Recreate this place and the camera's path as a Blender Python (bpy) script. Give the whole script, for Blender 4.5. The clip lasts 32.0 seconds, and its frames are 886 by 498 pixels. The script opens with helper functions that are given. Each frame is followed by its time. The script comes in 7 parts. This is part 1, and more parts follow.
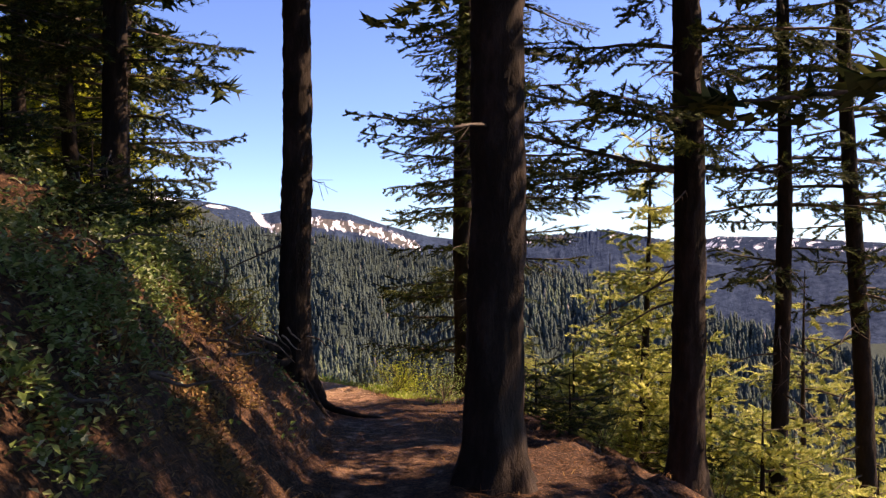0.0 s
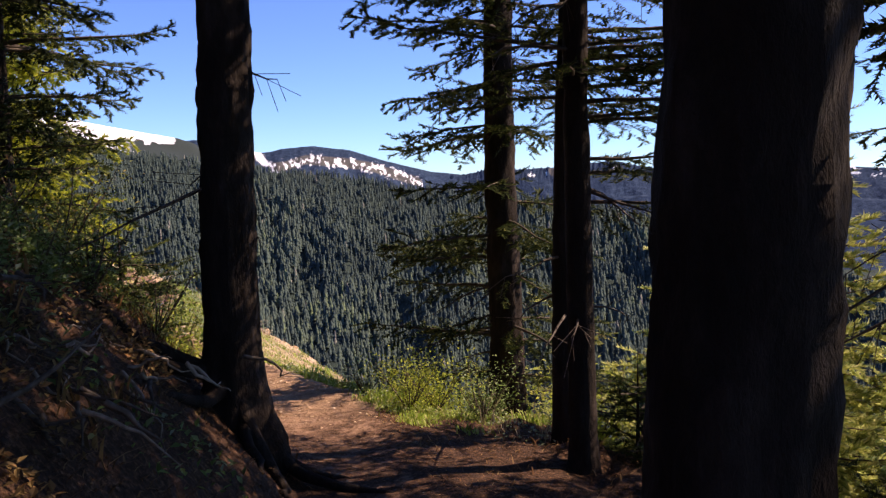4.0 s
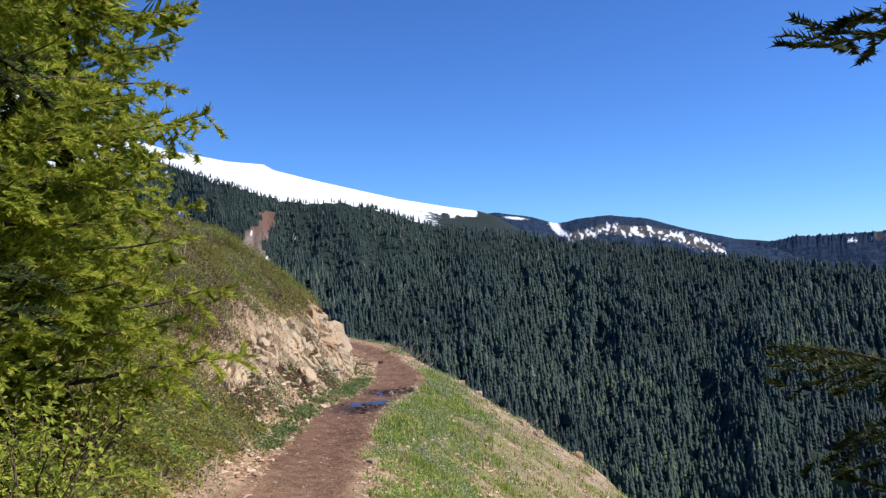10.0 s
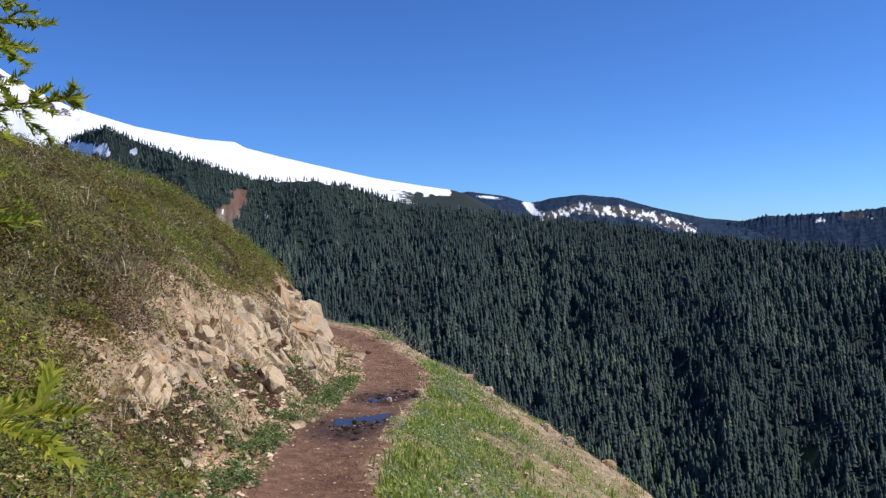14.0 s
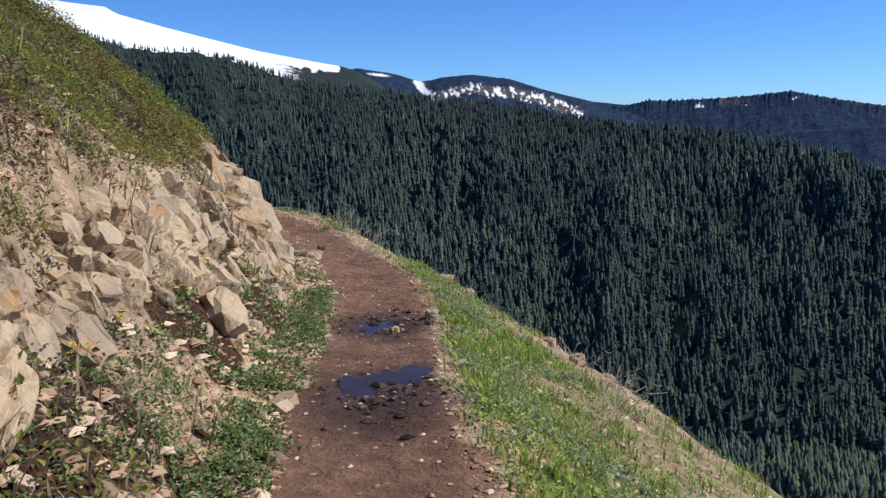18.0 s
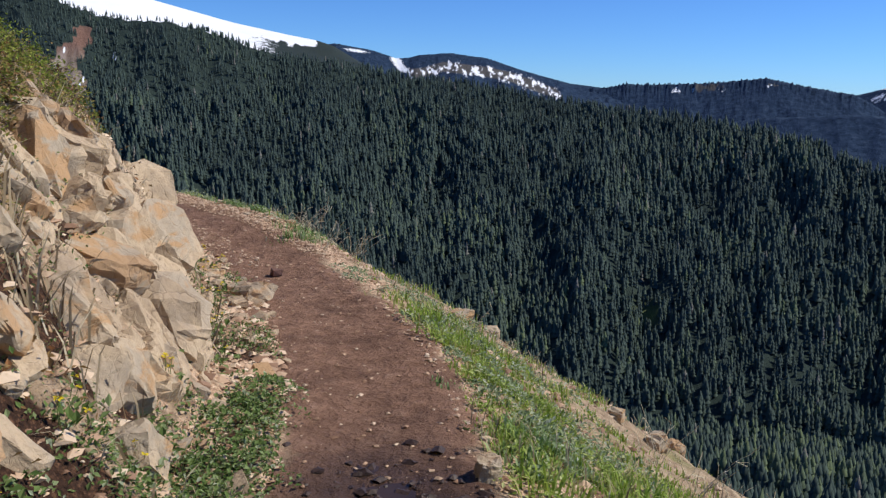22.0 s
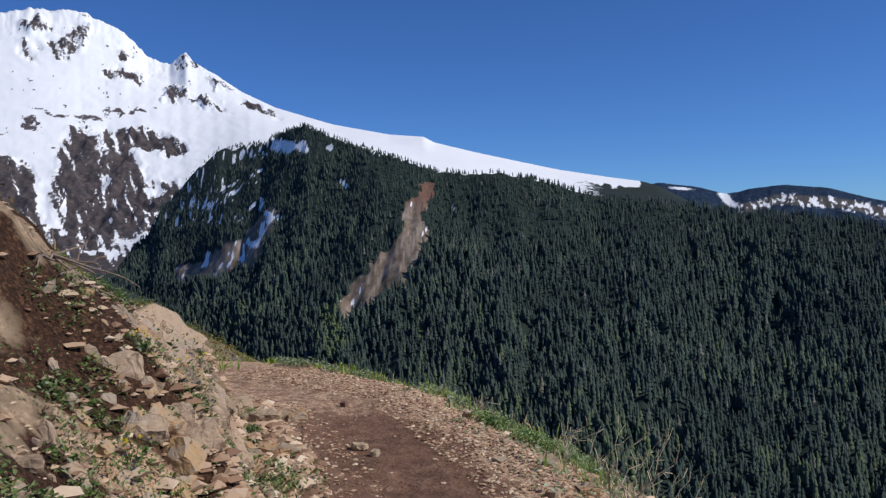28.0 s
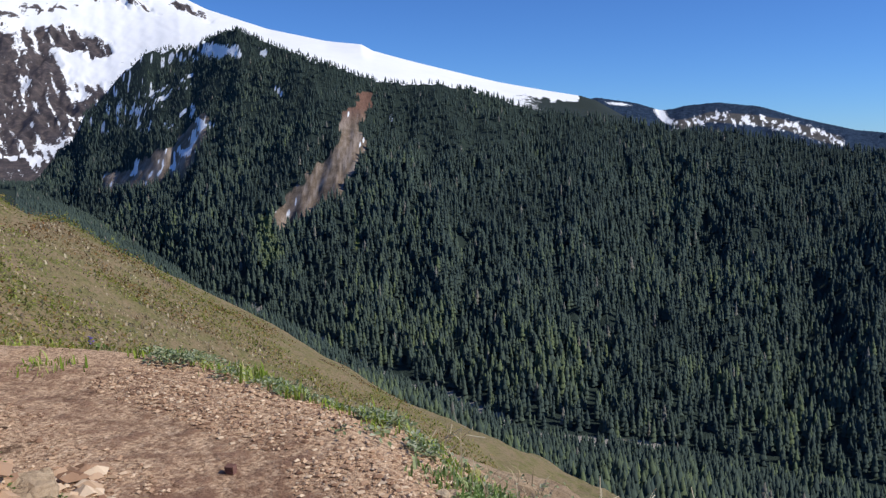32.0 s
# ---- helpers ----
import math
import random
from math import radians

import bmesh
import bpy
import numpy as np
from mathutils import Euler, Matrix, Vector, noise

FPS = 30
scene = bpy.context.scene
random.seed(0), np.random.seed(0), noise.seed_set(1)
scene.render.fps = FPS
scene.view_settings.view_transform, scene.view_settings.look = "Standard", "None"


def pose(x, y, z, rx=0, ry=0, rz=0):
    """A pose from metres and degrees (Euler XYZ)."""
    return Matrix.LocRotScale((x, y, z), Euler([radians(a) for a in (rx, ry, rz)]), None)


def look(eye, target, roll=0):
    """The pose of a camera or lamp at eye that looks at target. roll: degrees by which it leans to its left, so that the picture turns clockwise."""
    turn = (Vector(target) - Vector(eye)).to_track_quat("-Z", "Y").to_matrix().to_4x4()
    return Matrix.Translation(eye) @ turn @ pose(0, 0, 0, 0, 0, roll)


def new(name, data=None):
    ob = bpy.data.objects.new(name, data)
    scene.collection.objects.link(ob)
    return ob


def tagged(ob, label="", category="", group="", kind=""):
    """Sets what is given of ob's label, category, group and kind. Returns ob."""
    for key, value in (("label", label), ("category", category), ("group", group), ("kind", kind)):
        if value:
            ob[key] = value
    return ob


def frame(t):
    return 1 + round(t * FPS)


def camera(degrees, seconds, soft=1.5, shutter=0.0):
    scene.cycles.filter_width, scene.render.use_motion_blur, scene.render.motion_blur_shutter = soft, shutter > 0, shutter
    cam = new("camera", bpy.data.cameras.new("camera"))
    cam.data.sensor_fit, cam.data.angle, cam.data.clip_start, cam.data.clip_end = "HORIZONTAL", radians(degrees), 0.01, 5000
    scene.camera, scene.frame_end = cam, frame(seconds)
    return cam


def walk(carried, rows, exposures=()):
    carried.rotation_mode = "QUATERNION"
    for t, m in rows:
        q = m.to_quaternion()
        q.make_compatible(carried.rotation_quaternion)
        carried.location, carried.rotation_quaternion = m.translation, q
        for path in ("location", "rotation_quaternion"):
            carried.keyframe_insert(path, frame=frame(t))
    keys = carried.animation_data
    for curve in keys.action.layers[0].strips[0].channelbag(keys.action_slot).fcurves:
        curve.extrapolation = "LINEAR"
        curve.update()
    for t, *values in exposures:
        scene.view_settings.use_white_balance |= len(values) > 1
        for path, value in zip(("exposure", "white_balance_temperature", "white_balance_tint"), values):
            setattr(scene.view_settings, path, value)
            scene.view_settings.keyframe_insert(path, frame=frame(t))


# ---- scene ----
# ---- camera: seconds, eye x y z, turn to the left, tilt up, lean ----
cam = camera(56.62, 32.0, soft=1.35)
ROWS = [
    (0, -0.000, -0.000, 1.522, -12.55, -0.41, 0.22),
    (0.5, 0.047, 0.503, 1.548, -7.65, 2.15, 0.56),
    (1, 0.195, 0.969, 1.541, -10.85, -1.01, 0.81),
    (1.5, 0.325, 1.366, 1.574, -13.02, -1.91, 1.72),
    (2, 0.429, 1.759, 1.565, -12.46, -3.38, 0.65),
    (2.5, 0.476, 2.190, 1.619, -16.23, -3.46, 1.56),
    (3, 0.544, 2.660, 1.583, -11.38, 0.08, -0.58),
    (3.5, 0.544, 3.168, 1.554, -12.02, -5.05, -1.23),
    (5.5, 0.773, 5.352, 1.505, -13.49, -2.49, -0.20),
    (6, 0.837, 5.889, 1.511, -12.08, -0.92, 0.37),
    (6.5, 0.980, 6.389, 1.485, -8.57, 0.05, 0.03),
    (7, 1.101, 6.904, 1.429, -7.52, -0.12, 1.11),
    (7.5, 1.271, 7.410, 1.372, -3.60, 1.50, 0.61),
    (8, 1.312, 7.961, 1.327, -1.67, 2.81, 1.32),
    (8.5, 1.358, 8.523, 1.264, 2.04, 1.84, 0.64),
    (9, 1.310, 9.104, 1.247, 4.18, 3.04, 0.33),
    (9.5, 1.229, 9.665, 1.180, 4.41, 1.64, -0.92),
    (10, 1.125, 10.227, 1.152, 7.98, 0.42, -1.80),
    (10.5, 1.038, 10.783, 1.083, 8.98, -1.32, -1.84),
    (11, 1.017, 11.361, 1.064, 10.59, -1.54, -1.92),
    (11.5, 0.870, 11.903, 1.025, 12.11, -0.37, -1.21),
    (12, 0.774, 12.487, 0.973, 12.08, 0.28, -1.49),
    (12.5, 0.569, 13.021, 0.908, 9.77, -1.22, -1.53),
    (13, 0.398, 13.500, 0.862, 8.15, -1.88, -2.47),
    (13.5, 0.158, 13.931, 0.843, 6.59, -1.53, -1.74),
    (15.5, -0.767, 15.545, 0.800, 5.59, -0.68, -1.69),
    (16, -1.076, 16.035, 0.767, 5.23, -1.86, -0.74),
    (16.5, -1.282, 16.590, 0.736, 7.14, -0.09, -2.46),
    (17, -1.540, 17.081, 0.679, 4.34, 0.38, -0.12),
    (17.5, -1.680, 17.644, 0.618, 0.95, -3.43, -1.22),
    (18, -1.790, 18.213, 0.519, -1.40, -9.57, -0.54),
    (18.5, -1.858, 18.799, 0.492, -3.84, -9.86, 1.02),
    (19, -1.929, 19.391, 0.489, -1.25, -8.14, -0.20),
    (19.5, -2.060, 19.918, 0.457, -2.71, -9.18, 0.46),
    (20, -2.105, 20.472, 0.403, -2.82, -10.06, 2.05),
    (20.5, -2.180, 20.998, 0.370, -4.92, -11.80, 2.71),
    (21, -2.131, 21.484, 0.305, -4.56, -10.24, 1.49),
    (21.5, -2.134, 22.000, 0.294, -4.15, -10.86, 2.06),
    (22, -2.137, 22.396, 0.283, -3.24, -11.02, 1.00),
    (22.5, -2.100, 22.911, 0.288, -1.67, -8.37, 0.66),
    (23, -2.100, 23.412, 0.282, -2.73, -4.08, 2.31),
    (23.5, -2.125, 23.935, 0.246, -6.17, -3.27, 2.58),
    (24, -2.216, 24.500, 0.226, -14.10, -4.03, 3.66),
    (24.5, -2.254, 25.015, 0.174, -8.19, -4.02, 3.51),
    (25, -2.298, 25.375, 0.142, -4.14, -4.69, 2.50),
    (25.5, -2.135, 25.713, 0.090, -4.01, -0.20, 1.03),
    (26, -2.117, 26.039, 0.081, 2.55, -1.22, 1.23),
    (26.5, -2.366, 26.564, 0.065, 12.47, -1.78, 2.65),
    (28.5, -2.746, 28.244, 0.087, 20.87, -1.36, -1.68),
    (29, -2.857, 28.593, 0.093, 23.37, -2.06, -1.16),
    (29.5, -3.021, 28.929, 0.087, 23.79, -4.31, -1.39),
    (30, -3.129, 29.331, 0.078, 24.31, -6.41, -1.48),
    (30.5, -3.333, 29.646, 0.073, 22.74, -8.68, -1.26),
    (31, -3.489, 29.940, 0.092, 19.18, -9.95, -1.54),
    (31.5, -3.602, 30.306, 0.125, 17.69, -8.93, -1.51),
    (32, -3.701, 30.467, 0.232, 14.81, -7.40, -0.57),
]


def aim(x, y, z, yaw, pitch, lean):
    yaw, pitch = radians(yaw), radians(pitch)
    ahead = Vector((-math.sin(yaw) * math.cos(pitch), math.cos(yaw) * math.cos(pitch), math.sin(pitch)))
    return look((x, y, z), Vector((x, y, z)) + ahead, lean)


walk(cam, [(r[0], aim(*r[1:])) for r in ROWS], exposures=[(0, 1.42, 10400, 31), (1, 1.14, 9300, 30), (2, 1.1, 9100, 29), (3.5, 1.04, 8700, 28), (5.5, 0.86, 7800, 24), (7, 0.57, 6950, 18), (9, 0.45, 6500, 11), (11, 0.34, 6550, 10), (13, 0.22, 6500, 10), (16, 0.2, 6500, 10), (22, 0.1, 6550, 9), (26.5, 0.0, 6500, 9), (28.5, -0.35, 6550, 9), (30, -0.24, 6600, 9), (31, 0.0, 6650, 9), (32, -0.02, 6600, 9)])

# ---- world and sun ----
SUN_AZ, SUN_EL = 86.0, 43.0
world = bpy.data.worlds.new("world")
scene.world = world
world.use_nodes = True
wn = world.node_tree.nodes
sky = wn.new("ShaderNodeTexSky")
sky.sky_type, sky.sun_disc = "NISHITA", False
sky.sun_elevation, sky.sun_rotation = radians(SUN_EL), radians(SUN_AZ)
sky.altitude, sky.air_density, sky.dust_density, sky.ozone_density = 2500, 1.0, 0.0, 4.0
wn["Background"].inputs["Strength"].default_value = 0.10
tint = wn.new("ShaderNodeMix")
tint.data_type, tint.blend_type = "RGBA", "MULTIPLY"
tint.inputs[0].default_value = 1.0
tint.inputs[7].default_value = (0.46, 0.77, 1.25, 1)
world.node_tree.links.new(sky.outputs[0], tint.inputs[6])
world.node_tree.links.new(tint.outputs[2], wn["Background"].inputs["Color"])
sun_data = bpy.data.lights.new("sun", "SUN")
sun_data.energy, sun_data.angle, sun_data.color = 4.2, radians(0.53), (1.0, 0.95, 0.86)
sun = new("sun", sun_data)
_d = Vector((math.sin(radians(SUN_AZ)) * math.cos(radians(SUN_EL)), math.cos(radians(SUN_AZ)) * math.cos(radians(SUN_EL)), math.sin(radians(SUN_EL))))
sun.matrix_world = look(_d * 50, (0, 0, 0))

# ---- small helpers ----
rng = np.random.default_rng(7)


def lin(c):
    return tuple(c) + (1.0,) if len(c) == 3 else tuple(c)


class Mat:
    """A node material in the making."""

    def __init__(self, name, rough=0.85, spec=0.3):
        self.m = bpy.data.materials.new(name)
        self.m.use_nodes = True
        self.n, self.l = self.m.node_tree.nodes, self.m.node_tree.links
        self.b = self.n["Principled BSDF"]
        self.b.inputs["Roughness"].default_value = rough
        self.b.inputs["Specular IOR Level"].default_value = spec
        self.geo = self.n.new("ShaderNodeNewGeometry")

    def noise(self, scale, detail=6, rough=0.6, stretch=None, distort=0.0):
        t = self.n.new("ShaderNodeTexNoise")
        t.inputs["Scale"].default_value, t.inputs["Detail"].default_value = scale, detail
        t.inputs["Roughness"].default_value, t.inputs["Distortion"].default_value = rough, distort
        src = self.geo.outputs["Position"]
        if stretch:
            mp = self.n.new("ShaderNodeMapping")
            mp.inputs["Scale"].default_value = stretch
            self.l.new(src, mp.inputs["Vector"])
            src = mp.outputs["Vector"]
        self.l.new(src, t.inputs["Vector"])
        return t.outputs["Fac"]

    def cracks(self, scale, warp=0.25, stretch=(1, 1, 1)):
        """Distance to the nearest crack of a jointed rock."""
        mp = self.n.new("ShaderNodeMapping")
        mp.inputs["Scale"].default_value = stretch
        mp.inputs["Rotation"].default_value = (0.3, -0.25, 0.4)
        t = self.n.new("ShaderNodeTexNoise")
        t.inputs["Scale"].default_value, t.inputs["Detail"].default_value = scale * 1.3, 3
        mad = self.n.new("ShaderNodeVectorMath")
        mad.operation = "MULTIPLY_ADD"
        mad.inputs[1].default_value = (warp / scale,) * 3
        self.l.new(self.geo.outputs["Position"], t.inputs["Vector"])
        self.l.new(t.outputs["Color"], mad.inputs[0])
        self.l.new(self.geo.outputs["Position"], mad.inputs[2])
        self.l.new(mad.outputs[0], mp.inputs["Vector"])
        v = self.n.new("ShaderNodeTexVoronoi")
        v.feature = "DISTANCE_TO_EDGE"
        v.inputs["Scale"].default_value = scale
        self.l.new(mp.outputs["Vector"], v.inputs["Vector"])
        return v.outputs["Distance"]

    def ramp(self, fac, stops):
        r = self.n.new("ShaderNodeValToRGB")
        els = r.color_ramp.elements
        while len(els) < len(stops):
            els.new(0.5)
        for e, (p, c) in zip(els, stops):
            e.position, e.color = p, lin(c)
        self.l.new(fac, r.inputs["Fac"])
        return r.outputs["Color"]

    def step(self, fac, lo, hi):
        r = self.n.new("ShaderNodeMapRange")
        r.interpolation_type = "SMOOTHSTEP"
        r.inputs["From Min"].default_value, r.inputs["From Max"].default_value = lo, hi
        self.l.new(fac, r.inputs["Value"])
        return r.outputs["Result"]

    def math(self, op, a, b):
        m = self.n.new("ShaderNodeMath")
        m.operation = op
        for i, v in enumerate((a, b)):
            if isinstance(v, (int, float)):
                m.inputs[i].default_value = v
            else:
                self.l.new(v, m.inputs[i])
        return m.outputs[0]

    def mix(self, fac, a, b, mode="MIX"):
        m = self.n.new("ShaderNodeMix")
        m.data_type, m.blend_type = "RGBA", mode
        for sock, v in (("Factor", fac), ("A", a), ("B", b)):
            i = [s for s in m.inputs if s.name == sock and (s.type == "VALUE" if sock == "Factor" else s.type == "RGBA")][0]
            if isinstance(v, (int, float)):
                i.default_value = v
            elif isinstance(v, tuple):
                i.default_value = lin(v)
            else:
                self.l.new(v, i)
        return [s for s in m.outputs if s.type == "RGBA"][0]

    def attr(self, name):
        a = self.n.new("ShaderNodeAttribute")
        a.attribute_name = name
        return a.outputs["Fac"]

    def per_object(self):
        return self.n.new("ShaderNodeObjectInfo").outputs["Random"]

    def per_island(self):
        return self.geo.outputs["Random Per Island"]

    def color(self, sock):
        self.l.new(sock, self.b.inputs["Base Color"])
        return self

    def rough(self, sock):
        self.l.new(sock, self.b.inputs["Roughness"])
        return self

    def bump(self, fac, dist, strength=1.0):
        b = self.n.new("ShaderNodeBump")
        b.inputs["Distance"].default_value, b.inputs["Strength"].default_value = dist, strength
        self.l.new(fac, b.inputs["Height"])
        if self.b.inputs["Normal"].is_linked:
            self.l.new(self.b.inputs["Normal"].links[0].from_socket, b.inputs["Normal"])
        self.l.new(b.outputs["Normal"], self.b.inputs["Normal"])
        return self


def hash2(ix, iy, seed):
    h = np.sin(ix * 127.1 + iy * 311.7 + seed * 74.7) * 43758.5453
    return h - np.floor(h)


def vnoise(x, y, seed=0):
    x, y = np.asarray(x, float), np.asarray(y, float)
    ix, iy = np.floor(x), np.floor(y)
    fx, fy = x - ix, y - iy
    fx, fy = fx * fx * (3 - 2 * fx), fy * fy * (3 - 2 * fy)
    a, b = hash2(ix, iy, seed), hash2(ix + 1, iy, seed)
    c, d = hash2(ix, iy + 1, seed), hash2(ix + 1, iy + 1, seed)
    return (a * (1 - fx) + b * fx) * (1 - fy) + (c * (1 - fx) + d * fx) * fy


def fbm(x, y, octaves=4, seed=0, gain=0.5):
    out, amp, tot = 0.0, 1.0, 0.0
    for k in range(octaves):
        out = out + amp * (vnoise(np.asarray(x) * 2 ** k + 13.7 * k, np.asarray(y) * 2 ** k - 7.1 * k, seed + k) - 0.5)
        tot, amp = tot + amp, amp * gain
    return out / tot * 2


def sstep(a, b, x):
    t = np.clip((np.asarray(x, float) - a) / (b - a), 0, 1)
    return t * t * (3 - 2 * t)


def mesh_np(name, verts, faces, mat, smooth=False, attrs=None):
    """A mesh from arrays: verts (n, 3), faces (m, k)."""
    verts, faces = np.asarray(verts, np.float32), np.asarray(faces, np.int32)
    me = bpy.data.meshes.new(name)
    k = faces.shape[1]
    me.vertices.add(len(verts))
    me.vertices.foreach_set("co", verts.ravel())
    me.loops.add(faces.size)
    me.loops.foreach_set("vertex_index", faces.ravel())
    me.polygons.add(len(faces))
    me.polygons.foreach_set("loop_start", np.arange(0, faces.size, k, dtype=np.int32))
    me.polygons.foreach_set("use_smooth", np.full(len(faces), smooth))
    for key, val in (attrs or {}).items():
        me.attributes.new(key, "FLOAT", "POINT").data.foreach_set("value", np.asarray(val, np.float32))
    me.materials.append(mat)
    me.update(calc_edges=True)
    return me


def grid_faces(nu, nv):
    i = np.arange(nu * nv).reshape(nu, nv)
    return np.stack([i[:-1, :-1], i[1:, :-1], i[1:, 1:], i[:-1, 1:]], -1).reshape(-1, 4)


def child(name, me, parent, label=""):
    ob = new(name, me)
    ob.parent = parent
    if label:
        ob["label"] = label
    return ob


def part(name, bm, material, parent, label=""):
    me = bpy.data.meshes.new(name)
    bm.to_mesh(me)
    bm.free()
    me.materials.append(material)
    return child(name, me, parent, label)


def empty(name, x=0, y=0, z=0):
    ob = new(name)
    ob.empty_display_size = 0.2
    ob.location = (x, y, z)
    return ob

# ---- ground: a path cut into a steep hillside ----
LINE = np.array([(-0.3, -14), (0, -4), (0.3, 1), (0.75, 5), (1.1, 8), (1.05, 9.6), (0.72, 11.5), (0.0, 13.7), (-1.0, 16.4), (-1.6, 19),
                 (-1.95, 21), (-2.15, 23), (-2.17, 25), (-2.3, 27), (-2.75, 28.9), (-3.5, 30.6), (-4.6, 32.4), (-5.8, 33.9), (-7.3, 34.7), (-9.5, 34.9),
                 (-14, 35.6), (-19, 38), (-23, 43), (-26, 50), (-29, 57), (-31.5, 62), (-36, 68), (-46, 75), (-80, 92), (-160, 120)])
LEVEL_Y = [-14, 0, 5.5, 9, 13.5, 17, 20.3, 23, 25.6, 30, 31.7, 34, 40, 60, 120]
LEVEL_Z = [0.15, 0, -0.02, -0.27, -0.65, -0.86, -1.12, -1.21, -1.43, -1.42, -1.28, -1.25, -1.3, -3.4, -6]


def trail_frame(x, y):
    """Signed distance from the middle of the path (uphill is positive) and the y of the nearest point on it."""
    x, y = np.atleast_1d(np.asarray(x, float)), np.atleast_1d(np.asarray(y, float))
    best, sgn, fy = np.full(x.shape, 1e9), np.ones(x.shape), np.zeros(x.shape)
    for a, b in zip(LINE[:-1], LINE[1:]):
        d = b - a
        t = np.clip(((x - a[0]) * d[0] + (y - a[1]) * d[1]) / (d @ d), 0, 1)
        px, py = a[0] + t * d[0], a[1] + t * d[1]
        dist = np.hypot(x - px, y - py)
        near = dist < best
        side = d[0] * (y - a[1]) - d[1] * (x - a[0])
        best, sgn, fy = np.where(near, dist, best), np.where(near, np.where(side > 0, 1.0, -1.0), sgn), np.where(near, py, fy)
    return best * sgn, fy


def zones(x, y):
    s, fy = trail_frame(x, y)
    forest = 1 - sstep(9.0, 12.5, fy)
    rocky = sstep(18.5, 21, fy) * (1 - sstep(34.5, 36.5, fy)) * (np.asarray(x) > -14)
    return s, fy, forest, rocky


def ground_z(x, y, fine=True):
    x, y = np.asarray(x, float), np.asarray(y, float)
    shape = x.shape
    x, y = x.ravel(), y.ravel()
    s, fy, forest, rocky = zones(x, y)
    level = np.interp(fy, LEVEL_Y, LEVEL_Z)
    wob = fbm(x * 0.9, y * 0.9, 3, 3)
    half = 0.46 + 0.14 * wob + 0.28 * sstep(29.5, 32.5, fy)
    up = np.maximum(s - half, 0)
    dn = np.maximum(-s - half, 0)
    # uphill: cut bank, then the slope above it
    cut_f = 1.15 * np.minimum(up, 1.15) + 0.5 * np.maximum(up - 1.15, 0)
    cut_m = 0.52 * np.minimum(up, 1.0) + 0.86 * np.clip(up - 1.0, 0, 2.4) + 0.6 * np.maximum(up - 3.4, 0)
    cut_r = 0.3 * np.minimum(up, 0.4) + 1.5 * np.clip(up - 0.4, 0, 0.85) + 0.86 * np.clip(up - 1.2, 0, 1.5) + 0.44 * np.maximum(up - 2.7, 0)
    low = 1 - sstep(20, 23.5, fy) * (1 - sstep(29.8, 30.6, fy) * (1 - sstep(31.5, 32.5, fy)))
    cut_r = cut_r * (1 - 0.35 * low)
    cut_r = cut_r + 0.42 * sstep(0.04, 0.28, up) * sstep(31.4, 32.4, fy) * (1 - sstep(33.7, 34.1, fy)) * (1 - sstep(0.45, 1.25, up))
    plain = 1.02 * np.minimum(up, 12) + 0.72 * np.maximum(up - 12, 0)
    far = sstep(36, 42, fy)
    rise = forest * cut_f + (1 - forest) * ((1 - rocky) * cut_m + rocky * cut_r)
    rise = (1 - far) * rise + far * plain
    fall_n = 0.35 * np.minimum(dn, 0.4) + 0.66 * np.clip(dn - 0.4, 0, 4.1) + 0.95 * np.clip(dn - 4.5, 0, 30) + 0.62 * np.maximum(dn - 34.5, 0)
    fall_s = 0.10 * np.minimum(dn, 1.2) + 0.45 * np.clip(dn - 1.2, 0, 2) + 0.75 * np.maximum(dn - 3.2, 0)
    fall = forest * fall_s + (1 - forest) * ((1 - far) * fall_n + far * 0.64 * dn)
    z = level + rise - fall
    off = sstep(0.2, 1.6, up + dn)
    z = z + off * 0.22 * fbm(x * 0.55, y * 0.55, 4, 11) + sstep(4, 30, up + dn) * 3.0 * fbm(x * 0.06, y * 0.06, 4, 21)
    if fine:
        z = z + (0.012 + 0.05 * off + 0.10 * off * forest) * fbm(x * 4.5, y * 4.5, 3, 31) + 0.16 * off * forest * (s > 0) * fbm(x * 1.9, y * 1.9, 3, 36) + rocky * off * (s > 0) * 0.10 * fbm(x * 2.2, y * 2.2, 3, 41)
        z = z - 0.03 * (1 - sstep(0.0, 0.5, np.abs(s))) - 0.012 * np.exp(-((x + 2.05) ** 2 / 0.2 + (y - 23.2) ** 2 / 0.5)) - 0.012 * np.exp(-((x + 2.2) ** 2 / 0.12 + (y - 25.6) ** 2 / 0.2))
        z = z + 0.03 * np.exp(-((x + 2.1) ** 2 / 0.3 + (y - 23.2) ** 2 / 0.6)) * fbm(x * 7, y * 7, 2, 61) + 0.03 * np.exp(-((x + 2.2) ** 2 / 0.2 + (y - 25.5) ** 2 / 0.3)) * fbm(x * 7, y * 7, 2, 62)
    return z.reshape(shape)


def gz(x, y):
    return float(ground_z(np.array([x]), np.array([y]))[0])


def spaced(edges):
    out = [edges[0][0]]
    for (a, _), (b, step) in zip(edges[:-1], edges[1:]):
        n = max(1, int(round((b - a) / step)))
        out += list(a + (b - a) * np.arange(1, n + 1) / n)
    return np.array(out)


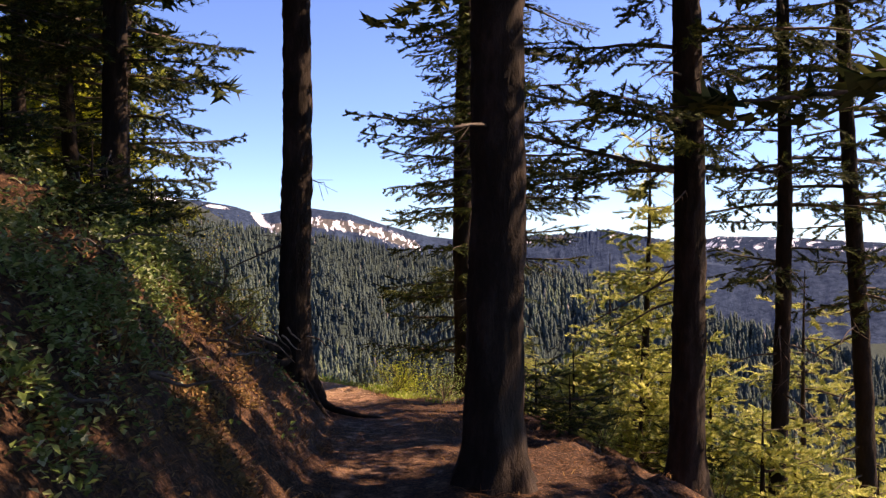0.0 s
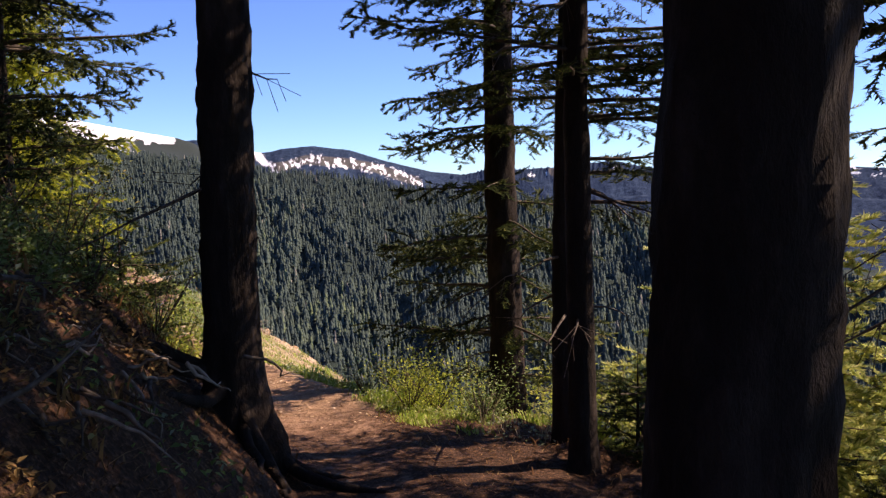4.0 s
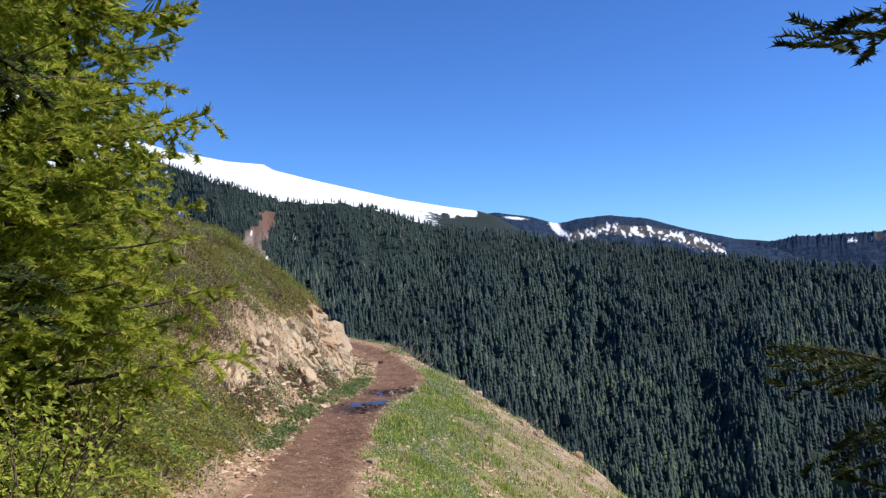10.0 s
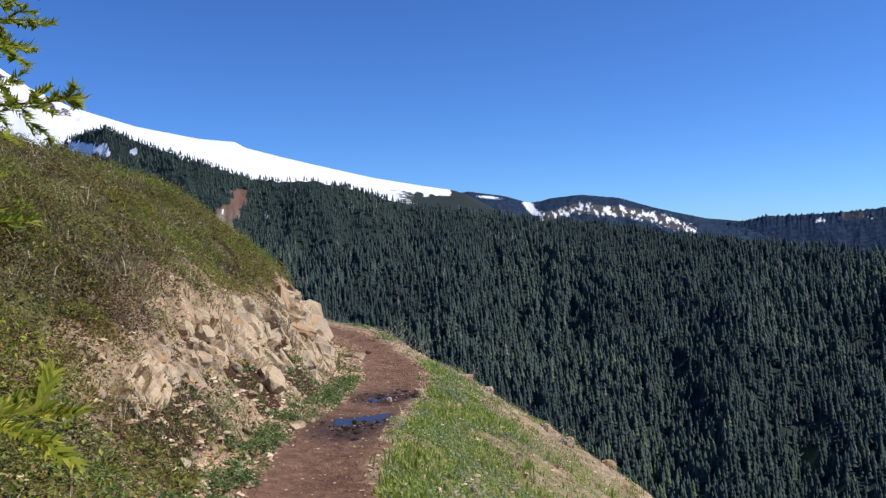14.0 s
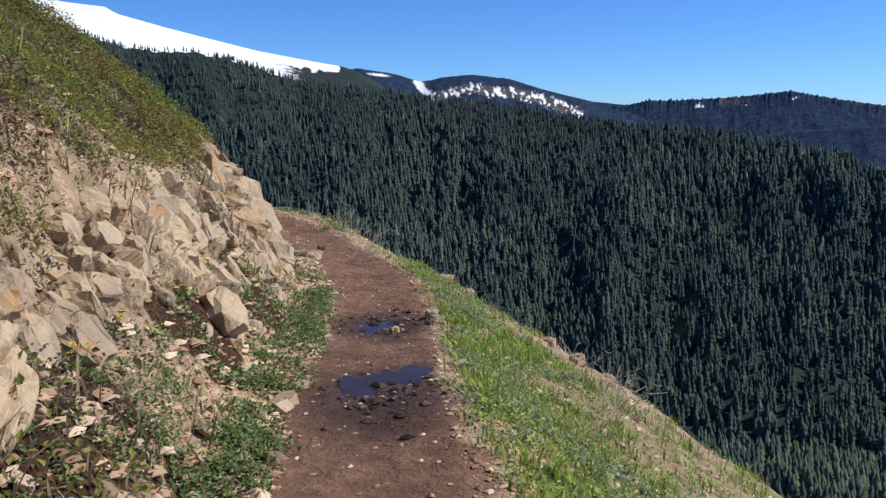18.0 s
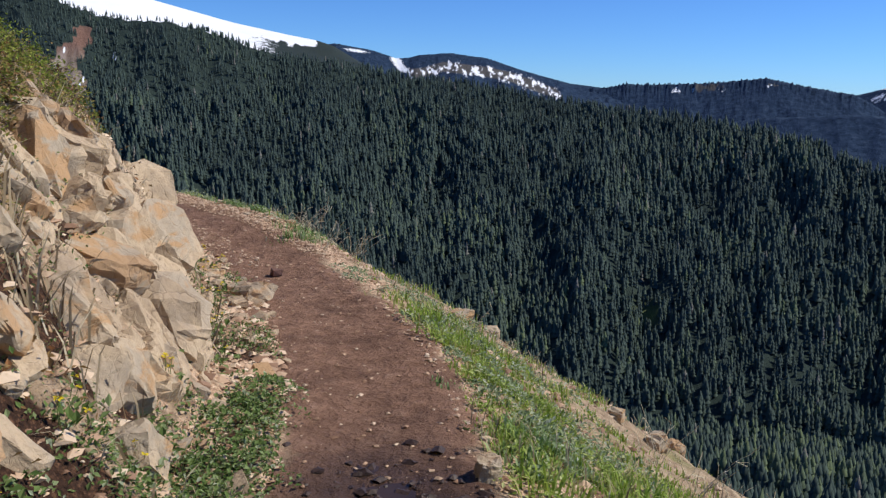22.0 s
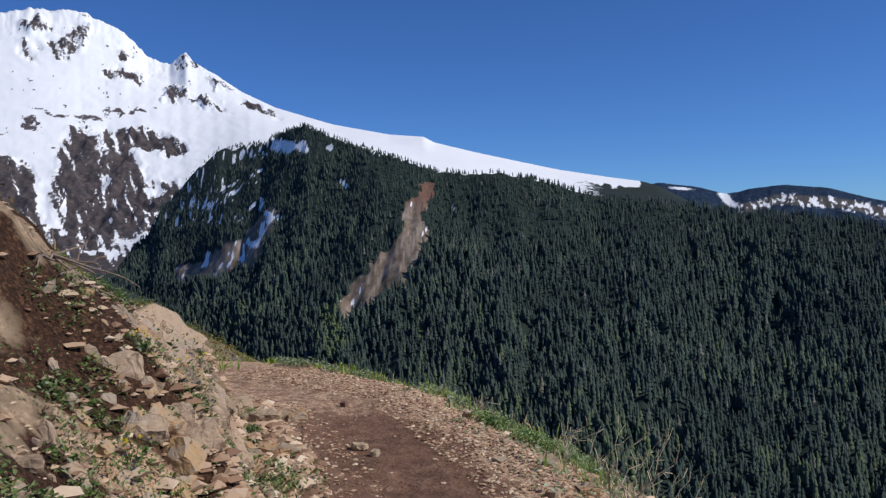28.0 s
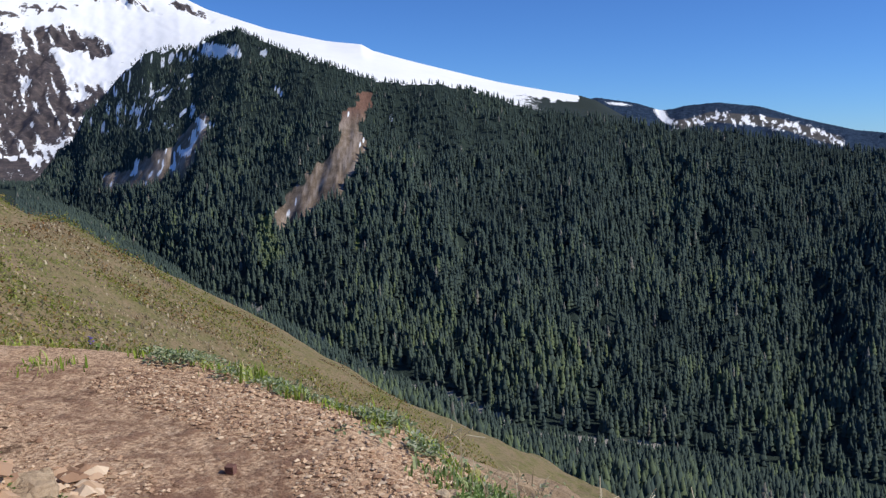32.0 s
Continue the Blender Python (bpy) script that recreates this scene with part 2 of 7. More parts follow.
m = Mat("hillside_soil", rough=0.95, spec=0.15)
fine, mid, big = m.noise(38, 8, 0.7), m.noise(7, 6, 0.65), m.noise(0.9, 5)
grit = m.noise(95, 4, 0.7)
dirt = m.ramp(mid, [(0.3, (0.155, 0.084, 0.054)), (0.55, (0.25, 0.14, 0.092)), (0.75, (0.35, 0.215, 0.145))])
gravel = m.ramp(fine, [(0.35, (0.18, 0.10, 0.065)), (0.5, (0.53, 0.35, 0.225)), (0.66, (0.80, 0.60, 0.42))])
earth = m.ramp(mid, [(0.25, (0.14, 0.095, 0.06)), (0.5, (0.37, 0.265, 0.17)), (0.75, (0.56, 0.43, 0.29))])
turf = m.ramp(fine, [(0.3, (0.08, 0.076, 0.026)), (0.5, (0.20, 0.195, 0.068)), (0.72, (0.40, 0.34, 0.16))])
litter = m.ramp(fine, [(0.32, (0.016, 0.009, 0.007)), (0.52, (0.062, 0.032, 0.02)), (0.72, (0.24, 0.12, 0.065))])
dirt = m.mix(m.math("MULTIPLY", m.step(grit, 0.60, 0.72), 0.55), dirt, (0.36, 0.25, 0.17))
dirt = m.mix(m.math("MULTIPLY", m.step(m.noise(2.2, 5, 0.6), 0.5, 0.66), 0.45), dirt, (0.085, 0.045, 0.03))
c = m.mix(m.step(m.math("ADD", m.attr("green"), m.math("MULTIPLY", m.math("SUBTRACT", big, 0.5), 1.5)), 0.35, 0.75), earth, turf)
c = m.mix(m.step(m.math("ADD", m.attr("gravel"), m.math("MULTIPLY", m.math("SUBTRACT", mid, 0.5), 1.4)), 0.4, 0.65), c, gravel)
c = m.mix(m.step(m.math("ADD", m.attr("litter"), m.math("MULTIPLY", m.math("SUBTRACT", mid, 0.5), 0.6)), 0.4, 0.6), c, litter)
c = m.mix(m.step(m.math("ADD", m.attr("trail"), m.math("MULTIPLY", m.math("SUBTRACT", mid, 0.5), 1.3)), 0.32, 0.68), c, dirt)
c = m.mix(m.math("MULTIPLY", m.math("MULTIPLY", m.attr("dry"), m.step(fine, 0.35, 0.6)), 0.75), c, m.ramp(mid, [(0.3, (0.24, 0.145, 0.085)), (0.7, (0.46, 0.31, 0.19))]))
c = m.mix(m.math("MULTIPLY", m.step(m.attr("wet"), 0.05, 0.8), 0.72), c, (0.036, 0.020, 0.016))
c = m.mix(m.step(m.math("ADD", m.attr("brush"), m.math("MULTIPLY", m.math("SUBTRACT", mid, 0.5), 1.2)), 0.35, 0.75), c, m.ramp(fine, [(0.3, (0.032, 0.030, 0.012)), (0.5, (0.10, 0.10, 0.036)), (0.72, (0.24, 0.20, 0.09))]))
m.color(c).bump(mid, 0.08, 0.8).bump(fine, 0.014, 0.9)
m.rough(m.ramp(m.attr("wet"), [(0.0, (0.95, 0.95, 0.95)), (1.0, (0.42, 0.42, 0.42))]))
SOIL = m.m

gx = spaced([(-150, 0), (-60, 5), (-30, 1.6), (-14, 0.5), (-8.5, 0.2), (3.0, 0.085), (6, 0.25), (16, 0.7), (40, 2), (90, 5)])
gy = spaced([(-30, 0), (-6, 1.6), (2, 0.25), (36.5, 0.095), (42, 0.4), (75, 0.9), (110, 2.5), (160, 6)])
GX, GY = np.meshgrid(gx, gy, indexing="ij")
GZ = ground_z(GX, GY)
s_, fy_, forest_, rocky_ = (a.reshape(GX.shape) for a in zones(GX.ravel(), GY.ravel()))
trail_ = (1 - sstep(0.34, 0.72, np.abs(s_) + 0.2 * fbm(GX * 1.5, GY * 1.5, 3, 63) + 0.12 * fbm(GX * 5, GY * 5, 2, 64) - 0.28 * sstep(29.5, 32.5, fy_) * (s_ < 0) * 0)) * (1 - sstep(36, 40, fy_))
trail_ = trail_ * (1 - 0.62 * sstep(30.6, 32, fy_) * sstep(-0.3, -0.9, s_ + 0.35 * fbm(GX * 1.7, GY * 1.7, 3, 57) + 0.15 * fbm(GX * 6, GY * 6, 2, 58)))
trail_ = trail_ * (1 - 0.55 * sstep(32.7, 34.0, fy_ + 0.6 * fbm(GX * 1.9, GY * 1.9, 3, 68)))
wet_ = np.maximum(np.exp(-((GX + 2.1) ** 2 / 0.3 + (GY - 23.2) ** 2 / 0.9)), np.exp(-((GX + 2.2) ** 2 / 0.26 + (GY - 25.6) ** 2 / 0.5)))
wet_ = np.maximum(wet_, 0.3 * trail_ * sstep(20, 23, fy_) * (1 - sstep(25.5, 27.5, fy_)))
gravel_ = np.exp(-((np.abs(s_) - 0.72 + 0.2 * fbm(GX * 1.3, GY * 1.3, 3, 65)) / 0.28) ** 2) * sstep(12, 20, fy_) * 0.75
gravel_ = np.maximum(gravel_, 0.95 * sstep(30.2, 32.0, fy_) * (1 - sstep(35.5, 37, fy_)) * (1 - sstep(1.3, 1.8, np.abs(s_))))
gravel_ = np.maximum(gravel_, rocky_ * (s_ > 0) * 0.42 * (1 - sstep(2.0, 2.6, s_)))
bare_ = sstep(30.0, 30.6, fy_) * (1 - sstep(33.6, 34.2, fy_)) * sstep(0.7, 0.95, s_) * (1 - sstep(2.4, 3.1, s_)) * sstep(-0.35, 0.1, fbm(GX * 1.5, GY * 1.5, 3, 51))
green_ = (1 - forest_) * np.where(s_ < 0, 0.58 - 0.25 * sstep(26, 29, fy_) + 0.15 * sstep(36, 40, fy_), 0.8 * (1 - 0.9 * rocky_ * (1 - sstep(1.9, 2.5, s_)))) * sstep(0.6, 1.1, np.abs(s_))
dry_ = sstep(9.5, 11.5, fy_) * (1 - sstep(16, 20, fy_)) * (1 - sstep(0.7, 1.3, np.abs(s_)))
ground = new("ground", mesh_np("ground", np.stack([GX, GY, GZ], -1).reshape(-1, 3), grid_faces(len(gx), len(gy)), SOIL, True,
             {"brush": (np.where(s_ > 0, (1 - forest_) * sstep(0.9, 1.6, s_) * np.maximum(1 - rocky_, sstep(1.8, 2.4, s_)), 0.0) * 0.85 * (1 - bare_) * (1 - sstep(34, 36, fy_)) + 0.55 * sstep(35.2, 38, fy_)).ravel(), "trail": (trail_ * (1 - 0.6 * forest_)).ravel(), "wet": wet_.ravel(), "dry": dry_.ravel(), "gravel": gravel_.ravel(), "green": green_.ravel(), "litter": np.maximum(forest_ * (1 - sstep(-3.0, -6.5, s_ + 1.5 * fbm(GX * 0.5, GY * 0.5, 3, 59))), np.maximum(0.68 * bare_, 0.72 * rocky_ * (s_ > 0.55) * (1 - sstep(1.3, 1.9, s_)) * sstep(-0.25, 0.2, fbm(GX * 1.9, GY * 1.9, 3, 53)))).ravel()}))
tagged(ground, "steep hillside with a trodden brown dirt path", "ground", kind="structure")

# ---- the valley across, the snowy mountain and the far hills, laid out round one middle by bearing and distance ----
MID = np.array([0.0, 20.0, 1.5])


def bearing(az, r, z=None):
    a = np.radians(az)
    return MID[0] + r * np.sin(a), MID[1] + r * np.cos(a)


def table(az, *pairs):
    p = np.array(pairs, float)
    return [np.interp(az, p[:, 0], p[:, k]) for k in range(1, p.shape[1])]


def valley_z(az, r):
    """Height over the middle's level: down from this hillside to the stream, then up to the wooded crest and down behind it."""
    fr, fz = table(az, (-75, 2300, -20), (-45, 1900, -70), (-41, 1700, -92), (-36, 1250, -140), (-31, 960, -172), (-20, 700, -198), (-9, 570, -208), (20, 545, -224), (70, 600, -235))
    cr, ce = table(az, (-75, 2500, -0.5), (-45, 2050, -1.9), (-41, 1850, -2.6), (-40.3, 1850, -1.7), (-39.5, 1850, -0.5), (-38.6, 1850, 0.4), (-37.9, 1850, 2.1), (-36.4, 1850, 3.7), (-35.3, 1850, 5.0), (-34.1, 1830, 5.8), (-32.6, 1800, 6.1), (-30.3, 1660, 6.75), (-28.3, 1550, 7.4), (-27.2, 1500, 6.9), (-25.6, 1420, 6.3), (-24.2, 1360, 5.75), (-22.5, 1310, 5.15),
                   (-20.8, 1280, 4.6), (-18.7, 1260, 4.15), (-17, 1240, 3.9), (-15, 1220, 3.92), (-13.5, 1210, 3.65), (-11.3, 1200, 3.02), (-9.25, 1190, 2.38), (-7.4, 1180, 1.98), (-5.3, 1170, 1.6), (-2, 1155, 1.05), (1.8, 1135, 0.46), (5.7, 1120, -0.05), (9.5, 1100, -0.5), (14.5, 1080, -1.05), (20, 1035, -1.75), (24, 1000, -2.6), (28, 960, -3.7), (33.5, 900, -5.5), (39, 860, -7.1), (48, 820, -9.0), (75, 800, -12))
    cz = cr * np.tan(np.radians(ce))
    u = np.clip((r - fr) / (cr - fr), 0, 1.6)
    n = 30 * fbm(az * 0.22, r * 0.0035, 4, 5) + 9 * fbm(az * 1.1, r * 0.016, 3, 9)
    rise = fz + (cz - fz) * np.where(u < 1, u ** 1.12, 1 - 1.8 * (u - 1))
    t = np.clip((r - 60) / (fr - 60), 0, 1)
    down = -46 + (fz + 46) * t ** 0.85
    return np.where(r < fr, down, rise) + n * sstep(0.0, 0.25, u) * (1 - 0.75 * sstep(0.8, 1.0, u))


def scar(az, el):
    """Bare slide tracks on the wooded slope, as seen from the path: 1 inside."""
    w = fbm(az * 1.9, el * 1.9, 4, 77, 0.6) * 0.55
    out = np.zeros(np.shape(az))
    for a, b, wa, wb in (((-19.9, 3.1), (-21.0, 1.5), 0.4, 0.6), ((-21.0, 1.5), (-20.9, -0.2), 0.6, 0.8), ((-20.9, -0.2), (-22.4, -2.4), 0.8, 1.2), ((-22.4, -2.4), (-24.7, -4.2), 1.2, 1.1), ((-24.7, -4.2), (-26.0, -5.4), 1.1, 0.5),
                         ((-30.7, 1.6), (-32.6, -1.2), 0.45, 0.95), ((-32.6, -1.2), (-36.6, -2.5), 1.0, 0.6)):
        a, b = np.array(a), np.array(b)
        d = b - a
        t = np.clip(((az - a[0]) * d[0] + (el - a[1]) * d[1]) / (d @ d), 0, 1)
        dist = np.hypot(az - a[0] - t * d[0], el - a[1] - t * d[1]) + w
        out = np.maximum(out, 1 - sstep(0.8, 1.15, dist / (wa + (wb - wa) * t)))
    return out


def spots(az, el, items, seed, rough=0.3):
    """Ragged patches (bearing, height, half width, half height): 1 inside, 0 well outside."""
    a2, e2 = az + rough * 1.3 * fbm(az * 1.7, el * 1.9, 4, seed, 0.6), el + rough * fbm(az * 1.9 + 9, el * 2.1, 4, seed + 7, 0.6)
    out = np.zeros(np.shape(az))
    for a, e, wa, we in items:
        out = np.maximum(out, 1 - np.hypot((a2 - a) / wa, (e2 - e) / we) / 1.5)
    return np.clip(out * 2.2, 0, 1)


def wood_snow(az, el):
    """Snow lying in gaps of the high forest."""
    big = spots(az, el, ((-29.6, 5.95, 1.0, 0.35), (-31.0, 6.3, 0.6, 0.12), (-32.2, 5.5, 0.8, 0.16), (-26.85, 5.86, 0.3, 0.2), (-25.8, 3.45, 0.16, 0.3), (-23.9, 5.65, 0.35, 0.08), (-33.4, 3.3, 0.7, 0.12), (-35.0, 2.0, 0.6, 0.12), (-31.5, 2.2, 0.12, 0.5), (-30.7, 1.3, 0.45, 0.3), (-31.2, 0.5, 0.3, 0.4), (-31.8, -0.4, 0.22, 0.4), (-32.4, -1.2, 0.18, 0.4), (-35.2, -1.5, 0.2, 0.4), (-18.3, 1.7, 0.3, 0.08), (-20.2, 0.0, 0.3, 0.1)), 203, 0.75)
    spots2 = sstep(0.42, 0.6, fbm(az * 4.2, el * 5.0, 3, 207, 0.65) + 0.25 * sstep(-30, -35, az)) * sstep(-29.5, -31.5, az) * sstep(0.0, 1.5, el)
    return np.maximum(big, spots2)


m = Mat("valley_floor", rough=1.0, spec=0.1)
nz, nf = m.noise(0.05, 8, 0.7), m.noise(0.4, 6, 0.7)
# ground colour holds the shade between trees and a lift for haze
green = m.ramp(nz, [(0.3, (0.022, 0.034, 0.032)), (0.6, (0.034, 0.050, 0.042)), (0.8, (0.048, 0.066, 0.046))])
green = m.mix(m.attr("meadow"), green, m.ramp(nf, [(0.3, (0.10, 0.13, 0.035)), (0.7, (0.20, 0.22, 0.07))]))
bare = m.ramp(m.noise(0.09, 8, 0.75, (1.0, 1.0, 0.25)), [(0.3, (0.10, 0.075, 0.055)), (0.5, (0.19, 0.145, 0.11)), (0.72, (0.34, 0.275, 0.225))])
red = m.ramp(nf, [(0.3, (0.11, 0.06, 0.045)), (0.7, (0.22, 0.13, 0.10))])
bare = m.mix(m.math("MULTIPLY", m.attr("pale"), 0.8), bare, (0.36, 0.30, 0.26))
c = m.mix(m.step(m.attr("scar"), 0.3, 0.7), green, m.mix(m.attr("red"), bare, red))
c = m.mix(m.step(m.attr("snow"), 0.35, 0.6), c, (0.82, 0.85, 0.9))
c = m.mix(m.step(m.attr("stream"), 0.3, 0.6), c, (0.30, 0.28, 0.26))
m.color(c).bump(nf, 1.2, 0.8)
vaz = np.concatenate([np.linspace(-75, -38, 60), np.linspace(-37.8, -17, 170), np.linspace(-16.6, 75, 180)])
vr = np.concatenate([np.geomspace(55, 520, 24), np.linspace(530, 1650, 110), np.linspace(1680, 2700, 30)])
VA, VR = np.meshgrid(vaz, vr, indexing="ij")
VZ = valley_z(VA, VR)
VE = np.degrees(np.arctan2(VZ, VR))
VX, VY = bearing(VA, VR)
fr_, _ = table(VA, (-75, 2300, -20), (-45, 1900, -70), (-41, 1700, -92), (-36, 1250, -140), (-31, 960, -172), (-20, 700, -198), (-9, 570, -208), (20, 545, -224), (70, 600, -235))
scar_ = scar(VA, VE)
streaks = fbm((VA - 0.72 * VE) * 4.5, VE * 0.3, 4, 15, 0.65)
snowy = np.maximum(scar_ * sstep(0.22, 0.42, streaks) * ((VA < -29) | (VE < -4.3) | (streaks > 0.62)), wood_snow(VA, VE) * (VE > -2.2))
lush = np.maximum(np.exp(-((VX - 211) ** 2 + ((VY - 684) * 0.6) ** 2) / 70), spots(VA, VE, ((-26.8, -6.0, 0.6, 0.8), (-26.7, -7.4, 0.5, 0.9), (-20.1, -5.7, 0.5, 0.12), (-20.7, -6.6, 0.16, 0.6)), 211, 0.25))
valley = new("valley", mesh_np("valley", np.stack([VX, VY, VZ + MID[2]], -1).reshape(-1, 3), grid_faces(len(vaz), len(vr)), m.m, True,
             {"scar": scar_.ravel(), "red": (sstep(1.0, 2.4, VE) * (VA > -23)).ravel(), "snow": snowy.ravel(), "meadow": lush.ravel(), "pale": (scar_ * sstep(-0.05, 0.3, streaks)).ravel(),
              "stream": ((np.abs(VR - fr_ - 14 * fbm(VA * 0.5, VA * 0, 3, 8)) < 7) * (VA < 0)).astype(float).ravel()}))
tagged(valley, "wooded valley side with bare slide tracks", "valley", kind="structure")

# conifers of the far slope
m = Mat("far_conifer", rough=0.9, spec=0.12)
tone = m.attr("tone")
# darkest tones are raised and blued to paint in the haze of distance
c = m.ramp(tone, [(0.0, (0.030, 0.045, 0.044)), (0.4, (0.046, 0.069, 0.063)), (0.7, (0.070, 0.099, 0.080)), (0.95, (0.135, 0.175, 0.085)), (1.0, (0.19, 0.18, 0.16))])
c = m.mix(m.step(m.noise(0.9, 3), 0.35, 0.7), c, m.mix(0.5, c, (0.056, 0.078, 0.070)))
m.color(c)
FAR_TREE = m.m


def conifer_field(name, az0, az1, r0, r1, spacing, keep, height, label, seed):
    g = np.random.default_rng(seed)
    area = 0.5 * radians(az1 - az0) * (r1 ** 2 - r0 ** 2)
    n = int(area / spacing ** 2)
    az = g.uniform(az0, az1, n)
    r = np.sqrt(g.uniform(r0 ** 2, r1 ** 2, n))
    z = valley_z(az, r)
    el = np.degrees(np.arctan2(z, r))
    ok = keep(az, r, el, g.uniform(0, 1, n))
    az, r, z = az[ok], r[ok], z[ok]
    n = len(az)
    x, y = bearing(az, r)
    clump = fbm(x * 0.012, y * 0.012, 3, 51)
    h = height * g.uniform(0.7, 1.15, n) * (1 + 0.4 * clump) * (1.0 - 0.5 * sstep(-4, 3, el[ok]))
    w = h * g.uniform(0.17, 0.24, n)
    alder = spots(az, el[ok], ((-27.0, -6.0, 0.6, 0.9), (-26.7, -7.6, 0.5, 1.0), (-20.1, -5.7, 0.5, 0.15), (-20.7, -6.6, 0.2, 0.6)), 211, 0.25)
    h = h * (1 - 0.45 * alder)
    low = 1 - sstep(-16, -3, el[ok])
    tone = np.clip(g.normal(0.38, 0.16, n) + 0.35 * clump + 0.20 * low + 0.6 * alder, 0, 0.93)
    tone = np.where(g.uniform(0, 1, n) < 0.012, 1.0, tone)
    layers, sides = 4, 5
    tiers, faces, tn = [], [], []
    per = layers * (sides + 1)
    for k in range(layers):
        t0 = 0.05 + 0.22 * k
        t1 = min(1.0, t0 + 0.36 + 0.02 * k)
        rad = (1 - t0) ** 0.72
        turn = g.uniform(0, 6.28, n)
        top = np.stack([x + 0.05 * w * g.normal(0, 1, n), y, z + MID[2] + h * t1], -1)
        ring = []
        for q in range(sides):
            a = turn + q * 2 * np.pi / sides
            rr = w * rad * g.uniform(0.65, 1.3, n)
            ring.append(np.stack([x + rr * np.cos(a), y + rr * np.sin(a), z + MID[2] + h * (t0 - 0.05 * g.uniform(0, 1, n))], -1))
        tiers.append(np.stack([top] + ring, 1))
        b = k * (sides + 1)
        faces += [(b, b + 1 + q, b + 1 + (q + 1) % sides) for q in range(sides)]
    v = np.concatenate(tiers, 1).reshape(-1, 3)
    f = (np.array(faces)[None] + (np.arange(n) * per)[:, None, None]).reshape(-1, 3)
    ob = new(name, mesh_np(name, v, f, FAR_TREE, True, {"tone": np.repeat(tone, per)}))
    return tagged(ob, label, "forest", kind="stuff")


def keep_slope(az, r, el, u):
    fr, = table(az, (-75, 2300), (-45, 1900), (-41, 1700), (-36, 1250), (-31, 960), (-20, 700), (-9, 570), (20, 545), (70, 600))
    cr, = table(az, (-75, 2500), (-45, 2050), (-41, 1850), (-33, 1800), (-28.3, 1550), (-24, 1350), (-14.9, 1220), (-0.5, 1150), (14.5, 1080), (28, 960), (39, 860), (75, 800))
    x, y = bearing(az, r)
    gap = np.hypot(x - 211, (y - 684) * 0.6) < 8
    thin = sstep(-30, -36, az) * sstep(1.0, 5.0, el)
    return (r > fr + 12) & (r < cr + 40) & (scar(az, el) < 0.4) & (wood_snow(az, el) < 0.2) & ~gap & (u > thin * 1.02) & (u > 0.08 + 0.12 * (fbm(x * 0.02, y * 0.02, 3, 61) < -0.35))


conifer_field("far_forest", -46, 54, 540, 2100, 5.1, keep_slope, 14.5, "dense dark conifer forest covering the opposite valley side", 3)


def keep_low(az, r, el, u):
    fr, = table(az, (-75, 2300), (-45, 1900), (-41, 1700), (-36, 1250), (-31, 960), (-20, 700), (-9, 570), (20, 545), (70, 600))
    return (r < fr - 12) & (u < 0.8)


conifer_field("valley_forest", -42, 54, 110, 1720, 6.0, keep_low, 13.0, "lighter green conifers along the valley bottom", 4)

# the snow mountain
m = Mat("mountain_snow", rough=0.75, spec=0.25)
n1, n2 = m.noise(0.012, 9, 0.7), m.noise(0.05, 8, 0.75, (1.0, 1.0, 0.35))
rock = m.ramp(n2, [(0.3, (0.024, 0.022, 0.026)), (0.52, (0.070, 0.058, 0.060)), (0.72, (0.20, 0.155, 0.135))])
snow = m.ramp(n1, [(0.3, (0.84, 0.86, 0.90)), (0.7, (0.91, 0.92, 0.935))])
c = m.mix(m.step(m.math("ADD", m.attr("rock"), m.math("MULTIPLY", m.math("SUBTRACT", n2, 0.5), 1.6)), 0.42, 0.58), snow, rock)
wood = m.ramp(m.noise(0.25, 6, 0.8, (1.0, 1.0, 0.3)), [(0.35, (0.008, 0.013, 0.010)), (0.65, (0.03, 0.042, 0.026))])
c = m.mix(m.step(m.math("ADD", m.attr("wood"), m.math("MULTIPLY", m.math("SUBTRACT", n2, 0.5), 1.2)), 0.42, 0.56), c, wood)
m.color(c).bump(n1, 1.5, 0.2).bump(n2, 1.2, 0.3)
MOUNTAIN = m.m
maz, mt = np.concatenate([np.linspace(-80, -52.5, 60), np.linspace(-52.3, -28, 270), np.linspace(-27.7, -2.2, 130)]), np.linspace(0, 1.12, 160)
MA, MT = np.meshgrid(maz, mt, indexing="ij")
top, = table(MA, (-80, 6), (-66, 8.2), (-58, 10.3), (-51, 12.3), (-49.2, 13.4), (-46.8, 13.9), (-45.3, 14.25), (-42.2, 14.3), (-39.8, 13.3), (-38.4, 11.8), (-37, 11.35), (-36.5, 11.7), (-36, 12.15), (-35.3, 11.4), (-34, 10.7),
             (-32.5, 9.7), (-30.25, 8.65), (-26.4, 7.5), (-22.5, 6.75), (-20.2, 6.55), (-19.5, 6.15), (-16.7, 5.4), (-11, 4.0), (-7.4, 3.32), (-5.4, 2.98), (-4.4, 2.66), (-3.4, 2.1), (-2.2, 1.4))
foot, r0, r1 = (sum(c) / 7 for c in zip(*(table(MA + k, (-80, -2, 2000, 4300), (-45, -3.0, 2000, 4300), (-38, -3.0, 1900, 4200), (-33, 0.5, 2000, 3800), (-28, 4.0, 1900, 3300), (-20, 2.0, 1800, 2900), (-2.2, -0.5, 1700, 2700)) for k in (-4.5, -3, -1.5, 0, 1.5, 3, 4.5))))
MR = r0 + (r1 - r0) * MT
smooth_top = sum(np.interp(MA + k, maz, top[:, 0]) for k in (-4, -3, -2, -1, 0, 1, 2, 3, 4)) / 9
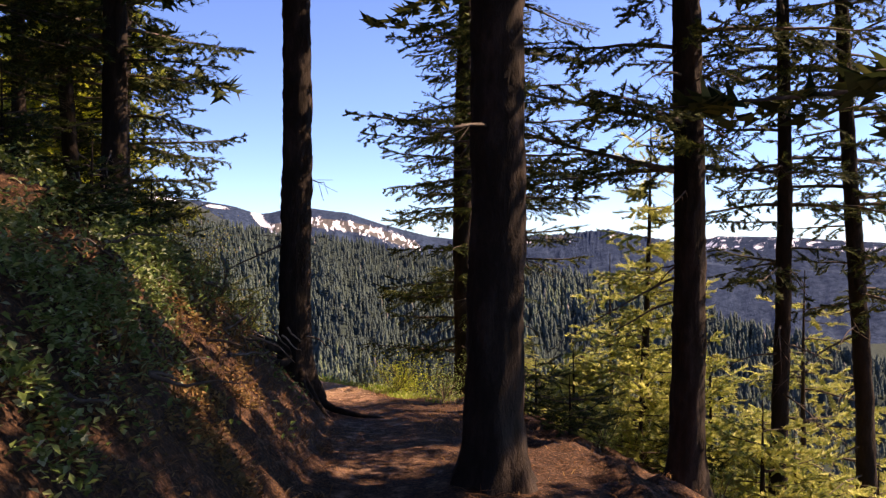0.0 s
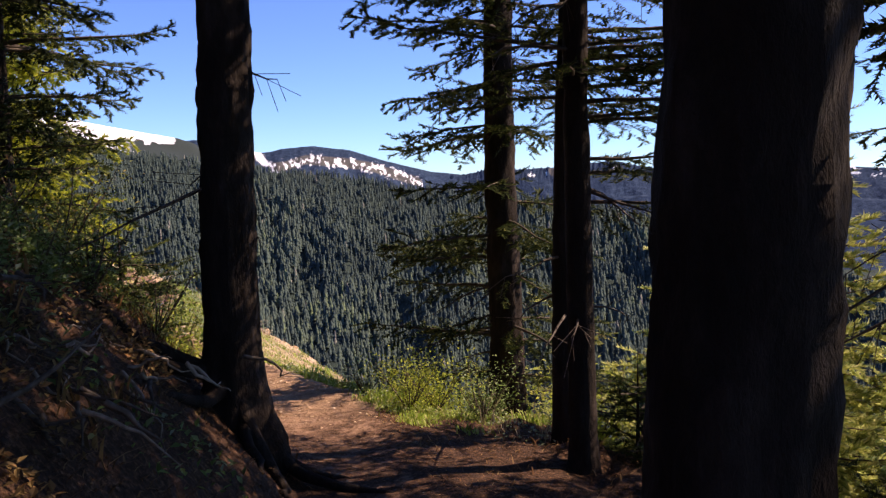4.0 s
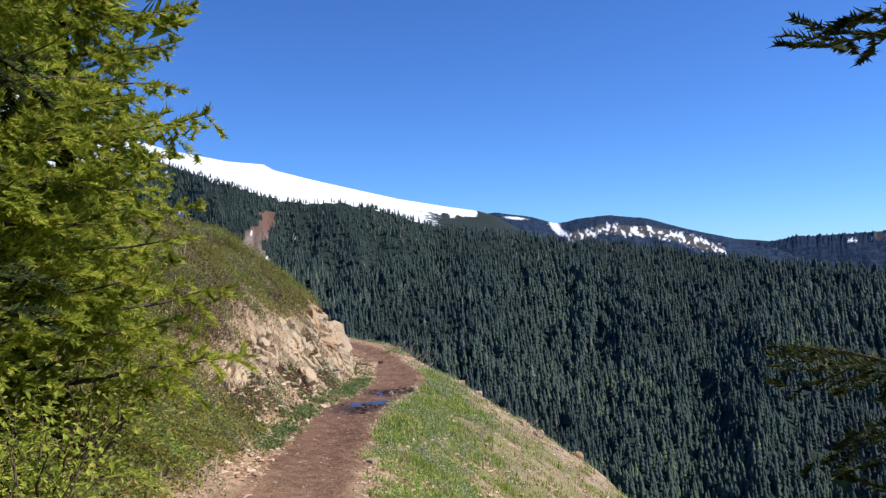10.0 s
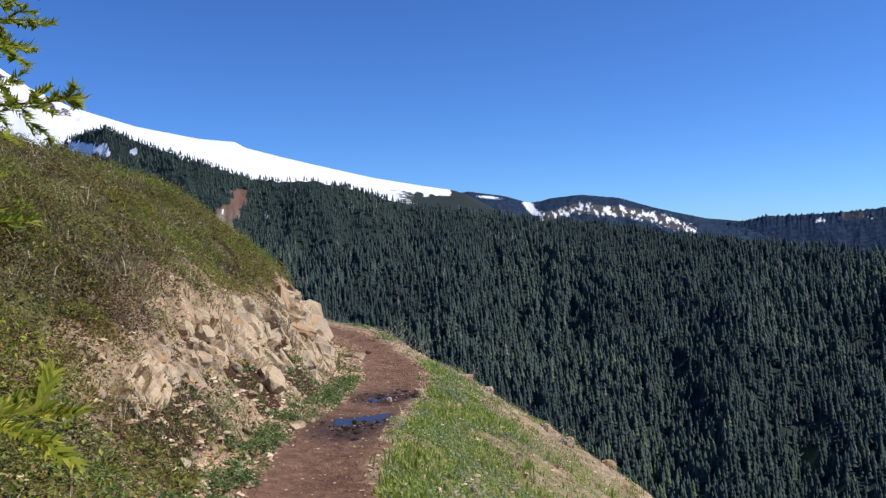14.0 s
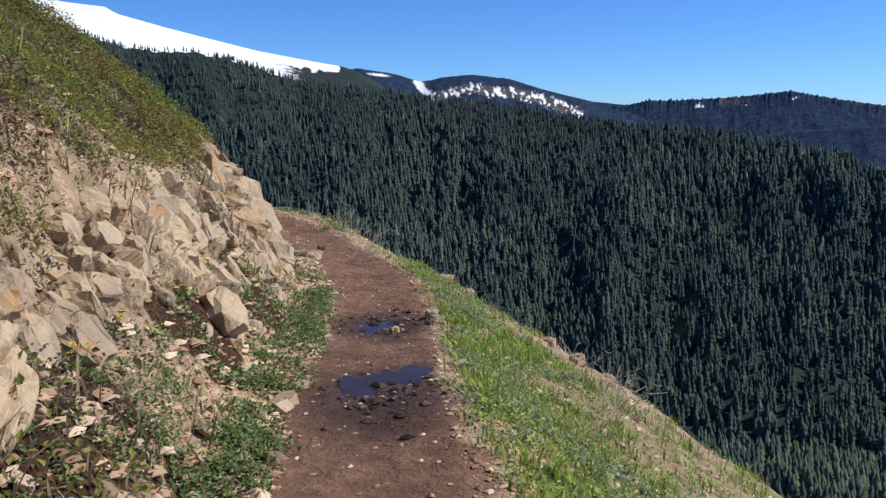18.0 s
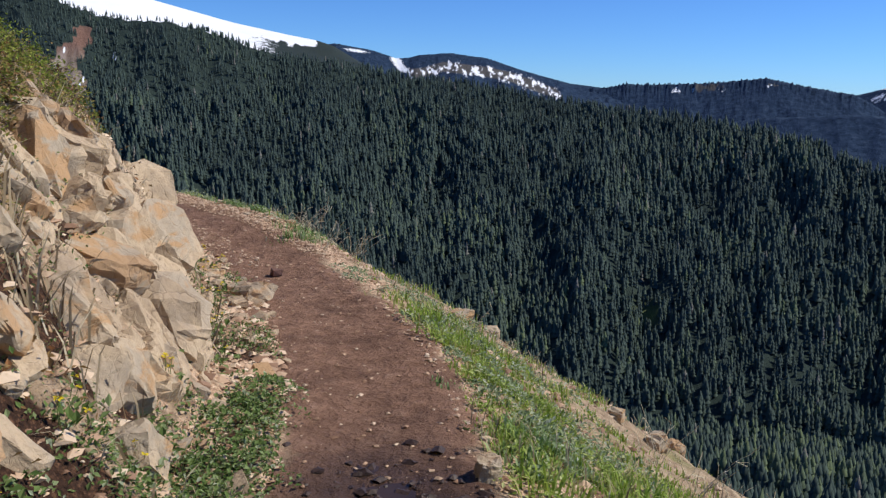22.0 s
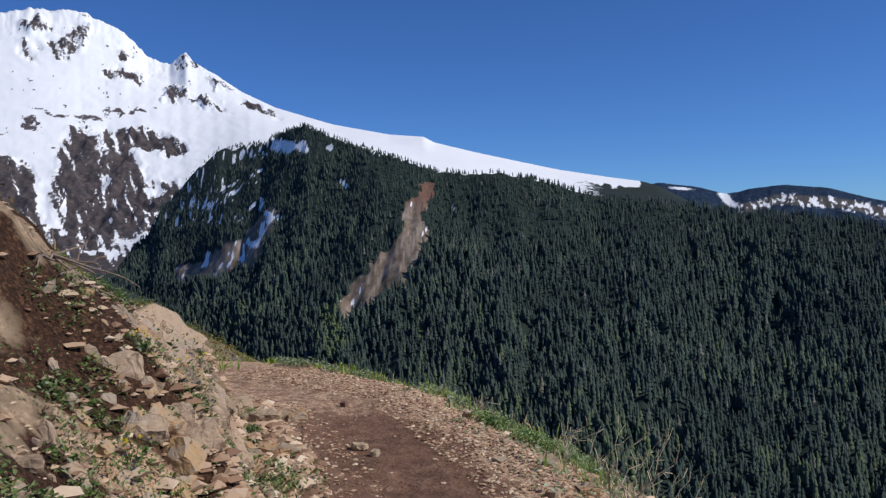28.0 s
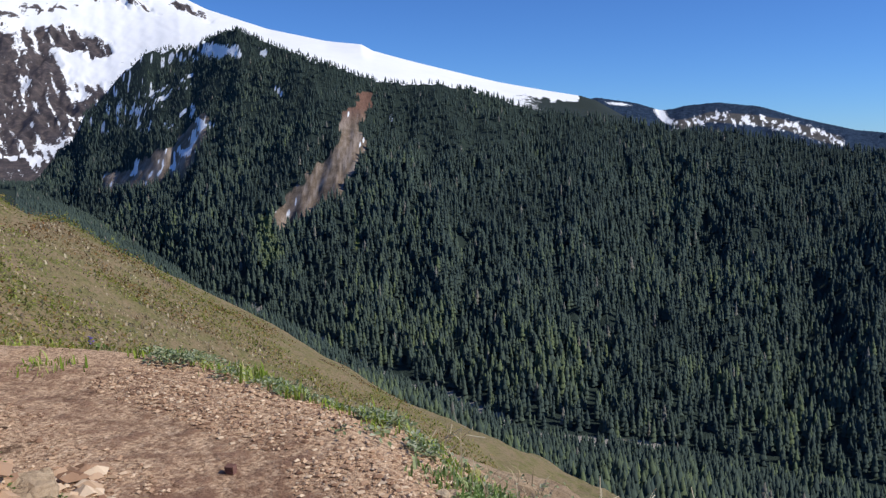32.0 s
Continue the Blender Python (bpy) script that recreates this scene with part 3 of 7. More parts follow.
ME = foot + (smooth_top - foot) * np.where(MT < 1, MT ** 0.9, 1 - 3.0 * (MT - 1)) + (top - smooth_top) * sstep(0.72, 1.0, MT)
crags = spots(MA, ME, ((-50.4, 11.56, 1.0, 0.28), (-49.8, 10.44, 1.6, 0.2), (-49.4, 9.8, 1.2, 0.4), (-45.4, 11.74, 0.6, 0.42), (-44.7, 13.16, 0.7, 0.45), (-43.2, 12.04, 0.8, 0.55), (-42.5, 12.95, 0.5, 0.5), (-39.6, 12.04, 0.5, 0.5),
                       (-40.1, 10.77, 1.1, 0.28), (-39.2, 10.44, 0.6, 0.4), (-36.7, 9.41, 0.55, 0.32), (-34.85, 8.88, 0.6, 0.16), (-35.85, 11.5, 0.6, 0.35), (-33.9, 10.15, 0.6, 0.16)), 221, 0.7)
crags = np.maximum(crags, spots(MA, ME + 0.30 * (MA + 34), ((-34.8, 8.5, 1.6, 0.12), (-31.2, 9.35, 1.1, 0.26), (-33.8, 10.1, 0.8, 0.12)), 225, 0.4))
flecks = spots(MA, ME, ((-48.2, 7.46, 0.3, 0.15), (-47.2, 6.62, 0.4, 0.18), (-45.4, 7.38, 0.6, 0.26), (-44.35, 8.12, 0.5, 0.22), (-43.5, 7.79, 0.5, 0.15), (-41.95, 7.83, 0.8, 0.18), (-40.35, 8.12, 0.6, 0.18), (-48.5, 5.71, 0.4, 0.4), (-38.9, 8.45, 0.5, 0.14)), 227, 0.6)
cliffs = spots(MA, ME, ((-42.6, 0.2, 1.8, 1.1), (-42.6, 5.3, 1.1, 1.5), (-42.9, 3.2, 1.2, 1.6), (-41.7, 2.0, 1.5, 1.6), (-40.3, 6.5, 1.5, 0.6), (-38.6, 6.5, 1.2, 0.5), (-37.0, 6.0, 0.8, 0.5), (-40.6, 4.2, 1.5, 1.5), (-39.6, 1.6, 1.6, 1.4), (-38.3, 2.6, 1.6, 1.1), (-47.0, 3.7, 1.5, 1.2), (-46.3, 2.3, 1.1, 1.2), (-48.2, 5.0, 0.8, 0.6), (-47.5, 0.5, 2.6, 2.0), (-40, -1.8, 5.5, 1.2), (-37, 1.8, 2.4, 1.6)), 231, 0.45)
tongues = spots(MA, ME, ((-44.7, 4.8, 0.2, 0.6), (-44.9, 3.0, 0.14, 1.0), (-44.7, 1.6, 0.18, 0.7), (-43.9, 0.35, 0.26, 0.22), (-42.0, -0.5, 0.45, 0.12), (-40.7, -1.0, 0.35, 0.12), (-38.2, 5.2, 0.8, 0.6), (-36.8, 4.7, 1.0, 0.6), (-38.3, 3.24, 0.5, 0.16), (-40.9, 1.2, 0.35, 0.16), (-40.95, -0.85, 0.4, 0.2), (-38.7, 1.74, 0.3, 0.12), (-43.6, 2.0, 0.1, 0.4), (-41.2, 3.6, 0.12, 0.5)), 235, 0.4)
rough_ = 0.7 * fbm(MA * 0.7 - 0.5 * ME, ME * 0.7, 5, 33, 0.6) + 0.35 * (0.5 - np.abs(fbm(MA * 0.8 + ME * 0.9, ME * 0.8, 4, 37)) * 2)
calm = 0.09 + 0.91 * np.clip(crags + cliffs, 0, 1)
ME = ME + rough_ * calm * sstep(0.02, 0.2, MT) * (1 - sstep(0.93, 1.0, MT)) * np.clip((top - foot - 4) / 8, 0.03, 1) + 0.2 * fbm(MA * 2.5, MT * 12, 5, 39, 0.7) * sstep(-33, -37, MA) * sstep(0.85, 1, MT)
MZ = MR * np.tan(np.radians(ME))
MX, MY = bearing(MA, MR)
streak = fbm(MA * 2.4 + 0.9 * ME, ME * 0.9, 5, 45, 0.65)
ribs = fbm((MA + 0.35 * ME) * 4.0, ME * 0.8, 4, 49, 0.65)
scraps = sstep(0.46, 0.6, fbm(MA * 2.6 + 0.8 * ME, ME * 3.4, 4, 241, 0.62)) * sstep(-33, -37, MA)
rock_ = np.clip(0.8 * scraps + crags * (0.62 + 0.7 * ribs) + 0.62 * flecks + cliffs * (0.86 + 1.25 * ribs + 0.12 * sstep(-40.8, -42, MA)) - 0.95 * tongues * (0.9 - 0.6 * ribs), 0, 1)
wood_ = np.clip(0.75 * sstep(-38.5, -34, MA + 1.2 * streak) * (1 - sstep(4.0, 6.2, ME + 0.9 * streak)) * (1 - sstep(-29, -27, MA)) * (1 - tongues), 0, 1)
wood_ = np.maximum(wood_, 0.8 * sstep(-13, -6, MA) * sstep(0.35, 0.7, top - ME + 0.5 * streak))
wood_ = np.maximum(wood_, sstep(-5.9, -4.9, MA + 0.6 * streak))
mountain = new("mountain", mesh_np("mountain", np.stack([MX, MY, MZ + MID[2]], -1).reshape(-1, 3), grid_faces(len(maz), len(mt)), MOUNTAIN, True, {"rock": rock_.ravel(), "wood": wood_.ravel()}))
tagged(mountain, "snow-covered volcano with dark rock bands", "mountain", kind="structure")

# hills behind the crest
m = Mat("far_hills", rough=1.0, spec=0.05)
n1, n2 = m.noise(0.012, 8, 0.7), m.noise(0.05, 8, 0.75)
# the blue of distant haze is put into the woods' base colour
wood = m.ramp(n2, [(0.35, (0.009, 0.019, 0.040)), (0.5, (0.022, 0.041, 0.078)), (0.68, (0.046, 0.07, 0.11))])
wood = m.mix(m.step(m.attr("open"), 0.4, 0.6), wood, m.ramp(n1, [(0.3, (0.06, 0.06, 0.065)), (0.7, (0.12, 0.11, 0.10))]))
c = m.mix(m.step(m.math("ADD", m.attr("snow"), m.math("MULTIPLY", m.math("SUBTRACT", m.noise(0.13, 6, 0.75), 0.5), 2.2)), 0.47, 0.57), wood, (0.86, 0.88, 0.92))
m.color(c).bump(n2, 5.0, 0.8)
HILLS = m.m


def hill_range(name, az0, az1, crest, foot, r0, r1, snow, seed, label, jag=0.035):
    A, T = np.meshgrid(np.linspace(az0, az1, 320), np.linspace(0, 1.15, 46), indexing="ij")
    top, = table(A, *crest)
    E = foot + (top - foot) * np.where(T < 1, T, 1 - 2.0 * (T - 1))
    E = E + 0.8 * fbm(A * 0.8, T * 3, 5, seed, 0.6) * np.clip(1 - T, 0, 1) ** 0.7 + jag * 2.0 * np.abs(fbm(A * 8, T * 5, 5, seed + 4, 0.8)) * sstep(0.75, 1.0, T)
    R = r0 + (r1 - r0) * T
    X, Y = bearing(A, R)
    sn, op = snow(A, E)
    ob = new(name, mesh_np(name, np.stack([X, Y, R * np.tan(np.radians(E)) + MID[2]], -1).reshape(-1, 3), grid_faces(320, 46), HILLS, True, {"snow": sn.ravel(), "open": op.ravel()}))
    return tagged(ob, label, "hill", kind="structure")


def cliff_snow(A, E):
    line = np.interp(A, [0.3, 1.5, 3, 5.7, 7.6, 9.6, 11], [0.95, 1.0, 1.45, 1.2, 0.85, 0.15, -0.3])
    band = np.exp(-((E - line) / 0.42) ** 2) * sstep(0.2, 0.9, A) * (1 - sstep(10.5, 11.5, A))
    teeth = np.clip(0.22 + 2.2 * fbm(A * 5.2 + E * 2.4, E * 3.6, 4, 81, 0.7), 0, 1)
    gully = np.exp(-((A + 0.1 + 0.7 * (E - 1.7)) / 0.36) ** 2) * sstep(0.9, 1.2, E) * (1 - sstep(1.95, 2.15, E))
    strip = np.exp(-((A + 2.9) / 0.9) ** 2 - ((E - 2.4 + 0.12 * (A + 2.9)) / 0.11) ** 2)
    left = sstep(-4.2, -5.2, A + 0.5 * fbm(A * 3, E * 4, 3, 85)) * 0.9
    patch = np.exp(-((A - 14.7) / 0.7) ** 2 - ((E + 0.1) / 0.16) ** 2) * 0.9
    return np.clip(band * teeth * 1.5 + gully + strip + patch + left, 0, 1), np.clip(band * 0.9, 0, 1)


def far_snow(A, E):
    n = fbm(A * 2.5, E * 7, 3, 83)
    right = sstep(29, 31, A)
    flecks = spots(A, E, ((18.4, 0.3, 0.25, 0.12), (19.6, 0.05, 0.2, 0.12), (20.9, 0.4, 0.3, 0.06), (21.4, 0.2, 0.2, 0.06), (24.3, 0.55, 0.3, 0.05)), 229, 0.5)
    clearing = spots(A, E, ((20.6, 0.25, 0.9, 0.22), (24.3, 0.5, 0.5, 0.08)), 230, 0.4)
    return np.clip((0.25 + n * 1.1) * right * sstep(-0.8, -0.2, E) * 0.9 + 0.75 * flecks * (A < 27), 0, 1), np.clip(np.clip(0.2 + n, 0, 1) * 0.35 + 0.6 * clearing * (A < 27), 0, 1)


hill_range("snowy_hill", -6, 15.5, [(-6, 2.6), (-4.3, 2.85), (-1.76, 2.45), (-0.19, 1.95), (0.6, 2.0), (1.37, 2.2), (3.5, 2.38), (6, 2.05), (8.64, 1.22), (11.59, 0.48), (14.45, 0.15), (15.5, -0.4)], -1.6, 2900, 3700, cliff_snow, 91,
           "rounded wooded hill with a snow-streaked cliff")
hill_range("wooded_ridge", 11, 31, [(11, -1), (13, 0.1), (14.5, 0.3), (15.3, 0.5), (17, 0.45), (18.6, 0.52), (21, 0.65), (24, 0.98), (26.3, 0.52), (29.3, 0.0), (31, -1.0)], -5.5, 2900, 3600, far_snow, 95, "distant wooded ridge coloured blue with haze", 0.17)
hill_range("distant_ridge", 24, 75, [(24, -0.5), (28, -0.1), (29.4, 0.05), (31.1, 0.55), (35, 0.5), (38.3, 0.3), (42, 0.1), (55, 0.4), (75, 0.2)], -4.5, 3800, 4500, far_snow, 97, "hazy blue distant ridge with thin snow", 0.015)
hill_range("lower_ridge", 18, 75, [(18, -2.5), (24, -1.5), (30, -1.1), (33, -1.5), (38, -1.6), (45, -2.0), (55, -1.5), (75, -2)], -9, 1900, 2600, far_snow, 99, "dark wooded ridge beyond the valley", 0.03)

# ---- stones ----
def stone_material(name, pale, dark, rust, grey=(0.33, 0.30, 0.26), soil_shade=(0.10, 0.062, 0.042)):
    m = Mat(name, rough=0.9, spec=0.25)
    pick = m.per_object()
    a, b, c, w = m.noise(2.6, 7, 0.62), m.noise(26, 7, 0.75), m.noise(5.5, 5, 0.6, (1, 1, 1.7), 0.6), m.noise(1.3, 4)
    base = m.ramp(b, [(0.28, dark), (0.46, pale), (0.72, tuple(min(1, v * 1.18) for v in pale))])
    base = m.mix(m.math("MULTIPLY", m.step(m.math("ADD", m.math("MULTIPLY", m.math("SUBTRACT", pick, 0.5), 0.3), a), 0.43, 0.57), 0.62), base, grey)
    base = m.mix(m.math("MULTIPLY", m.step(m.math("ADD", m.math("MULTIPLY", m.math("SUBTRACT", pick, 0.5), 0.35), c), 0.55, 0.68), 0.75), base, rust)
    base = m.mix(m.math("MULTIPLY", m.step(w, 0.52, 0.66), 0.45), base, dark)
    e1, e2 = m.cracks(3.4, 1.3, (1.0, 1.35, 0.8)), m.cracks(13, 1.5)
    base = m.mix(m.math("MULTIPLY", m.math("MULTIPLY", m.math("SUBTRACT", 1.0, m.step(e1, 0.0, 0.022)), m.step(w, 0.46, 0.62)), 0.45), base, soil_shade)
    base = m.mix(m.math("MULTIPLY", m.math("MULTIPLY", m.math("SUBTRACT", 1.0, m.step(e2, 0.0, 0.035)), m.step(c, 0.4, 0.6)), 0.5), base, dark)
    base = m.mix(m.math("MULTIPLY", m.step(b, 0.60, 0.74), 0.45), base, tuple(v * 0.42 for v in pale))
    # washed-in earth, together with shade painted into recesses and cracks
    base = m.mix(m.step(m.math("ADD", m.attr("soil_shade"), m.math("MULTIPLY", m.math("SUBTRACT", b, 0.5), 1.2)), 0.42, 0.6), base, soil_shade)
    m.color(base).bump(a, 0.03, 0.5).bump(m.step(e1, 0.0, 0.05), 0.012, 0.3).bump(m.step(e2, 0.0, 0.09), 0.004, 0.3).bump(b, 0.010, 0.8)
    return m.m


ROCK = stone_material("tan_rock", (0.49, 0.37, 0.245), (0.27, 0.185, 0.12), (0.46, 0.26, 0.115), (0.36, 0.305, 0.235), (0.07, 0.042, 0.028))
BANK_ROCK = stone_material("brown_slab_rock", (0.45, 0.325, 0.225), (0.23, 0.16, 0.11), (0.50, 0.31, 0.14), (0.37, 0.315, 0.26), (0.06, 0.032, 0.022))
PEBBLE = Mat("gravel_stone", rough=0.95, spec=0.2)
PEBBLE.color(PEBBLE.ramp(PEBBLE.per_island(), [(0.0, (0.22, 0.125, 0.08)), (0.35, (0.42, 0.27, 0.175)), (0.7, (0.55, 0.385, 0.26)), (1.0, (0.70, 0.55, 0.40))])).bump(PEBBLE.noise(60, 4), 0.004, 0.6)
PEBBLE = PEBBLE.m
RED_ROCK = stone_material("red_rock", (0.20, 0.105, 0.08), (0.10, 0.055, 0.045), (0.2, 0.10, 0.08), (0.15, 0.085, 0.07), (0.05, 0.03, 0.025))


def hull(seed, size, points=14, square=0.6):
    """An angular stone: the hull of a knocked-about box and a few more points, with flat broken faces."""
    g = np.random.default_rng(seed)
    box = np.array([(a, b, c) for a in (-1, 1) for b in (-1, 1) for c in (-1, 1)], float)
    box *= g.uniform(0.45 + 0.3 * square, 1.0, (8, 3))
    p = g.normal(0, 1, (max(points - 8, 2), 3))
    p /= np.linalg.norm(p, axis=1)[:, None]
    p = np.concatenate([box, p * g.uniform(0.75, 1.0, (len(p), 1))]) * np.array(size) / 2
    bm = bmesh.new()
    for q in p:
        bm.verts.new(q)
    res = bmesh.ops.convex_hull(bm, input=bm.verts)
    bmesh.ops.delete(bm, geom=list({e for e in res["geom_interior"] + res["geom_unused"] if isinstance(e, bmesh.types.BMVert)}), context="VERTS")
    return bm


def stone_mesh(name, seed, size, mat, points=16, square=0.6, bevel=0.0):
    bm = hull(seed, size, points, square)
    if bevel:
        bmesh.ops.dissolve_limit(bm, angle_limit=0.22, verts=bm.verts, edges=bm.edges)
        bmesh.ops.bevel(bm, geom=list(bm.edges), offset=bevel * min(size), segments=1, affect="EDGES", clamp_overlap=True)
    me = bpy.data.meshes.new(name)
    bm.to_mesh(me)
    bm.free()
    me.materials.append(mat)
    return me


def slope_normal(x, y, d=0.15):
    zx = (ground_z(np.array([x + d]), np.array([y]), False) - ground_z(np.array([x - d]), np.array([y]), False))[0] / (2 * d)
    zy = (ground_z(np.array([x]), np.array([y + d]), False) - ground_z(np.array([x]), np.array([y - d]), False))[0] / (2 * d)
    return Vector((-zx, -zy, 1)).normalized()


def slab_mesh(seed, size, mat, sides=9, rag=0.28, taper=0.15, rough=0.03, cuts=2):
    """A broken slab: an uneven outline given thickness, its faces split and knocked about, its edges chipped."""
    g = np.random.default_rng(seed)
    a = np.sort(np.arange(sides) * 2 * np.pi / sides + g.normal(0, 0.18, sides))
    r = 1 - rag * g.uniform(0, 1, sides)
    bm = bmesh.new()
    rings = []
    for zz, k in ((-0.5, 1 - taper), (-0.1, 1.0), (0.34, 0.97), (0.5, 0.86)):
        rings.append([bm.verts.new((size[0] / 2 * q * k * math.cos(t) + g.normal(0, 0.03) * size[0], size[1] / 2 * q * k * math.sin(t) + g.normal(0, 0.03) * size[1], size[2] * (zz + g.normal(0, 0.05)))) for t, q in zip(a, r)])
    for lo, hi in zip(rings[:-1], rings[1:]):
        for i in range(sides):
            bm.faces.new((lo[i], lo[(i + 1) % sides], hi[(i + 1) % sides], hi[i]))
    bm.faces.new(rings[-1])
    bm.faces.new(rings[0][::-1])
    bmesh.ops.triangulate(bm, faces=bm.faces)
    bmesh.ops.subdivide_edges(bm, edges=list(bm.edges), cuts=cuts, use_grid_fill=True)
    for v in bm.verts:
        n = np.array(v.co) * 7 / max(size)
        v.co += Vector((float(fbm(n[1] + seed, n[2], 3, seed)), float(fbm(n[0] + 5, n[2] + seed, 3, seed + 1)), float(fbm(n[0] * 1.3, n[1] * 1.3, 3, seed + 2)))) * rough * max(size)
    me = bpy.data.meshes.new("rock_block")
    bm.to_mesh(me)
    bm.free()
    me.materials.append(mat)
    return me


def block_set(mat):
    return [slab_mesh(100 + k, (1, w, h), mat, 6 + k % 3, rag, 0.2, 0.05, 1) for k, (w, h, rag) in
            enumerate([(0.8, 0.5, 0.3), (0.7, 0.6, 0.4), (0.95, 0.35, 0.3), (0.6, 0.4, 0.35), (0.9, 0.3, 0.45), (0.75, 0.25, 0.3), (0.85, 0.7, 0.4), (0.55, 0.22, 0.35), (0.7, 0.18, 0.4), (0.9, 0.2, 0.3)])]


BLOCKS = block_set(ROCK)
BANK_BLOCKS = block_set(BANK_ROCK)
SCREE = [stone_mesh("stone", 140 + k, (1, w, h), ROCK, 10, sq, 0.0) for k, (w, h, sq) in enumerate([(0.8, 0.5, 0.6), (0.7, 0.4, 0.5), (0.9, 0.3, 0.7), (0.6, 0.5, 0.5), (0.8, 0.25, 0.8), (1.0, 0.45, 0.6)])]


def bank_point(fy, up):
    """The place at that height above the path's edge on the uphill side, near that y."""
    i = np.searchsorted(LINE[:, 1], fy) if fy < 34 else 17
    a, b = LINE[i - 1], LINE[i]
    d = (b - a) / np.linalg.norm(b - a)
    p = a + (b - a) * (fy - a[1]) / (b[1] - a[1])
    return p + np.array([-d[1], d[0]]) * up


def outcrop(name, label, spans, count, seed, smin, smax, kinds, reach=1.5, low=0.62):
    """A bank's loose blocks: slabs and shards resting along the lie of the slope, small ones in plenty."""
    top = empty(name, *bank_point((spans[0] + spans[1]) / 2, 1.0), 0)
    top.location.z = gz(top.location.x, top.location.y)
    g = np.random.default_rng(seed)
    for k in range(count):
        fy, hgt = g.uniform(spans[0], spans[1]), g.beta(1.3, 2.2)
        crag = 0.5 + 0.5 * float(fbm(fy * 0.9, hgt * 2, 2, seed))
        s = (smin + (smax - smin) * g.uniform(0, 1) ** 3.0) * (0.6 + 0.8 * crag)
        x, y = bank_point(fy, low + reach * hgt)
        nrm = slope_normal(x, y)
        z = gz(x, y)
        rot = nrm.to_track_quat("Z", "Y").to_matrix().to_4x4() @ pose(0, 0, 0, g.normal(0, 16), g.normal(0, 16), g.uniform(0, 360))
        m4 = Matrix.Translation(Vector((x, y, z)) + nrm * s * g.uniform(-0.02, 0.12)) @ rot @ Matrix.Diagonal((s, s * g.uniform(0.8, 1.1), s * g.uniform(0.7, 1.2), 1))
        ob = child("rock_block", kinds[g.integers(len(kinds))], top)
        ob.matrix_basis = Matrix.Translation(-top.location) @ m4
    return tagged(top, label, "rock outcrop")


def cells(u, v, size, seed):
    """Cracked blocks: for each place the block's own offset and slant, and how near its edge it lies."""
    p, q = u / size, v / size
    ip, iq = np.floor(p), np.floor(q)
    d1, d2 = np.full(u.shape, 9.0), np.full(u.shape, 9.0)
    off = np.zeros(u.shape)
    for a in (-1, 0, 1):
        for b in (-1, 0, 1):
            cx, cy = ip + a, iq + b
            sx, sy = cx + 0.15 + 0.7 * hash2(cx, cy, seed), cy + 0.15 + 0.7 * hash2(cx, cy, seed + 1)
            d = np.maximum(np.abs(p - sx), np.abs(q - sy)) * 0.6 + np.hypot(p - sx, q - sy) * 0.5
            val = hash2(cx, cy, seed + 2) - 0.5 + (p - sx) * (hash2(cx, cy, seed + 3) - 0.5) * 1.1 + (q - sy) * (hash2(cx, cy, seed + 4) - 0.35) * 1.1
            near = d < d1
            d2 = np.where(near, d1, np.minimum(d2, d))
            off = np.where(near, val, off)
            d1 = np.where(near, d, d1)
    return off, d2 - d1


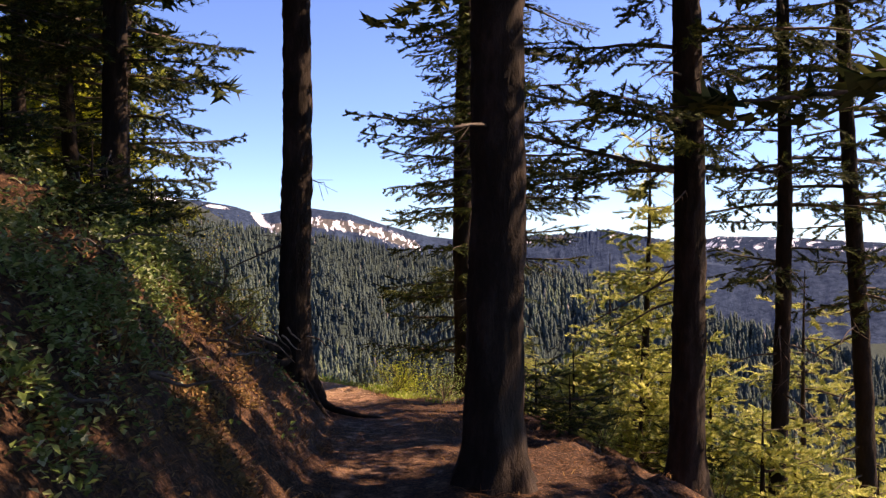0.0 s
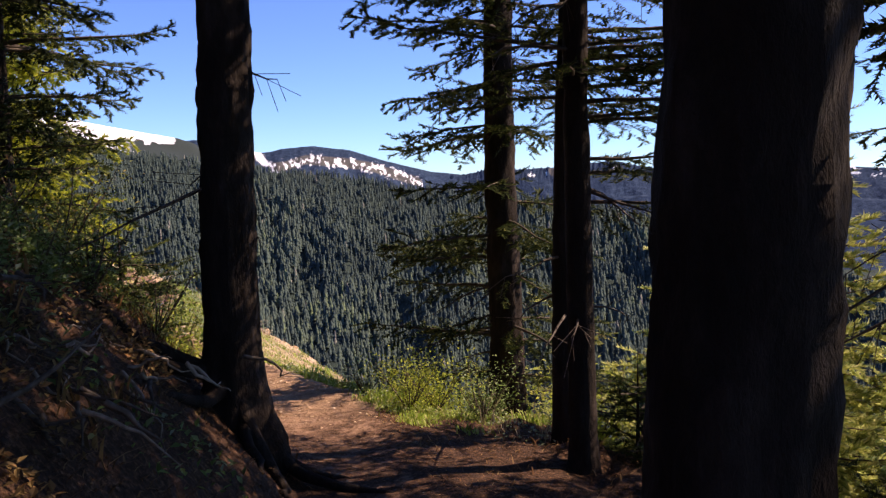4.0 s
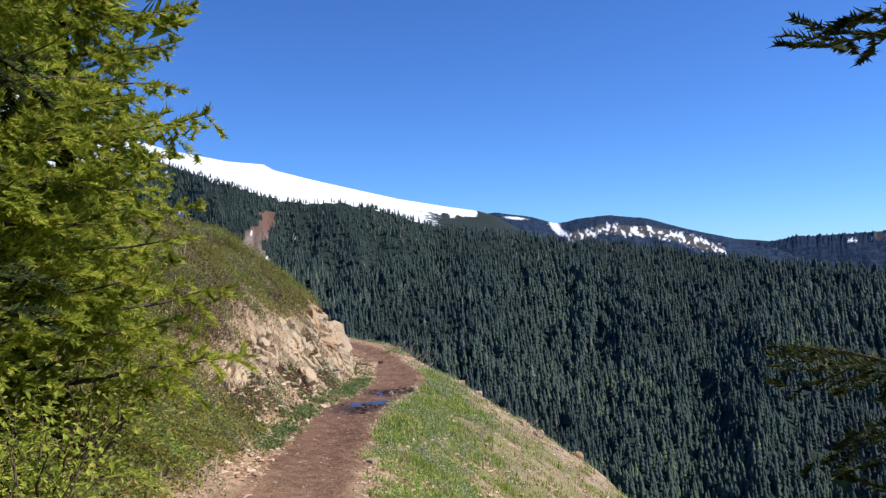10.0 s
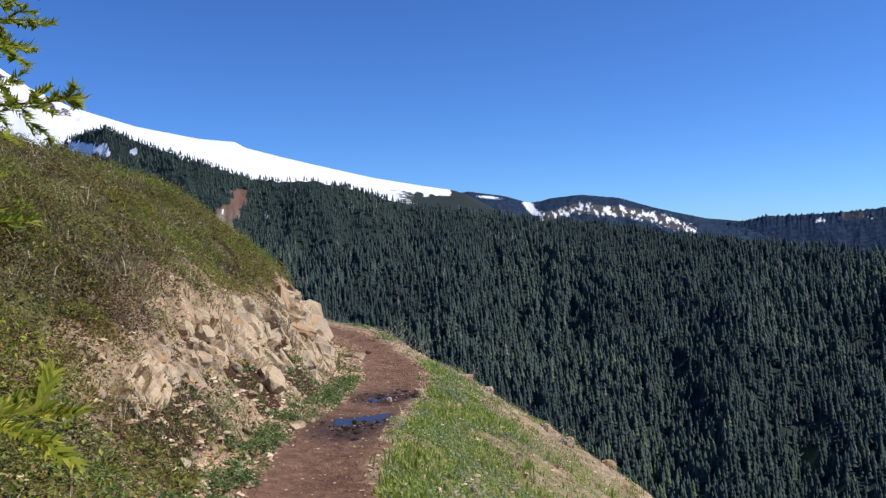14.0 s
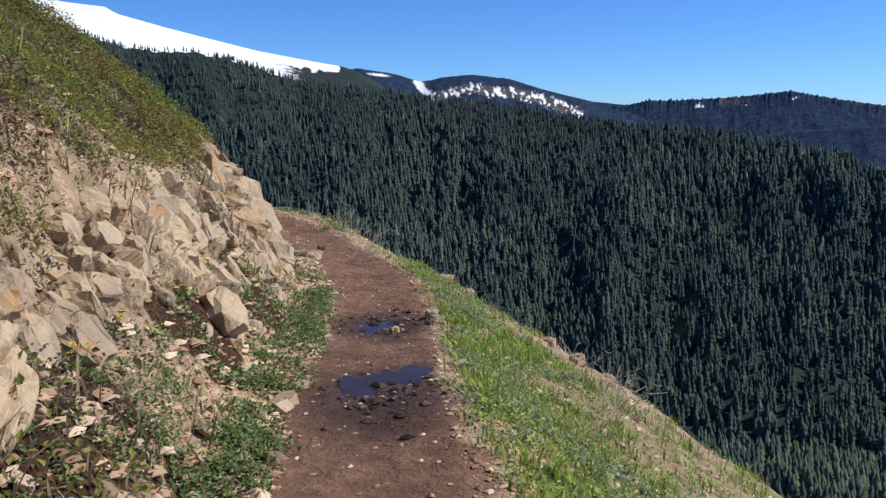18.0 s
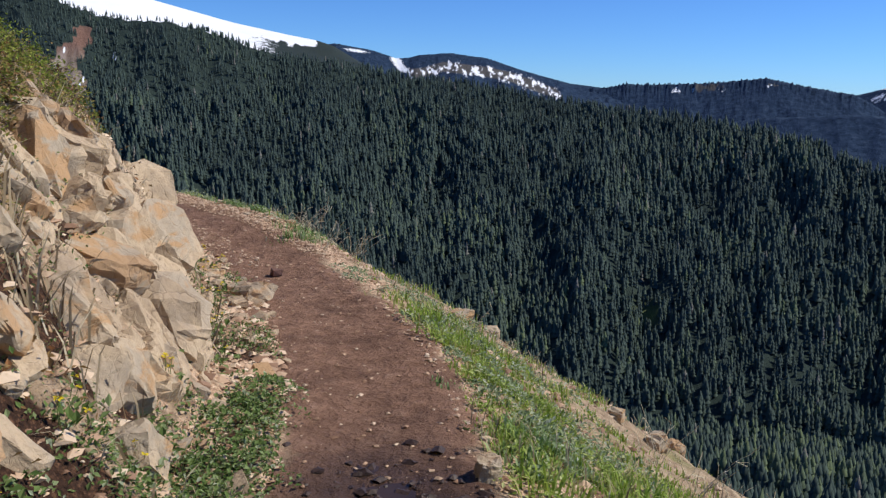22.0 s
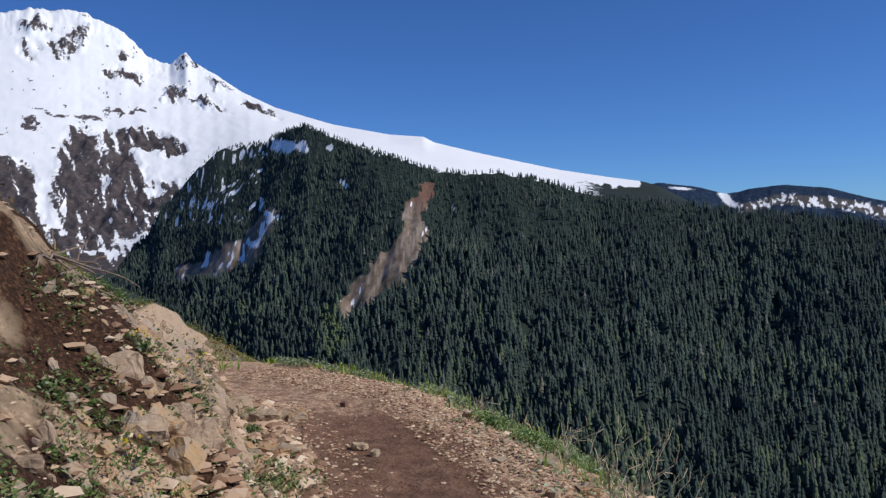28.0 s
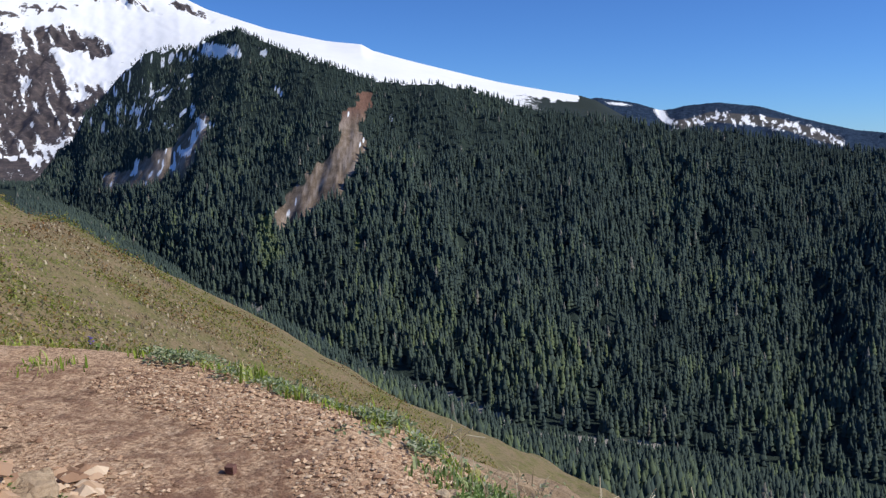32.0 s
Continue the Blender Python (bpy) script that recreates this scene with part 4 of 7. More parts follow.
def rock_face(name, fy0, fy1, up0, tops, nu, nv, depth, seed, parent, mat, broken, label):
    """The living rock of a cut bank: a sheet of flat-faced jointed blocks with ledges, let into the slope at its rim."""
    W = np.linspace(0, 1, nv)
    U, Wg = np.meshgrid(np.linspace(fy0, fy1, nu), W, indexing="ij")
    u1 = np.interp(U, tops[0], tops[1])
    V = up0 + (u1 - up0) * Wg
    U, V, Wg = U.ravel(), V.ravel(), Wg.ravel()
    X, Y = along_at(U, V)
    Z = ground_z(X, Y, False)
    zx = (ground_z(X + 0.1, Y, False) - ground_z(X - 0.1, Y, False)) / 0.2
    zy = (ground_z(X, Y + 0.1, False) - ground_z(X, Y - 0.1, False)) / 0.2
    N = np.stack([-zx, -zy, np.ones_like(zx)], -1)
    N /= np.linalg.norm(N, axis=1)[:, None]
    u, v = U + 0.45 * V, V * 1.5 - 0.3 * U
    rubble = np.interp(U, broken[0], broken[1])
    d = np.zeros(u.shape)
    edge = np.full(u.shape, 9.0)
    warp = 0.10 * fbm(u * 2.0, v * 2.0, 2, seed)
    for size, amp, crack, w in ((0.80, 0.15, 0.05, 1.0), (0.36, 0.12, 0.05, 1.0), (0.17, 0.065, 0.03, 0.2 + 0.8 * rubble), (0.08, 0.025, 0.012, 0.8 * rubble)):
        o, e = cells(u + warp, v - warp, size, seed + int(size * 100))
        d += w * (amp * o - crack * np.exp(-e / 0.05))
        if size > 0.1:
            edge = np.minimum(edge, e * size + 0.2 * (1 - w))
    d += 0.004 * fbm(u * 16, v * 16, 2, seed + 9)
    f = (U - fy0) / (fy1 - fy0)
    rim = sstep(0, 0.08, f) * (1 - sstep(0.94, 1, f)) * sstep(0, 0.12, Wg) * (1 - sstep(0.78, 1, Wg))
    pocket = fbm(U * 1.1 + 3, V * 1.9, 3, seed + 5)
    hold = sstep(-0.10, 0.06, pocket + 0.42 - 0.75 * rubble + 0.3 * (rim - 1))
    out = (depth + d) * rim * hold - 0.14 * (1 - rim * hold)
    # first term is earth in pockets; recess and crack terms paint shade
    soil_shade = np.clip(1.1 - hold, 0, 1) * 0.6 + 0.30 * sstep(0.02, -0.12, d) * sstep(-0.3, 0.4, fbm(u * 3, v * 3, 2, seed + 3)) + 0.55 * np.exp(-edge / 0.012) * sstep(-0.2, 0.2, fbm(u * 1.7, v * 1.7, 2, seed + 13))
    P = np.stack([X, Y, Z], -1) + N * out[:, None]
    return child(name, mesh_np(name, P - np.array(parent.location), grid_faces(nu, nv), mat, False, {"soil_shade": soil_shade}), parent, label)


def along_at(fy, off):
    i = np.clip(np.searchsorted(LINE[:18, 1], fy), 1, 17)
    a, b = LINE[i - 1], LINE[i]
    d = (b - a) / np.linalg.norm(b - a, axis=1)[:, None]
    # smooth the headings so that the sheet does not fold where the path bends
    lo, hi = np.clip(i - 2, 0, 16), np.clip(i + 1, 1, 17)
    d2 = LINE[hi] - LINE[lo]
    d2 = d2 / np.linalg.norm(d2, axis=1)[:, None]
    p = a + (b - a) * ((fy - a[:, 1]) / (b[:, 1] - a[:, 1]))[:, None]
    return p[:, 0] - d2[:, 1] * off, p[:, 1] + d2[:, 0] * off


def faced(x, y, z, normal, turn=0.0):
    """A pose whose z axis points along the normal and whose y axis points up the face."""
    n = Vector(normal).normalized()
    a = Vector((0, 0, 1)).cross(n).normalized()
    m4 = Matrix((a, n.cross(a), n)).transposed().to_4x4()
    return Matrix.Translation((x, y, z)) @ m4 @ pose(0, 0, 0, 0, 0, turn)


def jointed(top, kinds, fy0, fy1, low, tops, sizes, seed, bare, proud):
    """Angular blocks standing side by side and one above another in a cut bank, with gaps where soil has washed in."""
    g = np.random.default_rng(seed)
    fy = fy0
    while fy < fy1:
        size = float(np.interp(fy, *sizes))
        wide = size * g.uniform(0.75, 1.25)
        off = float(np.interp(fy, *low)) + g.uniform(0, 0.2)
        while off < float(np.interp(fy, *tops)):
            tall = size * g.uniform(0.35, 1.15)
            f = fy + g.normal(0, 0.25) * size
            if float(fbm(f * 0.9, off * 1.7, 3, seed)) > bare + g.normal(0, 0.06):
                x, y = (float(v[0]) for v in along_at(np.array([f]), np.array([off])))
                x2, y2 = (float(v[0]) for v in along_at(np.array([f]), np.array([off + 0.5])))
                deep = size * g.uniform(0.7, 1.1)
                nrm = Vector((x - x2, y - y2, 0)).normalized() * 0.8 + Vector((0, 0, 0.45)) + Vector((g.normal(0, 0.28), g.normal(0, 0.28), g.normal(0, 0.22)))
                z = float(ground_z(np.array([x]), np.array([y]), False)[0])
                lift = nrm.normalized() * (proud(f) - 0.5 * deep + g.normal(0, 0.08) * size)
                ob = child("rock_block", kinds[g.integers(len(kinds))], top)
                ob.matrix_basis = Matrix.Translation(-top.location + lift) @ faced(x, y, z, nrm, -6 + g.normal(0, 22)) @ Matrix.Diagonal((wide * g.uniform(0.6, 1.25), tall * 1.4, deep, 1))
            off += tall * 0.66
        fy += wide * 0.92
    return top


def cut_blocks(mat, seed):
    """Unit blocks with uneven outlines and broken faces."""
    return [slab_mesh(seed + k, (1.1, 1.1, 1.0), mat, 6 + k % 4, 0.2 + 0.05 * (k % 5), 0.08, 0.05 + 0.008 * (k % 4)) for k in range(14)]


CUT, BANK_CUT = cut_blocks(ROCK, 700), cut_blocks(BANK_ROCK, 730)


def face_slab(top, x, y, z, normal, size, turn, seed, mat, rag=0.3):
    ob = child("rock_slab", slab_mesh(seed, size, mat, 11, rag, 0.1, 0.03), top)
    ob.matrix_basis = Matrix.Translation(-top.location) @ faced(x, y, z, normal, turn)
    return ob


crag = outcrop("rock_outcrop", "broken cream and tan rock face with rusty stains above the path", (20.4, 28.4), 190, 5, 0.03, 0.2, BLOCKS, 1.25)
TOPS = ([20, 22, 25, 26.2, 27.4, 28.6, 30.4], [1.5, 1.85, 1.95, 2.2, 2.1, 1.75, 1.3])
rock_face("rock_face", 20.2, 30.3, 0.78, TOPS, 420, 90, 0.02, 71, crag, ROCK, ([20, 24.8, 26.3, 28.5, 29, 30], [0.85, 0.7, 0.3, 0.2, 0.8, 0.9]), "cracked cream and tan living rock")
jointed(crag, CUT, 20.6, 29.4, ([20, 22, 23.6, 24.6, 26, 27.4, 28.2], [1.25, 1.28, 1.22, 1.02, 0.86, 1.08, 1.3]), ([20, 22, 25, 26.2, 27.4, 28.2, 30.4], [1.3, 1.6, 1.65, 1.9, 1.85, 1.5, 1.2]), ([20, 22, 25, 26.4, 27, 29.5], [0.17, 0.25, 0.29, 0.34, 0.38, 0.3]), 44, -0.02, lambda f: 0.06 + 0.1 * float(sstep(26.4, 27.4, f)))
OUT = (0.82, -0.22, 0.53)
for bx, by, bz, bn, bs, bt, bseed in ((-4.22, 28.72, -0.56, (0.86, -0.34, 0.3), (0.62, 0.62, 0.56), 4, 303), (-3.93, 28.02, -0.86, OUT, (0.66, 0.66, 0.6), -12, 304), (-4.3, 27.6, -0.44, (0.7, -0.2, 0.7), (0.75, 0.55, 0.5), -8, 305), (-3.72, 27.25, -0.98, OUT, (0.75, 0.6, 0.5), -16, 306),
                                   (-3.5, 26.65, -1.1, (0.75, -0.3, 0.6), (0.55, 0.5, 0.4), -10, 307), (-3.85, 26.7, -0.66, OUT, (0.6, 0.5, 0.42), -20, 308), (-3.4, 25.6, -0.93, (0.7, -0.4, 0.6), (0.46, 0.36, 0.32), 30, 309), (-3.22, 23.7, -0.86, OUT, (0.44, 0.4, 0.34), 20, 311)):
    face_slab(crag, bx, by, bz, bn, bs, bt, bseed, ROCK)
bank_rock = outcrop("rock_bank", "crumbling dark brown bank of loose tan slabs beside the path", (30.4, 33.5), 220, 6, 0.03, 0.16, BANK_BLOCKS, 1.45, 0.62)
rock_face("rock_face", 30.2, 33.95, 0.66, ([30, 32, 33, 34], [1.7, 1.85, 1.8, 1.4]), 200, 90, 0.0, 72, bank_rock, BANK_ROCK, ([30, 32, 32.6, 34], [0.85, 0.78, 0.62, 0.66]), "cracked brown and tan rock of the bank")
jointed(bank_rock, BANK_CUT, 30.2, 33.6, ([30, 34], [0.85, 0.85]), ([30, 34], [1.45, 1.5]), ([30, 32, 34], [0.2, 0.24, 0.18]), 45, 0.06, lambda f: 0.03)
SIDE = (0.8, -0.05, 0.6)
for bx, by, bz, bn, bs, bt, bseed in ((-6.42, 32.62, -0.62, SIDE, (0.72, 0.5, 0.24), -24, 331), (-6.16, 32.6, -0.93, (0.75, -0.5, 0.4), (0.34, 0.46, 0.24), 12, 332), (-5.82, 31.2, -0.72, (0.75, -0.55, 0.35), (0.4, 0.66, 0.3), 6, 333), (-5.78, 31.95, -0.95, (0.7, -0.5, 0.5), (0.62, 0.55, 0.3), -15, 334),
                                   (-6.5, 31.78, -0.36, (0.8, -0.4, 0.45), (0.4, 0.4, 0.3), 5, 335), (-5.62, 31.5, -1.04, (0.6, -0.5, 0.6), (0.5, 0.4, 0.24), 30, 336), (-6.05, 32.15, -0.76, (0.75, -0.45, 0.5), (0.42, 0.36, 0.22), 20, 337)):
    face_slab(bank_rock, bx, by, bz, bn, bs, bt, bseed, BANK_ROCK)


def loose(name, x, y, size, turn, seed, mat, label, sink=0.25, group=""):
    me = stone_mesh(name, seed, size, mat, 10, 0.25, 0.03) if mat == RED_ROCK else slab_mesh(seed, size, mat, 7 + seed % 3, 0.35, 0.35, 0.06)
    me.name = name
    ob = new(name, me)
    ob.matrix_basis = pose(x, y, gz(x, y) + size[2] * (0.5 - sink), 0, 0, turn)
    return tagged(ob, label, "stone", group)


loose("red_stone", -3.25, 29.9, (0.115, 0.095, 0.09), 30, 401, RED_ROCK, "single dark red angular stone lying on the path", 0.12)
loose("flat_slab", -3.35, 28.85, (0.62, 0.36, 0.16), 15, 402, ROCK, "low pale flat slab at the path's edge", 0.35)
loose("flat_slab", -3.72, 29.2, (0.4, 0.3, 0.12), 40, 424, ROCK, "low pale slab at the foot of the rock corner", 0.4)
loose("flat_slab", -3.58, 29.0, (0.34, 0.22, 0.08), 80, 425, ROCK, "thin tan slab among rubble at the path's edge", 0.35)
loose("flat_slab", -3.86, 29.7, (0.42, 0.26, 0.1), 20, 426, ROCK, "pale flat slab beside the path", 0.4)
loose("flat_slab", -3.36, 28.55, (0.3, 0.24, 0.08), 120, 427, ROCK, "pale broken slab lying on the path's edge", 0.35)
loose("stone", -2.06, 25.3, (0.11, 0.09, 0.08), 0, 403, ROCK, "small stone at the rim of a puddle", 0.3)
loose("stone", -1.72, 25.85, (0.17, 0.14, 0.14), 40, 404, ROCK, "brown stone on the path's outer edge", 0.3)
loose("white_stone", 1.45, 32.2, (0.42, 0.32, 0.28), 20, 406, ROCK, "pale boulder on the rim of the slope", 0.3)
loose("white_stone", -1.45, 30.85, (0.38, 0.3, 0.24), 30, 415, ROCK, "pale rounded boulder on the rim of the slope", 0.72)
loose("white_stone", -1.05, 31.5, (0.3, 0.24, 0.2), 70, 416, ROCK, "pale stone half sunk in the rim's grass", 0.5)
loose("white_stone", 0.12, 30.2, (0.26, 0.2, 0.18), 10, 417, ROCK, "whitish stone on the rim among grass", 0.2)
loose("stone", 0.5, 30.1, (0.36, 0.3, 0.26), 50, 418, ROCK, "grey-tan boulder at the slope's rim", 0.45)
loose("stone", -4.93, 32.6, (0.14, 0.09, 0.05), 10, 407, ROCK, "flat brown stone lying on the path", 0.2)
loose("stone", -4.78, 32.5, (0.09, 0.07, 0.05), 70, 408, ROCK, "small flat stone beside another on the path", 0.2)
loose("red_stone", -5.6, 33.75, (0.055, 0.05, 0.055), 0, 409, RED_ROCK, "small dark red stone on the gravelly bend", 0.15)
loose("flat_slab", -5.32, 32.33, (0.36, 0.2, 0.07), 25, 410, ROCK, "thin pale slab lying flat on the path", 0.3)
loose("flat_slab", -5.45, 32.1, (0.3, 0.22, 0.08), 60, 411, ROCK, "dark-sided slab at the foot of the bank", 0.2)
loose("stone", -4.55, 33.75, (0.15, 0.12, 0.08), 30, 412, ROCK, "brown stone beside a grass clump", 0.25)
loose("flat_slab", -5.93, 33.05, (0.42, 0.3, 0.1), 20, 421, ROCK, "pale flat slab lying at the foot of the bank", 0.35)
loose("flat_slab", -5.72, 33.2, (0.3, 0.22, 0.07), 70, 422, ROCK, "thin pale slab lying on the gravel", 0.35)
loose("flat_slab", -6.18, 33.12, (0.38, 0.3, 0.14), 110, 423, ROCK, "thick pale slab leaning at the foot of the bank", 0.3)
g = np.random.default_rng(17)
for k in range(150):
    fy = g.uniform(17, 35)
    side = g.choice([1, 1, 1, -1])
    off = (0.42 + abs(g.normal(0, 0.28))) if side > 0 else -(0.5 + abs(g.normal(0, 0.9)))
    if fy > 33.5:
        continue
    x, y = bank_point(fy, off)
    s = 0.05 + 0.13 * g.uniform(0, 1) ** 2.5
    ob = new("stone", SCREE[g.integers(len(SCREE))])
    ob.matrix_basis = pose(x, y, gz(x, y) + 0.12 * s, g.normal(0, 14), g.normal(0, 14), g.uniform(0, 360)) @ Matrix.Diagonal((s, s, s, 1))
    tagged(ob, "loose tan stone lying beside the path", "stone", "loose stones along the path")


def scatter_solids(name, n, place, smin, smax, mat, label, category, seed, power=3.0):
    """Many tiny stones in one mesh: squashed, jittered octahedra."""
    g = np.random.default_rng(seed)
    x, y = place(g, n)
    n = len(x)
    z = ground_z(x, y)
    s = smin + (smax - smin) * g.uniform(0, 1, n) ** power
    base = np.array([(1, 0, 0), (-1, 0, 0), (0, 1, 0), (0, -1, 0), (0, 0, 0.62), (0, 0, -0.5), (0.62, 0.62, 0.32), (-0.55, -0.6, 0.36)])
    faces = np.array([(0, 6, 4), (6, 2, 4), (2, 1, 4), (1, 7, 4), (7, 3, 4), (3, 0, 4), (0, 2, 6), (1, 3, 7), (2, 0, 5), (1, 2, 5), (3, 1, 5), (0, 3, 5)])
    v = base[None] * g.uniform(0.6, 1.25, (n, 8, 3)) * (s[:, None, None] * 0.5) * np.array([1, 1, 0.75])
    a = g.uniform(0, 6.28, n)
    ca, sa = np.cos(a)[:, None], np.sin(a)[:, None]
    vx, vy = v[:, :, 0] * ca - v[:, :, 1] * sa, v[:, :, 0] * sa + v[:, :, 1] * ca
    v = np.stack([vx + x[:, None], vy + y[:, None], v[:, :, 2] + (z + 0.08 * s)[:, None]], -1)
    f = (faces[None] + (np.arange(n) * 8)[:, None, None]).reshape(-1, 3)
    return tagged(new(name, mesh_np(name, v.reshape(-1, 3), f, mat)), label, category, kind="stuff")


def along(lo, hi, offs):
    def place(g, n):
        fy = g.uniform(lo, hi, n)
        off = offs(g, n)
        i = np.clip(np.searchsorted(LINE[:18, 1], fy), 1, 17)
        a, b = LINE[i - 1], LINE[i]
        d = (b - a) / np.linalg.norm(b - a, axis=1)[:, None]
        p = a + (b - a) * ((fy - a[:, 1]) / (b[:, 1] - a[:, 1]))[:, None]
        return p[:, 0] - d[:, 1] * off, p[:, 1] + d[:, 0] * off
    return place


scatter_solids("gravel", 9000, along(13, 33.8, lambda g, n: np.where(g.uniform(0, 1, n) < 0.55, -0.45 - np.abs(g.normal(0, 0.35, n)), 0.42 + np.abs(g.normal(0, 0.3, n)))), 0.012, 0.055, PEBBLE, "loose tan gravel along both edges of the path", "gravel", 61)
scatter_solids("path_pebbles", 2600, along(10, 33.8, lambda g, n: g.uniform(-0.5, 0.5, n)), 0.006, 0.045, PEBBLE, "small stones trodden into the path", "gravel", 62, 3.6)


def bend(g, n):
    a = np.array([(-3.2, 30.4), (-4.4, 32.2), (-5.6, 33.7), (-7.4, 34.6)])
    t = g.uniform(0, 3, n)
    i = np.minimum(t.astype(int), 2)
    f = (t - i)[:, None]
    p = a[i] * (1 - f) + a[i + 1] * f
    d = a[i + 1] - a[i]
    d = d / np.linalg.norm(d, axis=1)[:, None]
    off = np.where(g.uniform(0, 1, n) < 0.75, -g.uniform(0.25, 1.35, n), g.uniform(0.2, 1.1, n))
    return p[:, 0] - d[:, 1] * off, p[:, 1] + d[:, 0] * off


scatter_solids("bend_gravel", 15000, bend, 0.008, 0.046, PEBBLE, "coarse gravel covering the bend of the path", "gravel", 63, 2.5)
scatter_solids("scree", 7000, along(17.5, 33.4, lambda g, n: 0.45 + np.abs(g.normal(0, 0.75, n))), 0.02, 0.13, PEBBLE, "rubble of small tan stones at the foot of the rock", "rubble", 64, 3.5)
scatter_solids("bank_rubble", 1500, along(30.6, 33.9, lambda g, n: 0.5 + np.abs(g.normal(0, 0.42, n))), 0.03, 0.17, PEBBLE, "broken tan stones fallen to the foot of the bank", "rubble", 66, 2.6)
scatter_solids("slope_stones", 6000, along(11, 33.8, lambda g, n: -0.9 - np.abs(g.normal(0, 2.0, n))), 0.02, 0.13, PEBBLE, "small stones among the grass of the slope", "stones", 65, 4.0)

# puddles
m = Mat("puddle_water", rough=0.1, spec=0.24)
m.color(m.ramp(m.noise(3, 3), [(0.3, (0.02, 0.013, 0.010)), (0.7, (0.055, 0.034, 0.026))])).bump(m.noise(30, 3), 0.004, 0.25)
WATER = m.m


def puddle(x, y, a, b, turn, seed, label):
    k = np.arange(140)
    t = k * 2 * np.pi / 140
    r = np.clip(1 + 0.55 * fbm(np.cos(t) * 1.6 + seed, np.sin(t) * 1.6, 3, seed, 0.6) + 0.35 * fbm(np.cos(t) * 6 + seed, np.sin(t) * 6, 3, seed + 5, 0.7), 0.4, 1.6)
    px, py = a * r * np.cos(t), b * r * np.sin(t)
    c, s = math.cos(radians(turn)), math.sin(radians(turn))
    X, Y = x + px * c - py * s, y + px * s + py * c
    z = np.min(ground_z(X * 0.5 + x * 0.5, Y * 0.5 + y * 0.5)) + 0.022
    v = np.concatenate([[(x, y, z)], np.stack([X, Y, np.full(140, z)], -1), np.stack([x + (X - x) * 1.02, y + (Y - y) * 1.02, np.full(140, z - 0.03)], -1)])
    f = np.concatenate([np.stack([0 * k, 1 + k, 1 + (k + 1) % 140], -1), np.stack([1 + k, 141 + k, 141 + (k + 1) % 140], -1), np.stack([1 + k, 141 + (k + 1) % 140, 1 + (k + 1) % 140], -1)])
    return tagged(new("puddle", mesh_np("puddle", v, f, WATER)), label, "puddle", "puddles on the path")


puddle(-2.06, 23.2, 0.42, 0.62, -18, 3, "shallow muddy puddle reflecting the sky")
puddle(-2.15, 25.65, 0.38, 0.4, 10, 5, "small dark puddle in the trodden mud")
MUD = Mat("wet_mud", rough=0.5, spec=0.35)
MUD.color(MUD.ramp(MUD.noise(50, 4), [(0.3, (0.022, 0.013, 0.010)), (0.7, (0.075, 0.043, 0.030))])).bump(MUD.noise(90, 3), 0.004, 0.7)


def in_puddle(cx, cy, a, b):
    return lambda g, n: (cx + a * g.normal(0, 0.6, n), cy + b * g.normal(0, 0.6, n))


scatter_solids("mud_clods", 130, in_puddle(-2.06, 23.25, 0.36, 0.48), 0.02, 0.10, MUD.m, "dark clods of wet mud in the puddle", "mud", 67, 2.5)
scatter_solids("mud_lumps", 130, in_puddle(-2.15, 25.65, 0.38, 0.4), 0.02, 0.09, MUD.m, "dark lumps of wet mud round the small puddle", "mud", 68, 2.5)

# ---- grass, herbs, shrubs ----
def leaf_material(name, stops, rough=0.7, glow=0.25):
    m = Mat(name, rough=rough, spec=0.06)
    m.color(m.ramp(m.per_island(), stops))
    m.b.inputs["Subsurface Weight"].default_value = 0.0
    tr = m.n.new("ShaderNodeBsdfTranslucent")
    mixer = m.n.new("ShaderNodeMixShader")
    mixer.inputs[0].default_value = glow
    m.l.new(m.b.inputs["Base Color"].links[0].from_socket, tr.inputs["Color"])
    m.l.new(m.b.outputs[0], mixer.inputs[1])
    m.l.new(tr.outputs[0], mixer.inputs[2])
    m.l.new(mixer.outputs[0], m.n["Material Output"].inputs["Surface"])
    return m.m


GRASS = leaf_material("grass_blade", [(0.0, (0.17, 0.27, 0.04)), (0.45, (0.33, 0.43, 0.075)), (0.75, (0.44, 0.51, 0.17)), (0.92, (0.46, 0.42, 0.18)), (1.0, (0.56, 0.48, 0.26))], glow=0.35)
DRY = leaf_material("dry_stem", [(0.0, (0.22, 0.165, 0.11)), (0.5, (0.42, 0.33, 0.21)), (1.0, (0.66, 0.57, 0.41))])
HERB = leaf_material("herb_leaf", [(0.0, (0.075, 0.125, 0.035)), (0.5, (0.16, 0.23, 0.07)), (0.85, (0.27, 0.33, 0.15)), (1.0, (0.37, 0.41, 0.28))], glow=0.3)
SHRUB = leaf_material("shrub_leaf", [(0.0, (0.10, 0.13, 0.028)), (0.4, (0.24, 0.27, 0.06)), (0.7, (0.40, 0.40, 0.12)), (0.87, (0.40, 0.29, 0.12)), (1.0, (0.34, 0.17, 0.08))], glow=0.5)
SAGE = leaf_material("sage_leaf", [(0.0, (0.13, 0.18, 0.08)), (0.4, (0.25, 0.32, 0.17)), (0.75, (0.38, 0.43, 0.27)), (1.0, (0.50, 0.53, 0.40))], glow=0.3)
BROWN = leaf_material("withered_leaf", [(0.0, (0.09, 0.058, 0.03)), (0.5, (0.20, 0.13, 0.06)), (0.85, (0.30, 0.19, 0.08)), (1.0, (0.34, 0.16, 0.07))], glow=0.25)
